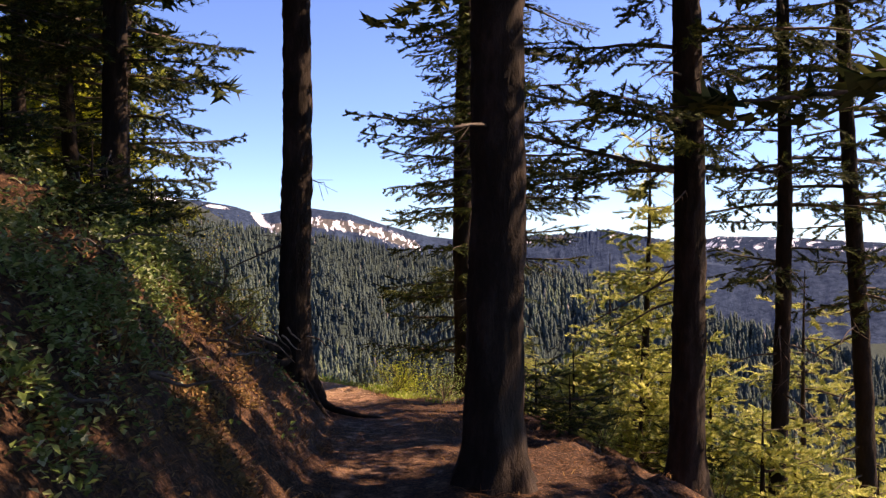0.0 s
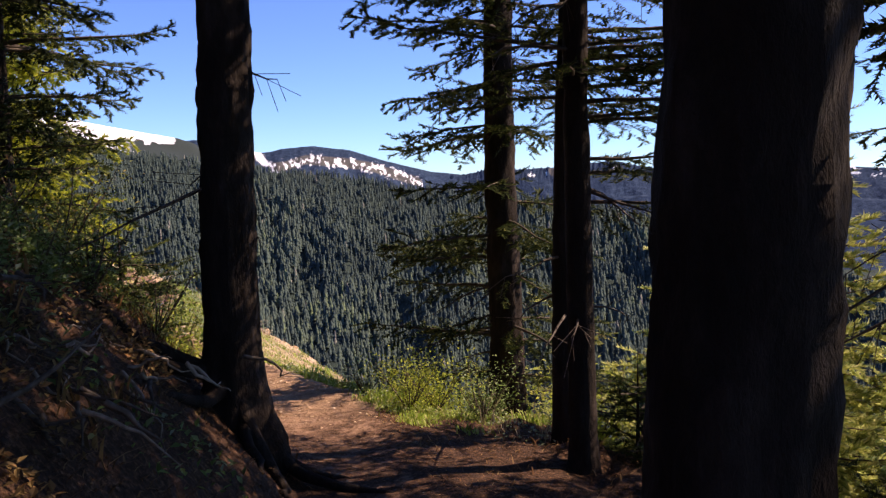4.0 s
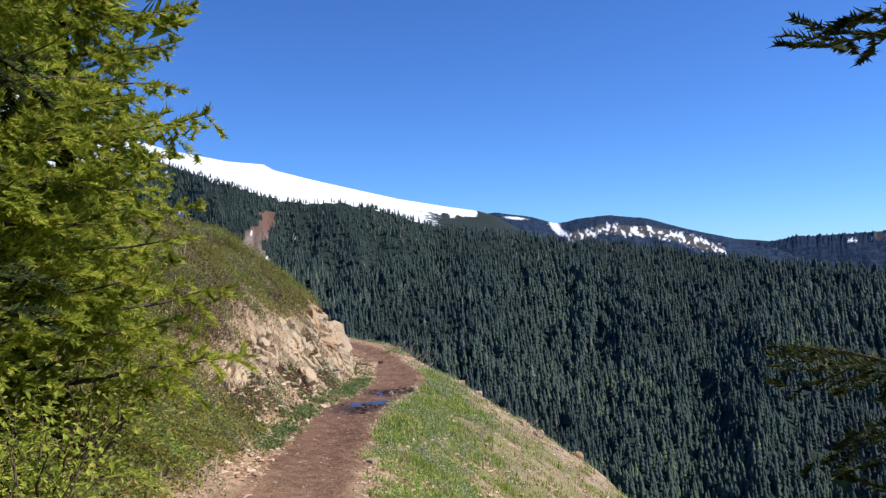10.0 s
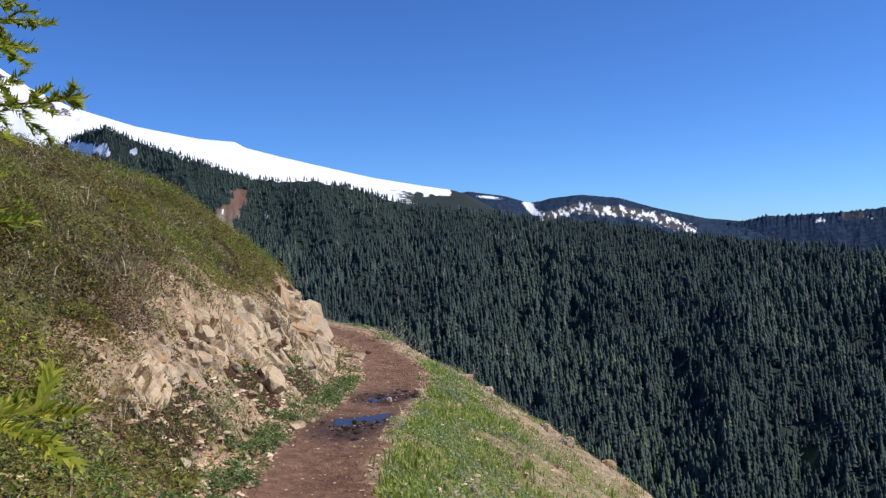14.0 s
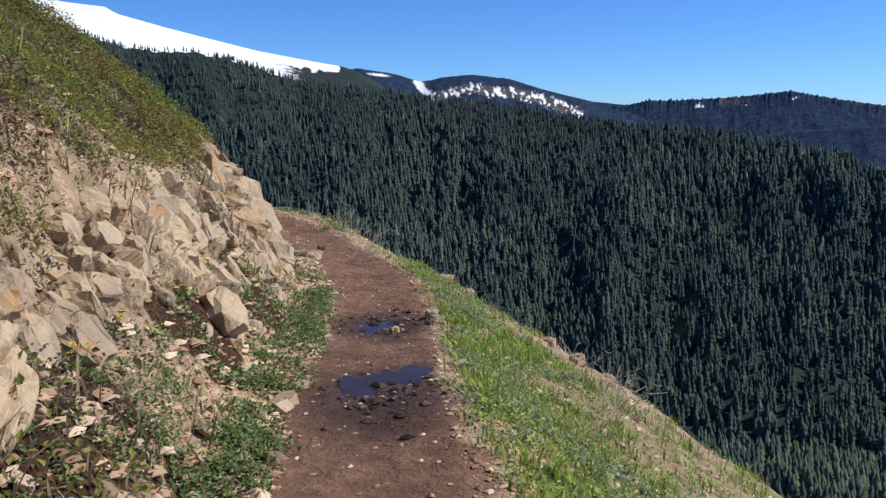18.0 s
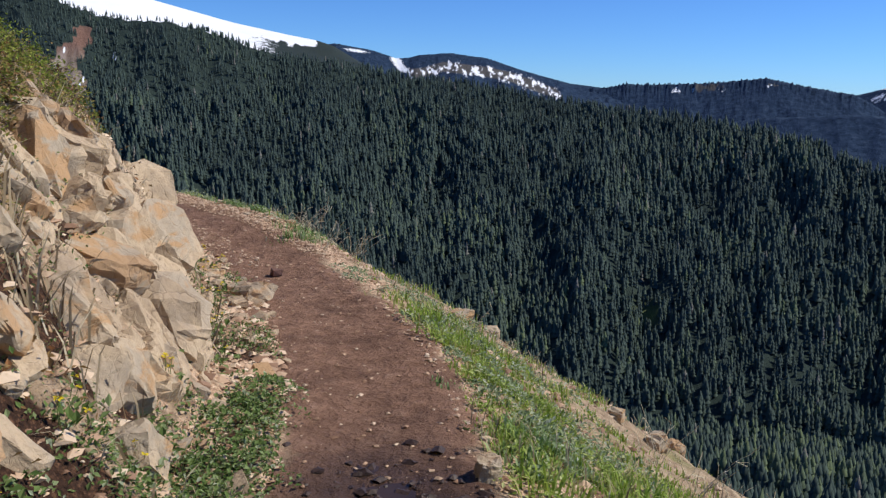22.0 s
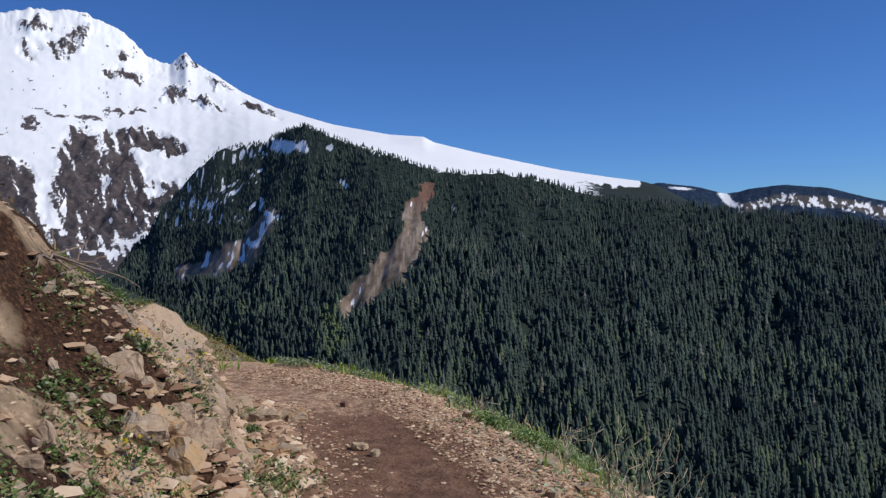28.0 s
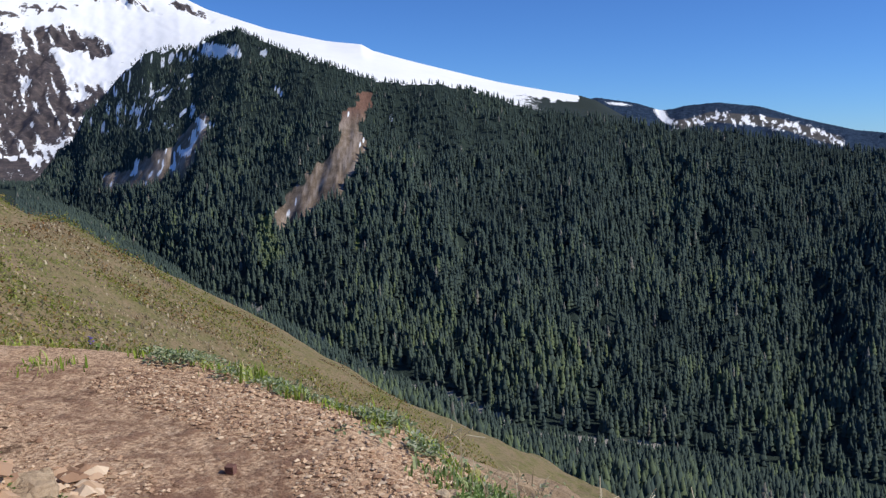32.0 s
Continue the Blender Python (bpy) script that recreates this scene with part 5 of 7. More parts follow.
LIME = leaf_material("lime_leaf", [(0.0, (0.19, 0.25, 0.035)), (0.6, (0.40, 0.47, 0.075)), (1.0, (0.58, 0.57, 0.13))], glow=0.45)


def blades(name, x, y, height, per, spread, mat, label, category, seed, lean=0.55, width=0.006):
    """Tufts of bent blades, one mesh."""
    g = np.random.default_rng(seed)
    n = len(x)
    height = height * np.clip(1 + 1.3 * fbm(x * 2.2, y * 2.2, 2, seed + 5), 0.45, 2.0)
    hx = np.repeat(height, per) * g.uniform(0.45, 1.1, n * per)
    a = g.uniform(0, 6.28, n * per)
    px = np.repeat(x, per) + g.normal(0, 1, n * per) * np.repeat(spread, per)
    py = np.repeat(y, per) + g.normal(0, 1, n * per) * np.repeat(spread, per)
    pz = ground_z(px, py) - 0.01
    out = lean * g.uniform(0.2, 1.2, n * per) * hx
    w = width * g.uniform(0.7, 1.5, n * per)
    dx, dy = np.cos(a), np.sin(a)
    sx, sy = -dy * w, dx * w
    v = np.stack([np.stack([px + sx, py + sy, pz], -1), np.stack([px - sx, py - sy, pz], -1),
                  np.stack([px + dx * out * 0.4 + sx * 0.8, py + dy * out * 0.4 + sy * 0.8, pz + hx * 0.65], -1), np.stack([px + dx * out * 0.4 - sx * 0.8, py + dy * out * 0.4 - sy * 0.8, pz + hx * 0.65], -1),
                  np.stack([px + dx * out, py + dy * out, pz + hx * g.uniform(0.75, 1.0, n * per)], -1)], 1)
    f = np.array([(0, 1, 3), (0, 3, 2), (2, 3, 4)])
    f = (f[None] + (np.arange(n * per) * 5)[:, None, None]).reshape(-1, 3)
    return tagged(new(name, mesh_np(name, v.reshape(-1, 3), f, mat)), label, category, kind="stuff")


def leaves_np(px, py, pz, size, g, flat=0.6):
    """Folded diamond leaves at those places, in any direction."""
    n = len(px)
    a, tilt = g.uniform(0, 6.28, n), g.normal(0.25, flat, n)
    d = np.stack([np.cos(a) * np.cos(tilt), np.sin(a) * np.cos(tilt), np.sin(tilt)], -1)
    s = np.stack([-np.sin(a), np.cos(a), g.normal(0, 0.35, n)], -1)
    s /= np.linalg.norm(s, axis=1)[:, None]
    p = np.stack([px, py, pz], -1)
    L = size[:, None]
    up = np.cross(d, s) * 0.12
    v = np.stack([p, p + d * L * 0.5 + s * L * 0.3 + up * L, p + d * L, p + d * L * 0.5 - s * L * 0.3 + up * L], 1)
    f = np.array([(0, 1, 2), (0, 2, 3)])
    return v.reshape(-1, 3), (f[None] + (np.arange(n) * 4)[:, None, None]).reshape(-1, 3)


def leaf_carpet(name, x, y, hmax, size, mat, label, category, seed, flat=0.6):
    g = np.random.default_rng(seed)
    mound = np.clip(0.75 + 1.9 * fbm(x * 1.8, y * 1.8, 3, seed + 40), 0.1, 1.9)
    z = ground_z(x, y) + hmax * mound * g.uniform(0, 1, len(x)) ** 0.9
    v, f = leaves_np(x, y, z, size * g.uniform(0.6, 1.4, len(x)), g, flat)
    return tagged(new(name, mesh_np(name, v, f, mat)), label, category, kind="stuff")


def thin(x, y, scale, cut, seed):
    keep = fbm(x * scale, y * scale, 3, seed) > cut
    return x[keep], y[keep]


g = np.random.default_rng(71)
px, py = along(9.5, 28.6, lambda g, n: -0.62 - np.abs(g.normal(0, 0.6, n)))(g, 4600)
px, py = thin(px, py, 1.4, 0.02, 5)
blades("slope_grass", px, py, g.uniform(0.03, 0.085, len(px)), 13, np.full(len(px), 0.05), GRASS, "clumps of fresh green grass along the outer edge", "grass", 72)
px, py = along(9.5, 32.4, lambda g, n: -1.0 - g.uniform(0, 6, n))(g, 4200)
px, py = thin(px, py, 1.1, 0.0, 6)
blades("sparse_grass", px, py, g.uniform(0.04, 0.13, len(px)), 9, np.full(len(px), 0.07), GRASS, "sparse grass on the stony slope below the path", "grass", 73)
px, py = along(9, 34, lambda g, n: -0.9 - g.uniform(0, 6, n))(g, 1500)
blades("dry_grass", px, py, g.uniform(0.05, 0.16, len(px)), 6, np.full(len(px), 0.05), DRY, "dry straw among the grass", "grass", 74, 0.8, 0.004)
px, py = along(9, 34, lambda g, n: -0.6 - np.abs(g.normal(0, 1.6, n)))(g, 18000)
px, py = thin(px, py, 1.3, 0.0, 7)
leaf_carpet("slope_herbs", px, py, 0.07, 0.036, SAGE, "low grey-green herbs along the path's edge", "herbs", 75, 0.3)


def cushions(name, count, lo, hi, offs, rad, per, leaf, mat, label, seed, rise=0.55, category="herbs", place=None):
    """Low domed clumps of small leaves, one mesh."""
    g = np.random.default_rng(seed)
    cx, cy = (place or along(lo, hi, offs))(g, count)
    R = np.repeat(rad * g.uniform(0.5, 1.5, count), per)
    a, q = g.uniform(0, 6.28, count * per), np.sqrt(g.uniform(0, 1, count * per))
    x, y = np.repeat(cx, per) + R * q * np.cos(a) * 1.2, np.repeat(cy, per) + R * q * np.sin(a)
    z = ground_z(x, y) + R * rise * np.sqrt(np.clip(1 - q ** 2, 0, 1)) * g.uniform(0.55, 1.1, count * per)
    v, f = leaves_np(x, y, z, leaf * g.uniform(0.6, 1.4, count * per), g, 0.4)
    return tagged(new(name, mesh_np(name, v, f, mat)), label, category, kind="stuff")


EDGE = lambda g, n: -0.62 - np.abs(g.normal(0, 0.75, n))
FRESH = leaf_material("cushion_leaf", [(0.0, (0.17, 0.25, 0.05)), (0.5, (0.34, 0.43, 0.10)), (0.85, (0.50, 0.56, 0.20)), (1.0, (0.58, 0.58, 0.32))], glow=0.35)
cushions("sage_cushions", 170, 19, 30.5, EDGE, 0.13, 90, 0.03, SAGE, "grey-green cushions of small leaves on the rim", 95)
cushions("green_cushions", 170, 10, 28.0, EDGE, 0.12, 90, 0.03, FRESH, "fresh green cushions of small leaves on the rim", 96)
cushions("foot_cushions", 150, 19, 27, lambda g, n: 0.5 + np.abs(g.normal(0, 0.32, n)), 0.11, 110, 0.028, HERB, "dark green leafy clumps at the foot of the rock", 97)
cushions("bank_cushions", 60, 30.3, 33.6, lambda g, n: 0.7 + g.uniform(0, 1.1, n), 0.1, 110, 0.026, HERB, "green leafy clumps in pockets of the stony bank", 98)
UP = lambda g, n: 0.85 + np.abs(g.normal(0, 2.3, n))
HIGH = lambda g, n: 1.75 + np.abs(g.normal(0, 1.9, n))
cushions("olive_bushes", 400, 10, 20.3, UP, 0.27, 220, 0.034, SHRUB, "dense low olive bushes on the bank above the path", 101, 0.8, "shrubs")
cushions("lime_bushes", 130, 9.5, 17.5, lambda g, n: 0.95 + np.abs(g.normal(0, 1.5, n)), 0.25, 230, 0.036, LIME, "bright yellow-green bushes low on the bank", 102, 0.85, "shrubs")
cushions("dark_bushes", 140, 11, 20, UP, 0.24, 200, 0.03, HERB, "dark green low bushes on the bank", 103, 0.8, "shrubs")
cushions("russet_bushes", 110, 12, 22, lambda g, n: 1.6 + np.abs(g.normal(0, 2.0, n)), 0.24, 200, 0.03, BROWN, "russet withered bushes on the bank", 104, 0.7, "shrubs")
GREEN = leaf_material("bank_green_leaf", [(0.0, (0.11, 0.16, 0.03)), (0.5, (0.26, 0.34, 0.06)), (1.0, (0.46, 0.50, 0.12))], glow=0.4)
MAT = leaf_material("dead_mat", [(0.0, (0.07, 0.05, 0.035)), (0.5, (0.17, 0.13, 0.09)), (0.85, (0.30, 0.25, 0.18)), (1.0, (0.42, 0.37, 0.29))], glow=0.2)
cushions("bank_mat", 130, 15, 22.5, UP, 0.24, 190, 0.03, MAT, "grey-brown mat of dead stems on the bank", 110, 0.4, "shrubs")
cushions("upper_mat", 200, 20.5, 30.6, HIGH, 0.26, 200, 0.032, MAT, "grey-brown mat of dead stems above the rock", 107, 0.45, "shrubs")
cushions("upper_bushes", 150, 20.5, 30.6, HIGH, 0.25, 230, 0.03, SHRUB, "low olive bushes on the slope above the rock", 105, 0.8, "shrubs")
cushions("upper_green_bushes", 80, 20.5, 30.6, HIGH, 0.24, 260, 0.028, GREEN, "fresh green clumps on the slope above the rock", 109, 0.9, "shrubs")
cushions("upper_russet_bushes", 100, 20.5, 30.6, HIGH, 0.22, 190, 0.03, BROWN, "brown withered bushes above the rock", 106, 0.7, "shrubs")
g = np.random.default_rng(170)
px, py = along(9.5, 29.5, lambda g, n: np.where(g.uniform(0, 1, n) < 0.62, -0.7 - np.abs(g.normal(0, 0.8, n)), -1.0 - g.uniform(0, 5.5, n)))(g, 700)
blades("grass_mounds", px, py, g.uniform(0.06, 0.13, len(px)), 46, 0.05 + 0.06 * g.uniform(0, 1, len(px)), GRASS, "thick mounds of fresh grass along the outer edge", "grass", 171, 0.8)
px, py = along(16.5, 33.8, lambda g, n: 0.45 + np.abs(g.normal(0, 0.6, n)))(g, 34000)
px, py = thin(px, py, 1.6, 0.10, 8)
leaf_carpet("rock_foot_herbs", px, py, 0.09, 0.024, HERB, "green herbs at the foot of the rock", "herbs", 76)
px, py = along(9.5, 21.5, lambda g, n: 0.75 + np.abs(g.normal(0, 3.0, n)))(g, 26000)
px, py = thin(px, py, 0.9, -0.38, 9)
leaf_carpet("bank_shrubs", px, py, 0.24, 0.04, SHRUB, "low dense shrubs covering the bank above the path", "shrubs", 77)
px, py = along(19.5, 30.8, lambda g, n: 1.55 + np.abs(g.normal(0, 2.4, n)))(g, 26000)
px, py = thin(px, py, 1.0, -0.3, 10)
leaf_carpet("upper_shrubs", px, py, 0.2, 0.032, SHRUB, "brownish low shrubs on the slope above the rock", "shrubs", 78)
px, py = along(30.0, 33.7, lambda g, n: 0.6 + g.uniform(0, 1.3, n))(g, 9000)
px, py = thin(px, py, 1.5, 0.12, 21)
leaf_carpet("bank_herbs", px, py, 0.10, 0.022, HERB, "green herbs in pockets of the stony bank", "herbs", 91)
px, py = along(20.5, 29.5, lambda g, n: 0.9 + g.uniform(0, 1.3, n))(g, 9000)
px, py = thin(px, py, 1.6, 0.2, 22)
leaf_carpet("rock_herbs", px, py, 0.10, 0.024, HERB, "green herbs in pockets of the rock", "herbs", 92)
px, py = along(9.5, 20.5, lambda g, n: 0.9 + np.abs(g.normal(0, 2.6, n)))(g, 14000)
px, py = thin(px, py, 0.8, 0.06, 17)
leaf_carpet("lime_shrubs", px, py, 0.28, 0.038, LIME, "bright yellow-green leafy shrubs in patches on the bank", "shrubs", 88)
px, py = along(10, 33, lambda g, n: 1.0 + np.abs(g.normal(0, 2.6, n)))(g, 14000)
px, py = thin(px, py, 0.7, 0.12, 14)
leaf_carpet("brown_shrubs", px, py, 0.2, 0.034, BROWN, "patches of brown withered shrubs on the bank", "shrubs", 84)
px, py = along(10.5, 29.6, lambda g, n: 0.8 + np.abs(g.normal(0, 2.4, n)))(g, 2200)
px, py = thin(px, py, 1.2, 0.0, 18)
blades("bank_straw", px, py, g.uniform(0.08, 0.26, len(px)), 9, np.full(len(px), 0.09), DRY, "dry straw and twigs on the bank", "grass", 79, 1.2, 0.005)
# the hillside past the bend and the next spur
px, py = g.uniform(-16, -6.2, 34000), g.uniform(35.4, 44, 34000)
px, py = thin(px, py, 0.7, -0.1, 19)
leaf_carpet("spur_heath", px, py, 0.12, 0.035, SHRUB, "low olive heath on the slope past the bend", "shrubs", 89)
px, py = g.uniform(-14, -6.2, 1500), g.uniform(35.0, 42, 1500)
px, py = thin(px, py, 0.9, -0.1, 20)
blades("spur_grass", px, py, g.uniform(0.06, 0.15, len(px)), 14, np.full(len(px), 0.08), GRASS, "grass tufts on the slope past the bend", "grass", 90, 0.7)
px, py = g.uniform(-46, -9, 26000), g.uniform(43, 72, 26000)
px, py = thin(px, py, 0.2, 0.12, 13)
fx, fy2 = thin(g.uniform(-34, -8.5, 26000), g.uniform(37, 60, 26000), 0.16, 0.1, 14)
leaf_carpet("far_green", fx, fy2, 0.12, 0.09, GREEN, "fresh green grass patches on the next spur", "grass", 87)
leaf_carpet("far_heath", px, py, 0.3, 0.12, BROWN, "brown heath on the next spur", "shrubs", 85)
px, py = g.uniform(-42, -9, 5000), g.uniform(36, 66, 5000)
blades("far_grass", px, py, g.uniform(0.06, 0.16, len(px)), 5, np.full(len(px), 0.35), DRY, "dry straw-coloured grass on the next spur", "grass", 80, 0.7, 0.03)
px, py = g.uniform(-46, -9, 36000), g.uniform(43, 70, 36000)
px, py = thin(px, py, 0.25, -0.05, 12)
leaf_carpet("far_shrubs", px, py, 0.35, 0.13, SHRUB, "patches of low brown and green shrubs on the next spur", "shrubs", 81)


def rim(g, n):
    a = np.array([(-7.4, 35.7), (-6.4, 35.35), (-5.4, 34.95), (-4.6, 34.4), (-3.9, 33.6)])
    t = g.uniform(0, 4, n)
    i = np.minimum(t.astype(int), 3)
    f = (t - i)[:, None]
    q = a[i] * (1 - f) + a[i + 1] * f + g.normal(0, 0.12, (n, 2))
    return q[:, 0], q[:, 1]


TUFT = leaf_material("tuft_leaf", [(0.0, (0.10, 0.17, 0.045)), (0.55, (0.25, 0.36, 0.12)), (1.0, (0.46, 0.54, 0.30))], glow=0.35)
cushions("bend_clumps", 17, 0, 0, None, 0.1, 200, 0.022, TUFT, "bright green leafy clumps on the rim of the bend", 112, 0.8, place=lambda g, n: (np.repeat([-4.3, -3.88], [9, 8]) + g.normal(0, 0.08, n), np.repeat([33.66, 33.26], [9, 8]) + g.normal(0, 0.08, n)))
cushions("rim_cushions", 34, 0, 0, None, 0.11, 110, 0.03, SAGE, "grey-green tufts on the rim of the bend", 108, place=rim)
px, py = rim(g, 70)
blades("bend_grass", px, py, g.uniform(0.05, 0.13, len(px)), 16, np.full(len(px), 0.05), GRASS, "fresh grass on the rim of the bend", "grass", 109, 0.6)
px, py = np.concatenate([g.normal(-3.72, 0.13, 45), g.normal(-4.3, 0.15, 110), g.normal(-1.45, 0.2, 30), g.normal(-3.15, 0.14, 46)]), np.concatenate([g.normal(33.35, 0.2, 45), g.normal(34.2, 0.2, 110), g.normal(26.6, 0.4, 30), g.normal(31.95, 0.4, 46)])
blades("rim_grass", px, py, g.uniform(0.035, 0.085, len(px)), 22, np.full(len(px), 0.06), TUFT, "short fresh grass clumps on the rim of the bend", "grass", 86, 0.6)
blades("rim_straw", px[::4], py[::4], g.uniform(0.07, 0.17, len(px[::4])), 5, np.full(len(px[::4]), 0.08), DRY, "long dry straw among the rim grass", "grass", 87, 0.7, 0.003)


def tube(path, radius, sides=5):
    """A tapering tube along points, as arrays."""
    path = np.asarray(path, float)
    n = len(path)
    d = np.gradient(path, axis=0)
    d /= np.linalg.norm(d, axis=1)[:, None] + 1e-9
    ref = np.where(np.abs(d[:, 2:3]) > 0.9, np.array([[1.0, 0, 0]]), np.array([[0, 0, 1.0]]))
    u = np.cross(d, ref)
    u /= np.linalg.norm(u, axis=1)[:, None] + 1e-9
    w = np.cross(d, u)
    a = np.arange(sides) * 2 * np.pi / sides
    r = np.broadcast_to(np.asarray(radius, float), (n,))[:, None, None]
    v = path[:, None] + r * (u[:, None] * np.cos(a)[None, :, None] + w[:, None] * np.sin(a)[None, :, None])
    i = np.arange(n * sides).reshape(n, sides)
    f = np.stack([i[:-1], np.roll(i, -1, 1)[:-1], np.roll(i, -1, 1)[1:], i[1:]], -1).reshape(-1, 4)
    return v.reshape(-1, 3), f


def tubes(name, paths, mat, sides=4):
    V, F, o = [], [], 0
    for path, radius in paths:
        v, f = tube(path, radius, sides)
        V.append(v)
        F.append(f + o)
        o += len(v)
    return mesh_np(name, np.concatenate(V), np.concatenate(F), mat, True)


STALK = leaf_material("bleached_stalk", [(0.0, (0.40, 0.33, 0.23)), (0.5, (0.58, 0.50, 0.36)), (1.0, (0.74, 0.67, 0.50))])


def dry_stalks(x, y, height, count, seed):
    g = np.random.default_rng(seed)
    top = empty("dry_stalks", x, y, gz(x, y))
    for k in range(count):
        a, l = g.uniform(-0.6, 2.2), height * g.uniform(0.5, 1.1)
        t = np.linspace(0, 1, 6)[:, None]
        d = np.array([math.cos(a), math.sin(a) * 0.6, 0])
        path = np.array([g.normal(0, 0.06), g.normal(0, 0.06), -0.05]) + d * l * 0.65 * t ** 1.4 + np.array([0, 0, 1]) * l * (t - 0.25 * t ** 2) + g.normal(0, 0.008, (6, 3))
        paths = [(path, np.linspace(0.0045, 0.0018, 6))]
        for q in range(3):
            s = path[3 + q % 3]
            paths.append((np.array([s, s + d * 0.05 + g.normal(0, 0.04, 3) + np.array([0, 0, 0.04])]), 0.003))
        child("stem", tubes("stem", paths, STALK, 3), top)
    return tagged(top, "bent dry pale stalks rising from the rim of the slope", "dry stalks", "dry stalks on the rim")


for dx_, dy_, dh_, dn_, ds_ in ((0.15, 28.2, 0.6, 6, 20), (0.2, 29.2, 0.5, 5, 21), (0.25, 27.1, 0.6, 7, 22), (-3.7, 34.45, 0.5, 3, 15), (-3.45, 34.0, 0.55, 3, 16), (-2.9, 31.0, 0.35, 5, 17), (-3.2, 31.9, 0.45, 7, 18), (-1.4, 30.4, 0.35, 4, 19), (-4.05, 34.1, 0.5, 3, 11)):
    dry_stalks(dx_, dy_, dh_, dn_, ds_)
for dx_, dy_, dh_, dn_, ds_ in ((-0.35, 24.6, 0.55, 9, 1), (0.0, 25.4, 0.5, 8, 2), (-3.0, 33.0, 0.45, 4, 3), (-3.3, 33.6, 0.5, 4, 4), (-2.7, 32.4, 0.5, 7, 5), (-3.9, 34.4, 0.35, 5, 6), (-1.2, 29.0, 0.3, 4, 7), (-2.9, 33.9, 0.45, 3, 8), (0.6, 27.5, 0.4, 5, 9), (-4.9, 35.0, 0.3, 5, 10)):
    dry_stalks(dx_, dy_, dh_, dn_, ds_)
TWIG = Mat("twig_bark", rough=0.9)
TWIG.color(TWIG.ramp(TWIG.noise(40, 4), [(0.3, (0.05, 0.032, 0.022)), (0.7, (0.14, 0.10, 0.075))]))
TWIG = TWIG.m


def shrub_meshes(seed, leaf_mat, size, n_leaf):
    g = np.random.default_rng(seed)
    paths, tips = [], []
    for k in range(14):
        a, l = g.uniform(0, 6.28), g.uniform(0.5, 1.0)
        d = np.array([math.cos(a) * 0.55, math.sin(a) * 0.55, 1.0]) * l
        t = np.linspace(0, 1, 5)[:, None]
        p = d * t + g.normal(0, 0.03, (5, 3)) * t
        paths.append((p, np.linspace(0.012, 0.003, 5)))
        tips.append(p)
    tips = np.concatenate(tips)
    base = tips[g.integers(0, len(tips), n_leaf)] + g.normal(0, 0.14, (n_leaf, 3))
    base[:, 2] = np.abs(base[:, 2])
    v, f = leaves_np(base[:, 0], base[:, 1], base[:, 2], size * g.uniform(0.6, 1.3, n_leaf), g)
    return [("stem", tubes("stem", [p], TWIG, 4)) for p in paths] + [("foliage", mesh_np("foliage", v, f, leaf_mat))]


SHRUBS = [shrub_meshes(91, LIME, 0.05, 1700), shrub_meshes(92, SHRUB, 0.042, 1700), shrub_meshes(93, LIME, 0.042, 1500), shrub_meshes(94, HERB, 0.042, 1500)]


def shrub(kind, x, y, s, turn, label, group=""):
    top = empty("shrub", x, y, gz(x, y) - 0.03)
    top.rotation_euler = (0, 0, turn)
    top.scale = (s * 1.15, s * 1.15, s)
    for nm, me in SHRUBS[kind]:
        child(nm, me, top)
    return tagged(top, label, "shrub", group)


for k, (sx_, sy_, ss_) in enumerate(((5.2, 6.4, 0.6), (4.4, 7.3, 0.5), (6.2, 7.6, 0.8), (5.6, 8.3, 0.7), (6.8, 9.2, 0.9), (1.75, 10.6, 0.5), (2.1, 11.2, 0.6), (2.3, 10.2, 0.55), (1.9, 12.0, 0.55), (2.6, 12.6, 0.7), (1.5, 11.6, 0.4), (3.4, 12.3, 0.8), (3.3, 10.2, 0.7), (4.0, 11.0, 0.9), (4.2, 9.0, 0.7), (5.0, 10.4, 0.9), (3.6, 8.2, 0.55), (2.2, 13.2, 0.5))):
    shrub((0, 3, 2)[k % 3], sx_, sy_, ss_, k * 1.3, "sunlit yellow-green leafy shrub on the slope's rim", "sunlit shrubs at the forest's edge")
for k, (sx_, sy_, ss_) in enumerate(((-0.35, 11.6, 0.55), (-0.7, 12.6, 0.7), (-1.2, 13.4, 0.8), (-1.5, 12.5, 0.9), (-1.7, 14.3, 0.8), (-2.1, 15.4, 0.8), (-2.4, 13.6, 1.0), (-2.6, 16.6, 0.8), (-3.2, 15.6, 0.9), (-3.0, 17.6, 0.7), (-3.6, 18.4, 0.8), (-0.2, 10.6, 0.5))):
    shrub((0, 1, 2, 1)[k % 4], sx_, sy_, ss_, k * 2.1, "leafy yellow-green shrub on the bank beside the path", "leafy shrubs on the bank")

# flowers
PETAL = leaf_material("yellow_petal", [(0.0, (0.65, 0.5, 0.03)), (1.0, (0.8, 0.65, 0.05))])
VIOLET = leaf_material("violet_petal", [(0.0, (0.10, 0.07, 0.5)), (1.0, (0.16, 0.1, 0.6))])


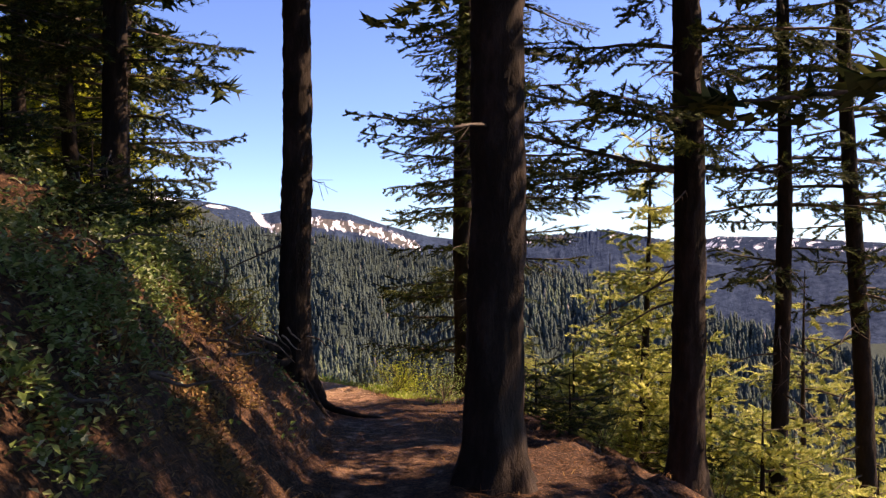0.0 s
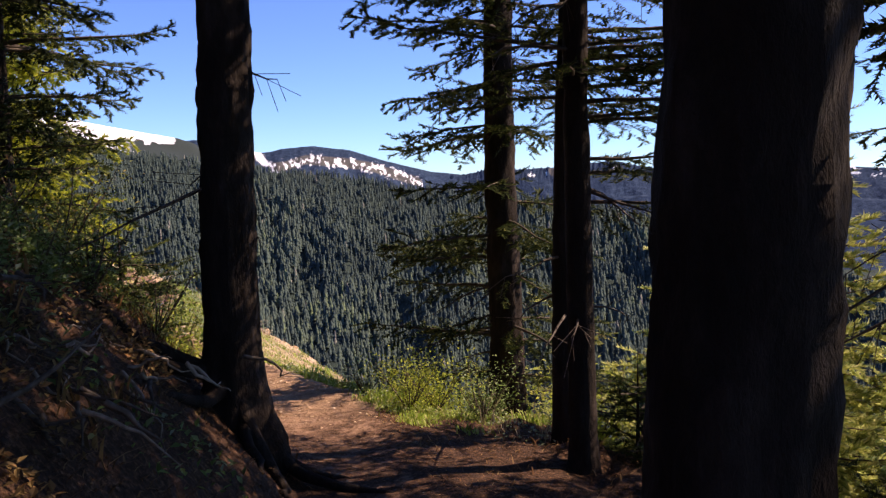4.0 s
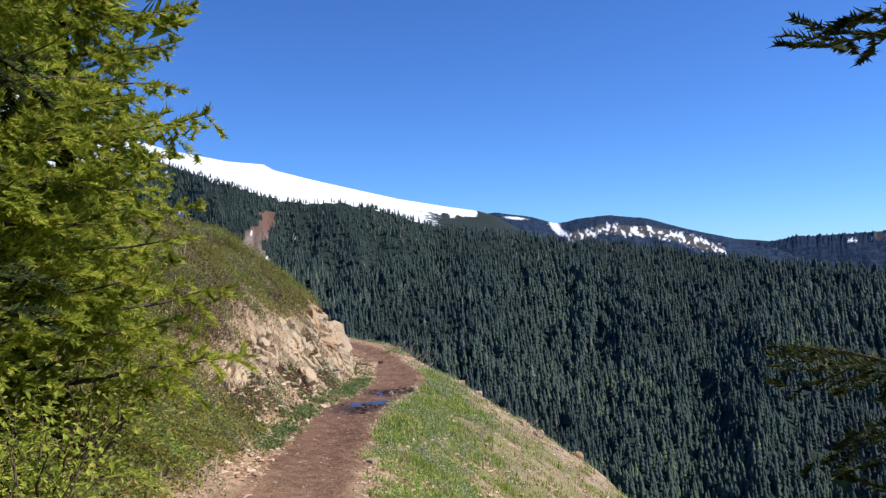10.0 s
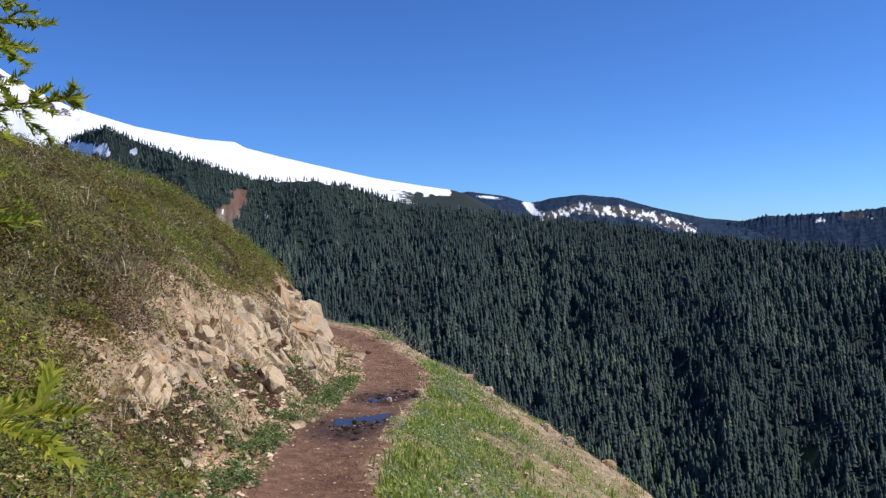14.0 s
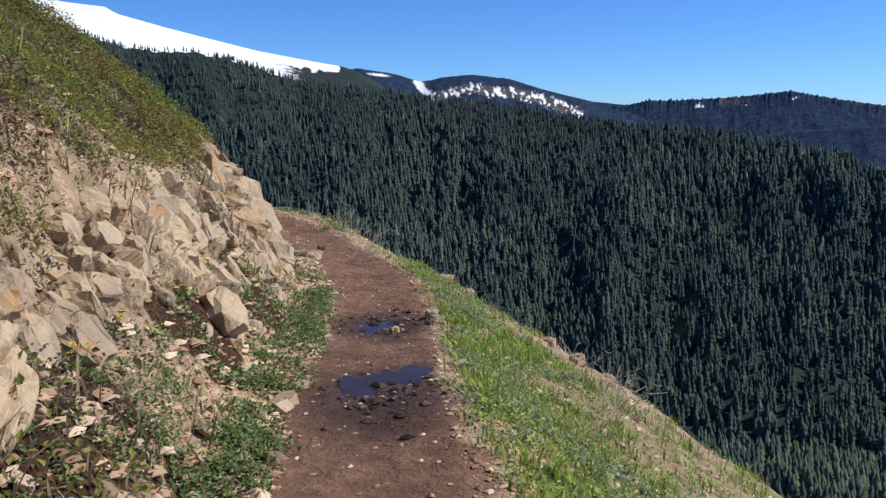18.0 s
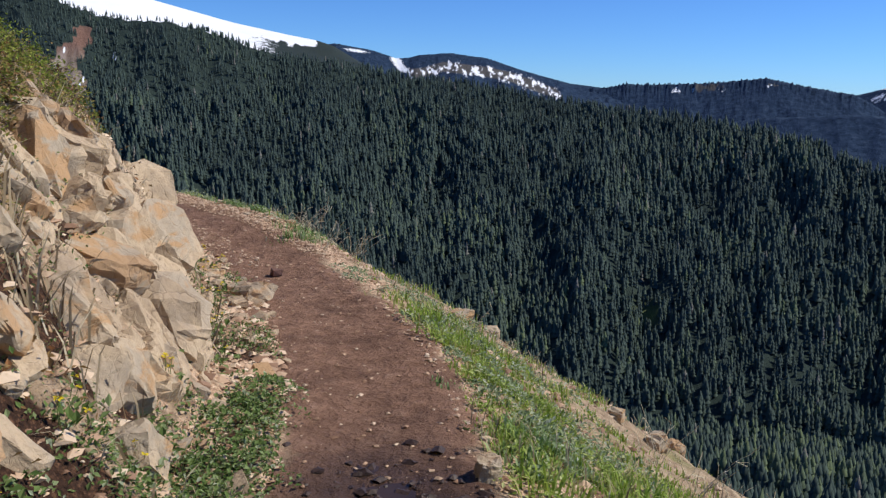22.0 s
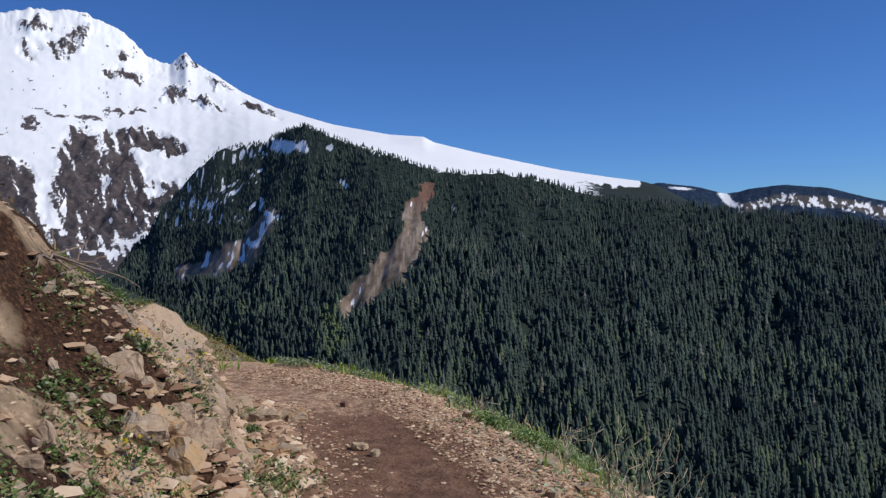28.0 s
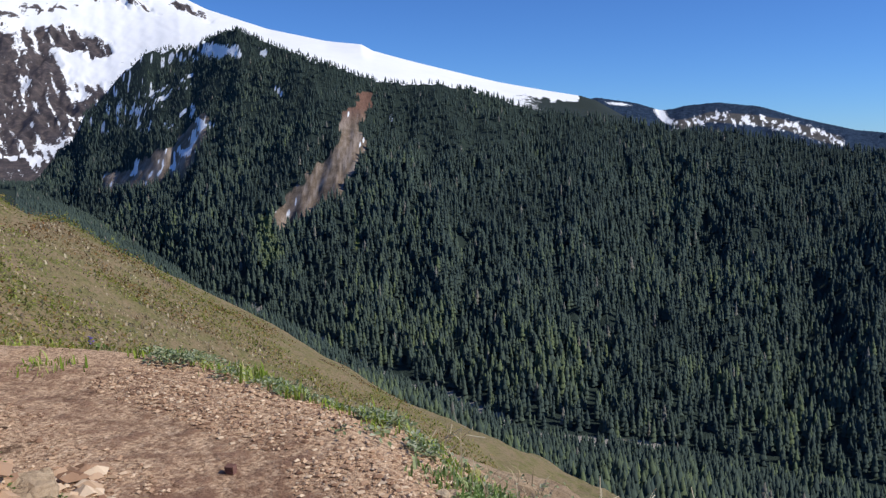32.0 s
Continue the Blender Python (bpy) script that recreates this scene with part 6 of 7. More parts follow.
def flower(x, y, mat, label, seed):
    g = np.random.default_rng(seed)
    top = empty("flower", x, y, gz(x, y))
    n = 26
    v, f = leaves_np(g.normal(0, 0.06, n), g.normal(0, 0.06, n), np.abs(g.normal(0.03, 0.03, n)), np.full(n, 0.05), g)
    child("leaves", mesh_np("leaves", v, f, HERB), top)
    for k in range(5):
        c = np.array([g.normal(0, 0.05), g.normal(0, 0.05), g.uniform(0.08, 0.14)])
        v, f = leaves_np(np.full(6, c[0]), np.full(6, c[1]), np.full(6, c[2]), np.full(6, 0.018), g, 0.3)
        child("petals", mesh_np("petals", v, f, mat), top)
        child("stem", tubes("stem", [(np.array([(c[0] * 0.3, c[1] * 0.3, 0), c]), 0.0015)], HERB, 3), top)
    return tagged(top, label, "flower", "wild flowers in the bank")


for k in range(22):
    x, y = bank_point(21.3 + 11.6 * ((k * 0.618) % 1), 0.6 + 0.8 * ((k * 0.37) % 1))
    flower(x, y, PETAL, "small yellow wild flowers among the stones", 500 + k)
flower(-8.0, 35.9, VIOLET, "violet flower spike in the grass past the bend", 540)

# ---- conifers of the near wood ----
m = Mat("bark", rough=0.95, spec=0.15)
a, b = m.noise(6, 7, 0.7, (1.0, 1.0, 0.35)), m.noise(45, 6, 0.7, (1.0, 1.0, 0.4))
m.color(m.ramp(a, [(0.28, (0.014, 0.010, 0.008)), (0.5, (0.028, 0.02, 0.016)), (0.68, (0.06, 0.043, 0.035)), (0.82, (0.15, 0.115, 0.09))])).bump(a, 0.05, 0.9).bump(b, 0.012, 0.8)
BARK = m.m
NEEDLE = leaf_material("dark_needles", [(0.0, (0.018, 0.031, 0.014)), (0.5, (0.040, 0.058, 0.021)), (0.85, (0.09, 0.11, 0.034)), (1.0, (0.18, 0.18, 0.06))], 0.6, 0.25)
# trees in the open have sunlight put into their needle colours
SUNLIT_PALE = leaf_material("sunlit_pale_needles", [(0.0, (0.15, 0.20, 0.06)), (0.5, (0.42, 0.45, 0.13)), (0.85, (0.62, 0.60, 0.23)), (1.0, (0.70, 0.64, 0.32))], 0.6, 0.7)
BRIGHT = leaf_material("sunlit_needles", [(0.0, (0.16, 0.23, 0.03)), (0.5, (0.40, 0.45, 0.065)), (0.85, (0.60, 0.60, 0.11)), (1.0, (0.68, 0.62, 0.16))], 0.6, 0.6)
STICK = Mat("dead_branch", rough=0.9)
STICK.color(STICK.ramp(STICK.noise(30, 4), [(0.3, (0.045, 0.032, 0.026)), (0.7, (0.14, 0.11, 0.09))]))
STICK = STICK.m


def trunk_mesh(h, r, lean, seed, flare=0.5, plain=False):
    sides = 10 if plain else (30 if r > 0.12 else 14)
    zs = np.linspace(-0.4, h, 22) if plain else np.concatenate([np.linspace(-0.4, 0.8, 14), np.linspace(0.85, 5.5, 80), np.linspace(6.2, max(h, 6.6), 10)])
    zs = zs * min(1.0, h / zs[-1])
    t = np.clip(zs / h, 0, 1)
    a = np.arange(sides) * 2 * np.pi / sides
    Z, A = np.meshgrid(zs, a, indexing="ij")
    rr = r * (1 - 0.92 * np.clip(Z / h, 0, 1) ** 1.1) * (1 + flare * np.exp(-np.maximum(Z, -0.1) / 0.22) * (0.75 + 0.6 * np.cos(3 * A + seed) ** 2))
    rr = rr * (1 + 0.11 * fbm(A * 3.2 + seed, Z * 2.6, 4, seed) + 0.16 * fbm(A * 9, Z * 8, 3, seed + 3, 0.7))
    cx, cy = lean[0] * Z + 0.03 * np.sin(Z * 0.9 + seed), lean[1] * Z + 0.03 * np.cos(Z * 0.8 + seed)
    v = np.stack([cx + rr * np.cos(A), cy + rr * np.sin(A), Z], -1).reshape(-1, 3)
    i = np.arange(len(zs) * sides).reshape(len(zs), sides)
    f = np.stack([i[:-1], np.roll(i, -1, 1)[:-1], np.roll(i, -1, 1)[1:], i[1:]], -1).reshape(-1, 4)
    return mesh_np("trunk", v, f, BARK, True)


def needle_arrays(o, d, s, n, length, g, nl, nw):
    """Needles in two rows and a top row along straight twigs: origins, directions, side vectors, twig lengths."""
    k = len(o)
    t = (np.arange(n) + 0.4) / n
    up = np.cross(s, d)
    base = o[:, None] + d[:, None] * (length[:, None] * t[None])[..., None]
    out = []
    for side, lift in ((1, 0.1), (-1, 0.1), (0, 0.6)):
        sv = side * s[:, None] * g.uniform(0.6, 1.0, (k, n, 1)) + d[:, None] * g.uniform(0.5, 1.0, (k, n, 1)) + up[:, None] * (lift + g.normal(0, 0.25, (k, n, 1)))
        sv = sv / np.linalg.norm(sv, axis=2)[..., None]
        tip = base + sv * nl * g.uniform(0.75, 1.25, (k, n, 1))
        w = np.cross(sv, up[:, None] + 0.6 * s[:, None]) * nw
        out.append(np.stack([base + w, base - w, tip], 2).reshape(-1, 3, 3))
    v = np.concatenate(out)
    return v.reshape(-1, 3), np.arange(len(v) * 3).reshape(-1, 3)


def bough(p, L, fine, dens, g, twigs, loose_=0.16):
    """Side sprays along a limb: short secondaries, each with twigs to both sides."""
    nseg = len(p)
    gap = (0.125 if fine else 0.36) / dens
    for tt in np.arange(0.14, 1.0, gap / L):
        i = min(nseg - 2, int(tt * (nseg - 1)))
        f = tt * (nseg - 1) - i
        o = p[i] * (1 - f) + p[i + 1] * f
        ahead = p[i + 1] - p[i]
        ahead = ahead / np.linalg.norm(ahead)
        side = np.cross(ahead, (0, 0, 1.0))
        side = side / np.linalg.norm(side)
        for sg in (1, -1):
            l = min(0.75, (0.42 * L * (1 - tt) ** 0.8 + 0.10) * g.uniform(0.45, 1.15))
            dv = sg * side * g.uniform(0.55, 1.0) + ahead * g.uniform(0.45, 0.95) + np.array([0, 0, g.normal(-0.2, loose_)])
            dv = dv / np.linalg.norm(dv)
            sd = np.cross(dv, (0, 0, 1.0))
            sd = sd / np.linalg.norm(sd)
            if not fine:
                twigs.append((o, dv, sd, l, 1))
                continue
            twigs.append((o, dv, sd, l, 0))
            for q in np.arange(0.12, l, 0.075):
                s2 = 1 if g.uniform() < 0.5 else -1
                d2 = s2 * sd * g.uniform(0.5, 0.9) + dv * g.uniform(0.6, 1.0) + np.array([0, 0, g.normal(-0.15 - 0.6 * (loose_ - 0.16), 1.3 * loose_)])
                d2 = d2 / np.linalg.norm(d2)
                s3 = np.cross(d2, (0, 0, 1.0)) + g.normal(0, 0.25, 3)
                twigs.append((o + dv * q, d2, s3 / np.linalg.norm(s3), g.uniform(0.07, 0.16) * (1.15 - 0.5 * q / l), 2))
    dv = p[-1] - p[-2]
    dv = dv / np.linalg.norm(dv)
    sd = np.cross(dv, (0, 0, 1.0))
    twigs.append((p[-2], dv, sd / np.linalg.norm(sd), 0.22, 0 if fine else 1))


def conifer(name, x, y, h, r, label, low=1.0, crown=1.6, seed=1, lean=(0, 0), droop=0.28, whorl=0.3, arms=4, leaf=NEEDLE, dead=0, dens=1.0, fine_top=4.4, group="", sink=0.0, flare=0.5, tips=(), bushy=0.16, bulk=1.0):
    g = np.random.default_rng(seed)
    z0 = gz(x, y) - sink
    top = empty(name, x, y, z0)
    child("trunk", trunk_mesh(h, r, lean, seed, flare, fine_top < 0 or h < 2), top)
    twigs, upper, limbs = [], [], []
    t = np.linspace(0, 1, 9)[:, None]

    def limb(zz, out, L, fall, fine):
        wig = np.cumsum(g.normal(0, 0.02, (9, 3)), 0) * L * 0.6
        p = np.array([lean[0] * zz, lean[1] * zz, zz]) + out * L * t + np.array([0, 0, 1.0]) * L * (0.18 * t - fall * t ** 1.5 + 0.10 * t ** 3) + wig * t
        (limbs if fine else upper).append((p, np.linspace(max(0.006, 0.012 * L + 0.004), 0.003, 9)))
        bough(p, L, fine, dens, g, twigs, bushy)

    for tx, ty, tz in tips:
        d = np.array([tx - x, ty - y, 0.0])
        L = np.linalg.norm(d)
        fall = droop * 0.8
        limb(tz - z0 - L * (0.28 - fall), d / L, L, fall, True)
    z = low
    while z < h - 0.3:
        fine = z + z0 < fine_top
        L0 = crown * min(1.0, ((h - z) / (0.62 * h))) ** 0.85
        turn = g.uniform(0, 6.28)
        for q in range(arms):
            a = turn + q * 6.283 / arms + g.normal(0, 0.35)
            limb(z + g.uniform(-0.15, 0.15), np.array([math.cos(a), math.sin(a), 0.0]), max(0.25, L0 * g.uniform(0.45, 1.12)), droop + g.normal(0, 0.09), fine)
        z += whorl * g.uniform(0.7, 1.3) * (1.0 if fine else 1.8)
    for path in limbs:
        child("limb", tubes("limb", [path], STICK, 4), top)
    if upper:
        child("upper_limbs", tubes("upper_limbs", [(p[::4], q[::4]) for p, q in upper], STICK, 3), top)["kind"] = "stuff"
    if twigs:
        o, d, s, l, kind = (np.array(c) for c in zip(*twigs))
        V, F, off = [], [], 0
        for k, n, nl, nw in ((0, 14, 0.036, 0.006), (1, 4, 0.16, 0.04), (2, 7, 0.034, 0.006)):
            sel = kind == k
            if sel.any():
                v, f = needle_arrays(o[sel], d[sel], s[sel], n, l[sel], g, nl * bulk, nw * bulk)
                V.append(v)
                F.append(f + off)
                off += len(v)
        child("crown", mesh_np("crown", np.concatenate(V), np.concatenate(F), leaf), top)
    for k in range(dead):
        a, zz, L = g.uniform(0, 6.28), g.uniform(0.8, max(1.5, low + 1)), g.uniform(0.25, 1.1)
        tt = np.linspace(0, 1, 6)[:, None]
        out = np.array([math.cos(a), math.sin(a), g.uniform(-0.35, 0.1)])
        p = np.array([lean[0] * zz, lean[1] * zz, zz]) + out * L * tt + np.array([0, 0, -0.2]) * L * tt ** 2 + np.cumsum(g.normal(0, 0.02, (6, 3)), 0) * tt
        limb_ob = child("dead_branch", tubes("dead_branch", [(p, np.linspace(0.014, 0.003, 6))], STICK, 4), top)
        for q in range(6):
            st = p[g.integers(2, 6)]
            child("twig", tubes("twig", [(np.array([st, st + out * 0.12 + g.normal(0, 0.1, 3) - np.array([0, 0, 0.08])]), 0.0025)], STICK, 3), limb_ob)
    return tagged(top, label, "tree", group)


WOOD = "conifers of the wood beside the path"
TIPS = ((3.6, 8.45, 2.5), (3.5, 8.5, 2.2), (3.45, 8.6, 1.95), (3.7, 8.7, 2.3), (3.6, 8.9, 1.7), (3.5, 8.6, 1.4), (3.2, 8.2, 2.45), (3.8, 9.0, 2.0), (3.9, 8.8, 2.6), (3.4, 9.9, 2.1), (3.7, 9.6, 1.6))
# the bare-stemmed trees beside the path
conifer("conifer", 0.40, 8.75, 19, 0.165, "tall dark conifer trunk with exposed roots beside the path", 4.6, 2.2, 11, (-0.016, 0), dead=5, group=WOOD, whorl=0.5)
conifer("conifer", 1.51, 5.15, 20, 0.19, "thick dark conifer trunk standing at the path's edge", 4.2, 2.4, 12, (-0.012, 0), dead=4, group=WOOD, whorl=0.5)
conifer("conifer", 3.75, 6.75, 18, 0.15, "dark conifer trunk with dead side branches", 3.0, 2.0, 13, (0.0, 0), dead=12, group=WOOD, whorl=0.6, bushy=0.3, bulk=1.25)
# branchy trees on the rim
conifer("conifer", 2.92, 11.65, 15, 0.178, "branchy conifer with drooping boughs on the slope's rim", 0.8, 1.3, 14, (0.0, 0), 0.36, 0.44, 4, group=WOOD, dead=8, dens=1.15, fine_top=4.2, bushy=0.3, bulk=1.15,
        tips=((1.23, 11.26, 3.25), (1.45, 11.54, 3.03), (2.12, 13.42, 1.92), (2.23, 14.0, 0.73), (2.09, 13.0, 2.42), (2.94, 13.5, 1.1), (1.72, 12.7, -0.1), (2.1, 12.9, 0.4)))
conifer("conifer", 2.5, 8.55, 16, 0.085, "slim dark conifer trunk with dead twigs", 3.0, 1.3, 15, (0.004, 0), dead=10, group=WOOD, whorl=0.5, flare=0.3)
conifer("conifer", 2.66, 9.25, 15, 0.085, "slim leaning conifer behind another trunk", 2.6, 1.5, 16, (0.02, 0), dead=8, group=WOOD, whorl=0.45, flare=0.3, tips=TIPS)
conifer("young_conifer", 4.75, 9.5, 4.4, 0.06, "thin young conifer with sparse pale boughs", 0.4, 0.85, 17, (0, 0), 0.15, 0.2, 4, SUNLIT_PALE, 3, 1.0, bushy=0.3, bulk=1.5, group=WOOD, flare=0.2)
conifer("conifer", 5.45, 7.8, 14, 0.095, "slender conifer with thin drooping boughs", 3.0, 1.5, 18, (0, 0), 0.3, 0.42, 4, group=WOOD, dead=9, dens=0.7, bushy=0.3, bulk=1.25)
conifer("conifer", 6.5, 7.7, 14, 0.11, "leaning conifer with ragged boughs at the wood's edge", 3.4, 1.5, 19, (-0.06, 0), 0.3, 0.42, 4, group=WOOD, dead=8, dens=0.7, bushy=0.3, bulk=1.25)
conifer("conifer", 5.6, 12.5, 4.6, 0.06, "sunlit conifer below the path's rim", 0.4, 1.6, 20, (0, 0), 0.25, 0.34, 4, SUNLIT_PALE, group=WOOD, dens=0.6, bushy=0.4, bulk=1.6)
conifer("conifer", 7.8, 10.6, 5.0, 0.07, "sunlit conifer on the slope below the path", 0.4, 1.9, 21, (0, 0), 0.25, 0.4, 4, SUNLIT_PALE, group=WOOD, dens=0.55, bushy=0.4, bulk=1.6)
conifer("conifer", 4.3, 13.6, 3.8, 0.05, "low sunlit conifer below the slope's rim", 0.3, 1.4, 22, (0, 0), 0.25, 0.32, 4, SUNLIT_PALE, group=WOOD, dens=0.6, sink=0.6)
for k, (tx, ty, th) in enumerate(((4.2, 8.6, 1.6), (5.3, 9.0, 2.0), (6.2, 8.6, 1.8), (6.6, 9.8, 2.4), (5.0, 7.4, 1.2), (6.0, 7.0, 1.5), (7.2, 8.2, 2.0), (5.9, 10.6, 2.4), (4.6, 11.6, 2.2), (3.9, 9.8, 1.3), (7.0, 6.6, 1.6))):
    conifer("young_conifer", tx, ty, th, 0.03, "sunlit golden-green young conifer on the rim", 0.1, 0.55 + 0.12 * th, 120 + k, (0, 0), 0.12, 0.16, 4, SUNLIT_PALE, 0, 0.9, bushy=0.4, bulk=1.5, group="sunlit young conifers on the rim", flare=0.2)
# uphill trees
conifer("conifer", -1.6, 9.7, 17, 0.14, "sun-flecked conifer trunk on the bank", 2.2, 1.9, 31, (0, 0), 0.34, dead=8, group=WOOD, whorl=0.36, arms=4, dens=0.95, fine_top=4.2, bushy=0.3, bulk=1.35)
conifer("conifer", -2.3, 11.2, 14, 0.10, "leaning conifer stem on the bank", 1.6, 1.7, 32, (-0.05, 0), dead=6, group=WOOD, whorl=0.4)
conifer("conifer", -2.9, 10.9, 14, 0.09, "thin dark conifer stem on the bank", 1.2, 1.7, 33, (0.02, 0), dead=6, group=WOOD, whorl=0.4, dens=0.8)
conifer("conifer", -1.9, 12.6, 13, 0.11, "dense conifer with low dark boughs on the bank", 0.6, 1.7, 34, (0, 0), 0.32, 0.28, 5, group=WOOD, dens=0.9, fine_top=4.2, bushy=0.3, bulk=1.35)
conifer("conifer", -3.5, 8.6, 15, 0.11, "conifer among shrubs high on the bank", 1.0, 1.9, 35, (0, 0), 0.3, 0.4, 4, group=WOOD, dens=0.8)
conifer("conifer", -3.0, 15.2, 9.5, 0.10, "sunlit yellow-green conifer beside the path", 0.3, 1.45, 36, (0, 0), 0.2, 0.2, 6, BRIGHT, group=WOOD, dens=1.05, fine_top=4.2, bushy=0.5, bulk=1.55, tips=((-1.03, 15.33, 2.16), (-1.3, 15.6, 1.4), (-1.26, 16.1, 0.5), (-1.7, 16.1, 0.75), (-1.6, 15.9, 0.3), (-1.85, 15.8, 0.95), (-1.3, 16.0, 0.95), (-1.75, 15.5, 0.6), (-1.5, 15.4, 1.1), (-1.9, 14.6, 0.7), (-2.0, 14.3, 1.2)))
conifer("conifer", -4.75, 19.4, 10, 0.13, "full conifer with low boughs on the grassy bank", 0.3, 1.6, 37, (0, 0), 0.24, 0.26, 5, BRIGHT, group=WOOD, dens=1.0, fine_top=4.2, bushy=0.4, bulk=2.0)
# behind and uphill of the start, out of view: added to close and shade the wood
for k, (tx, ty, th, tr) in enumerate(((-1.8, 4.0, 16, 0.15), (-3.4, 1.5, 17, 0.16), (4.6, 0.2, 18, 0.18), (4.6, 3.6, 17, 0.15), (1.4, -3.5, 18, 0.18), (-2.2, -3.0, 18, 0.18), (5.5, -1.5, 17, 0.16), (-5.5, 5.5, 16, 0.15), (-6.0, 12.5, 14, 0.13), (0.2, -6.5, 18, 0.18), (3.8, -4.5, 18, 0.17), (-4.6, -1.0, 17, 0.16), (-5.0, 9.0, 15, 0.14), (7.0, -3.0, 17, 0.16))):
    conifer("conifer", tx, ty, th, tr, "unseen tall conifer added to close and shade the wood", 3.6, 2.7, 50 + k, (0, 0), 0.3, 0.5, 5, group=WOOD, dens=0.8, fine_top=-9)
# more trees out of view, high crowns added to block sun from the bank
for k, (tx, ty, th) in enumerate(((7.6, 4.6, 19), (8.6, 2.4, 20), (7.2, 1.2, 19), (10.4, 4.4, 21), (8.8, -0.4, 19), (10.8, 1.6, 21))):
    conifer("conifer", tx, ty, th, 0.17, "unseen bare-stemmed conifer, its high crown added to shade the bank", 8.4, 3.2, 140 + k, (0, 0), 0.3, 0.5, 5, group=WOOD, dens=0.75, fine_top=-19)
for k, (tx, ty, th) in enumerate(((-0.9, 7.6, 0.7), (-1.5, 8.6, 0.9), (-1.2, 6.3, 0.7), (-2.1, 7.4, 1.0), (-0.4, 9.6, 0.7), (2.9, 7.4, 0.6), (3.1, 8.9, 0.8), (4.3, 7.9, 0.8), (-2.2, 5.6, 0.9))):
    conifer("young_conifer", tx, ty, th, 0.018, "knee-high young conifer on the forest floor", 0.06, 0.42, 80 + k, (0, 0), 0.1, 0.1, 5, NEEDLE, 0, 1.0, group="seedlings on the forest floor", flare=0.2)

# roots under the tree beside the path
ROOT = BARK


def roots(x, y, seed):
    g = np.random.default_rng(seed)
    top = empty("tree_roots", x, y, gz(x, y))
    for k, a in enumerate((-2.4, -1.9, -1.5, -1.1, -0.6, -2.9, -0.1)):
        t = np.linspace(0, 1, 9)
        L = g.uniform(0.5, 1.1)
        wx = np.cumsum(g.normal(0, 0.03, 9))
        X = x + (0.12 + L * t) * math.cos(a) - wx * math.sin(a)
        Y = y + (0.12 + L * t) * math.sin(a) + wx * math.cos(a)
        Z = ground_z(X, Y) + 0.03 + 0.18 * np.exp(-t * 5) - 0.06 * t ** 3
        child("root", tubes("root", [(np.stack([X, Y, Z], -1) - np.array(top.location), np.linspace(0.05, 0.012, 9))], ROOT, 7), top)
    return tagged(top, "gnarled exposed roots reaching down to the path", "roots")


roots(0.36, 8.75, 3)


def bank_root(x, y, seed):
    """Pale bare roots hanging out of the broken soil of the bank."""
    g = np.random.default_rng(seed)
    z = gz(x, y) + 0.04
    top = empty("exposed_root", x, y, z)
    for k in range(7):
        t = np.linspace(0, 1, 8)[:, None]
        d = np.array([0.45 + g.normal(0, 0.3), g.normal(0.1, 0.5), -0.25 + g.normal(0, 0.35)]) * g.uniform(0.3, 0.75)
        q = d * t + np.cumsum(g.normal(0, 0.018, (8, 3)), 0) * t
        X, Y = q[:, 0] + x, q[:, 1] + y
        q[:, 2] = np.maximum(q[:, 2], ground_z(X, Y) - z + 0.012)
        child("root", tubes("root", [(q, np.linspace(0.009, 0.003, 8))], DRY_ROOT, 6), top)
    return tagged(top, "pale dead roots hanging from dark soil", "roots")


DRY_ROOT = Mat("dead_root", rough=0.85)
DRY_ROOT.color(DRY_ROOT.ramp(DRY_ROOT.noise(35, 5), [(0.3, (0.16, 0.115, 0.085)), (0.7, (0.36, 0.28, 0.22))])).bump(DRY_ROOT.noise(80, 4), 0.003, 0.6)
DRY_ROOT = DRY_ROOT.m
bank_root(-6.55, 31.95, 3)
bank_root(-6.45, 31.7, 4)


def bank_tangle(x, y, seed, grow=1.0, mat=STICK):
    """Dark roots and sticks poking out of the broken forest bank."""
    g = np.random.default_rng(seed)
    z = gz(x, y) + 0.03
    top = empty("root_tangle", x, y, z)
    for k in range(6):
        t = np.linspace(0, 1, 8)[:, None]
        d = np.array([0.5 + g.normal(0, 0.25), g.normal(-0.1, 0.5), g.normal(-0.25, 0.25)]) * g.uniform(0.15, 0.5) * grow
        q = np.array([g.normal(0, 0.2), g.normal(0, 0.3), 0]) + d * t + np.cumsum(g.normal(0, 0.022, (8, 3)), 0) * t
        q[:, 2] = np.maximum(q[:, 2], ground_z(q[:, 0] + x, q[:, 1] + y) - z + 0.008)
        child("root", tubes("root", [(q, np.linspace(0.013, 0.003, 8) * grow)], mat, 5), top)
    return tagged(top, "tangle of roots and sticks in the forest bank", "roots", "root tangles in the forest bank")


for k, (tx, ty) in enumerate(((-0.45, 5.2), (-0.35, 6.3), (-0.2, 7.2), (-0.05, 8.0), (-0.7, 4.3), (-0.9, 5.8), (-0.6, 7.0), (-0.75, 3.4), (-1.1, 4.8))):
    bank_tangle(tx, ty, 600 + k)
for k, (tx, ty) in enumerate(((-0.25, 7.4), (-0.1, 7.9), (-0.4, 6.9))):
    bank_tangle(tx, ty, 640 + k, 0.8, DRY_ROOT)
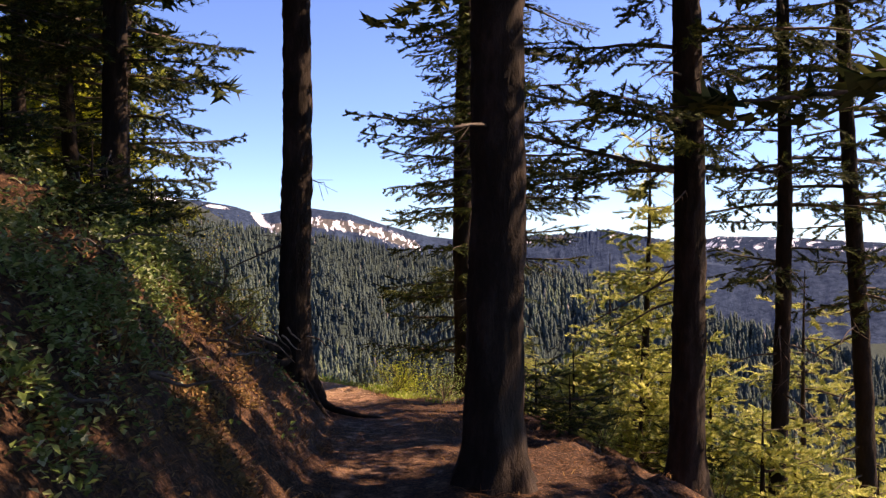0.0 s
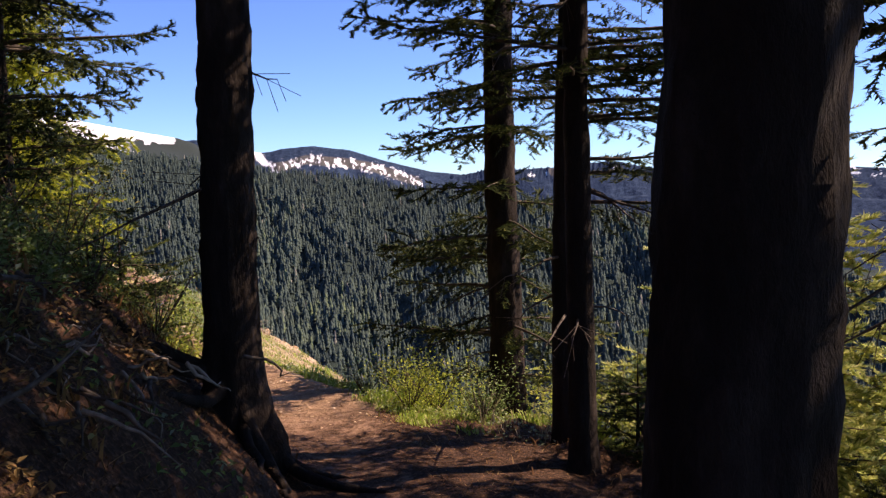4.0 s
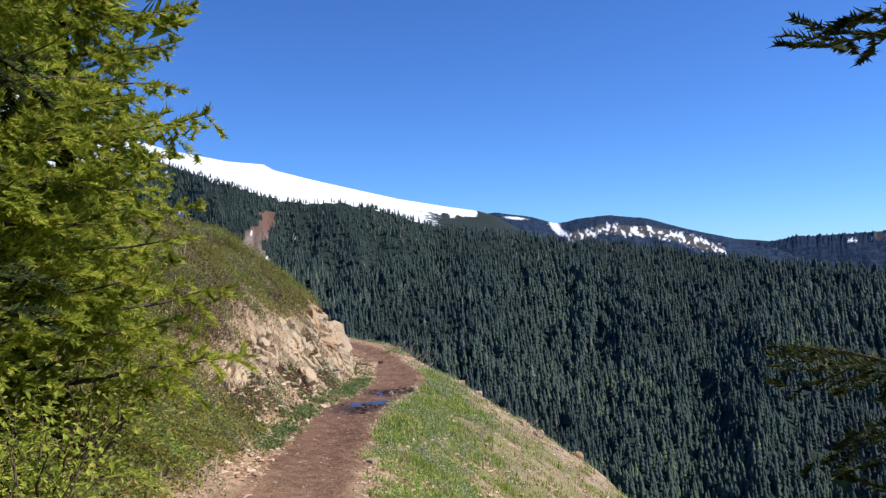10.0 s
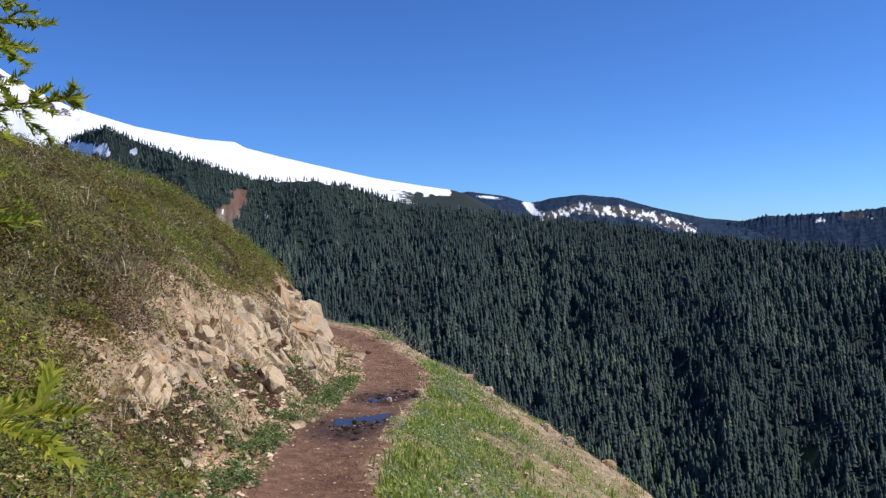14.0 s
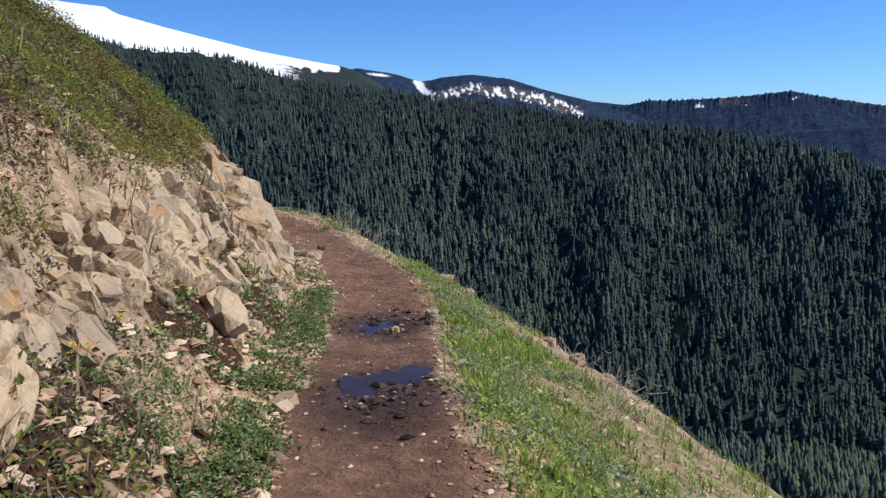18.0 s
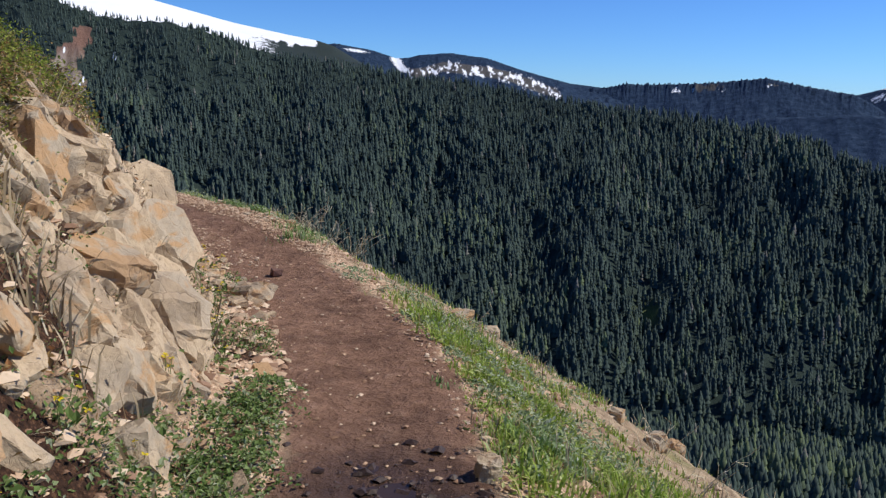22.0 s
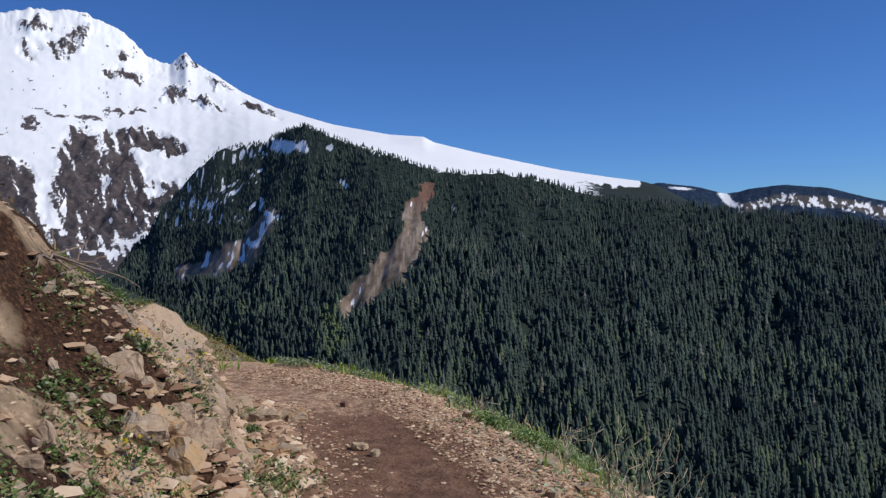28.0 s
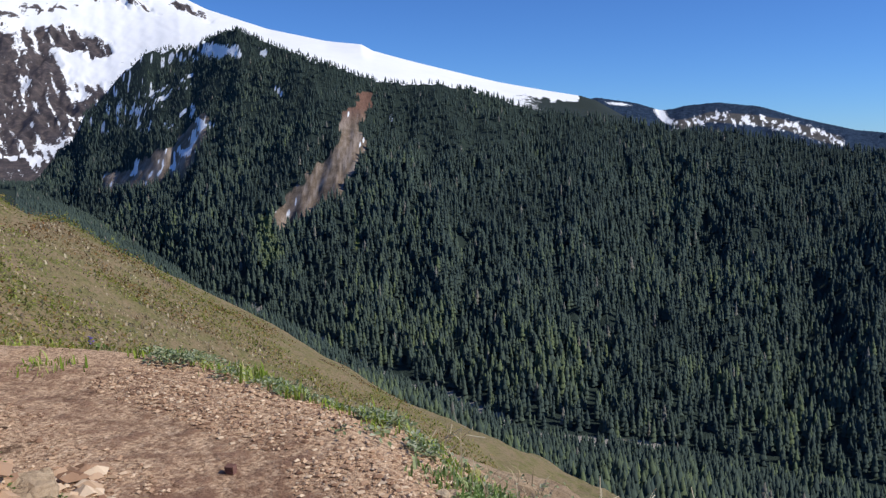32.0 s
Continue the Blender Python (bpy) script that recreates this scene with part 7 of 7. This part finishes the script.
for k, (tx, ty, ts) in enumerate(((-0.45, 8.9, 0.6), (-0.75, 9.4, 0.7), (-0.15, 9.35, 0.5), (-0.95, 8.7, 0.6), (-0.6, 8.2, 0.45))):
    shrub((3, 1)[k % 2], tx, ty, ts, k * 1.7, "leafy green shrub on top of the forest bank", "shrubs on the forest bank")


def fallen_branch(x0, y0, x1, y1, r, seed, label):
    g = np.random.default_rng(seed)
    t = np.linspace(0, 1, 14)
    X, Y = x0 + (x1 - x0) * t + np.cumsum(g.normal(0, 0.012, 14)), y0 + (y1 - y0) * t
    Z = ground_z(X, Y) + r * 0.8 + 0.02
    o = np.array([X[0], Y[0], Z[0]])
    top = empty("fallen_branch", *o)
    p = np.stack([X, Y, Z], -1) - o
    child("stem", tubes("stem", [(p, np.linspace(r, r * 0.4, 14))], STICK, 7), top)
    for k in range(6):
        s = p[g.integers(3, 13)]
        e = s + np.array([g.normal(0, 0.12), g.normal(0, 0.12), g.uniform(0.0, 0.1)])
        child("twig", tubes("twig", [(np.array([s, (s + e) / 2 + g.normal(0, 0.01, 3), e]), np.array([0.006, 0.004, 0.002]))], STICK, 4), top)
    return tagged(top, label, "branch")


fallen_branch(-1.55, 4.1, -0.75, 3.0, 0.018, 5, "thin fallen branch lying on the needle litter")
fallen_branch(-1.2, 6.0, -0.3, 7.4, 0.02, 6, "dead branch lying on the forest bank")
fallen_branch(0.6, 9.9, -0.2, 8.2, 0.014, 7, "thin stick on the forest floor")
g = np.random.default_rng(123)
px, py = along(-3, 11, lambda g, n: np.where(g.uniform(0, 1, n) < 0.7, 0.3 + np.abs(g.normal(0, 1.1, n)), -0.4 - np.abs(g.normal(0, 1.0, n))))(g, 3400)
LITTER = leaf_material("needle_litter", [(0.0, (0.10, 0.045, 0.022)), (0.6, (0.22, 0.11, 0.055)), (1.0, (0.38, 0.24, 0.12))])
blades("needle_litter", px, py, g.uniform(0.01, 0.05, len(px)), 8, np.full(len(px), 0.08), LITTER, "brown needle litter and dry twigs on the forest floor", "litter", 124, 3.0, 0.0035)
px, py = along(-2, 10, lambda g, n: 0.9 + np.abs(g.normal(0, 1.3, n)))(g, 300)
px, py = thin(px, py, 0.9, 0.1, 15)
blades("forest_grass", px, py, g.uniform(0.07, 0.17, len(px)), 14, np.full(len(px), 0.06), BROWN, "tufts of long withered grass on the forest bank", "grass", 125, 0.9)
px, py = along(-2, 10.5, lambda g, n: 0.6 + np.abs(g.normal(0, 1.5, n)))(g, 7000)
px, py = thin(px, py, 0.8, 0.15, 16)
leaf_carpet("forest_herbs", px, py, 0.22, 0.045, HERB, "dark low undergrowth on the forest bank", "undergrowth", 126)
cushions("forest_bushes", 150, 0, 0, None, 0.2, 150, 0.04, HERB, "dark leafy undergrowth on the crest of the forest bank", 127, 1.2, "undergrowth", lambda g, n: (-0.55 - np.abs(g.normal(0, 0.7, n)), g.uniform(2.6, 9.6, n)))
cushions("forest_straw_tufts", 60, 0, 0, None, 0.13, 90, 0.035, BROWN, "withered brown tufts hanging on the forest bank", 128, 0.7, "undergrowth", lambda g, n: (g.uniform(-0.8, -0.05, n), g.uniform(3.0, 8.6, n)))
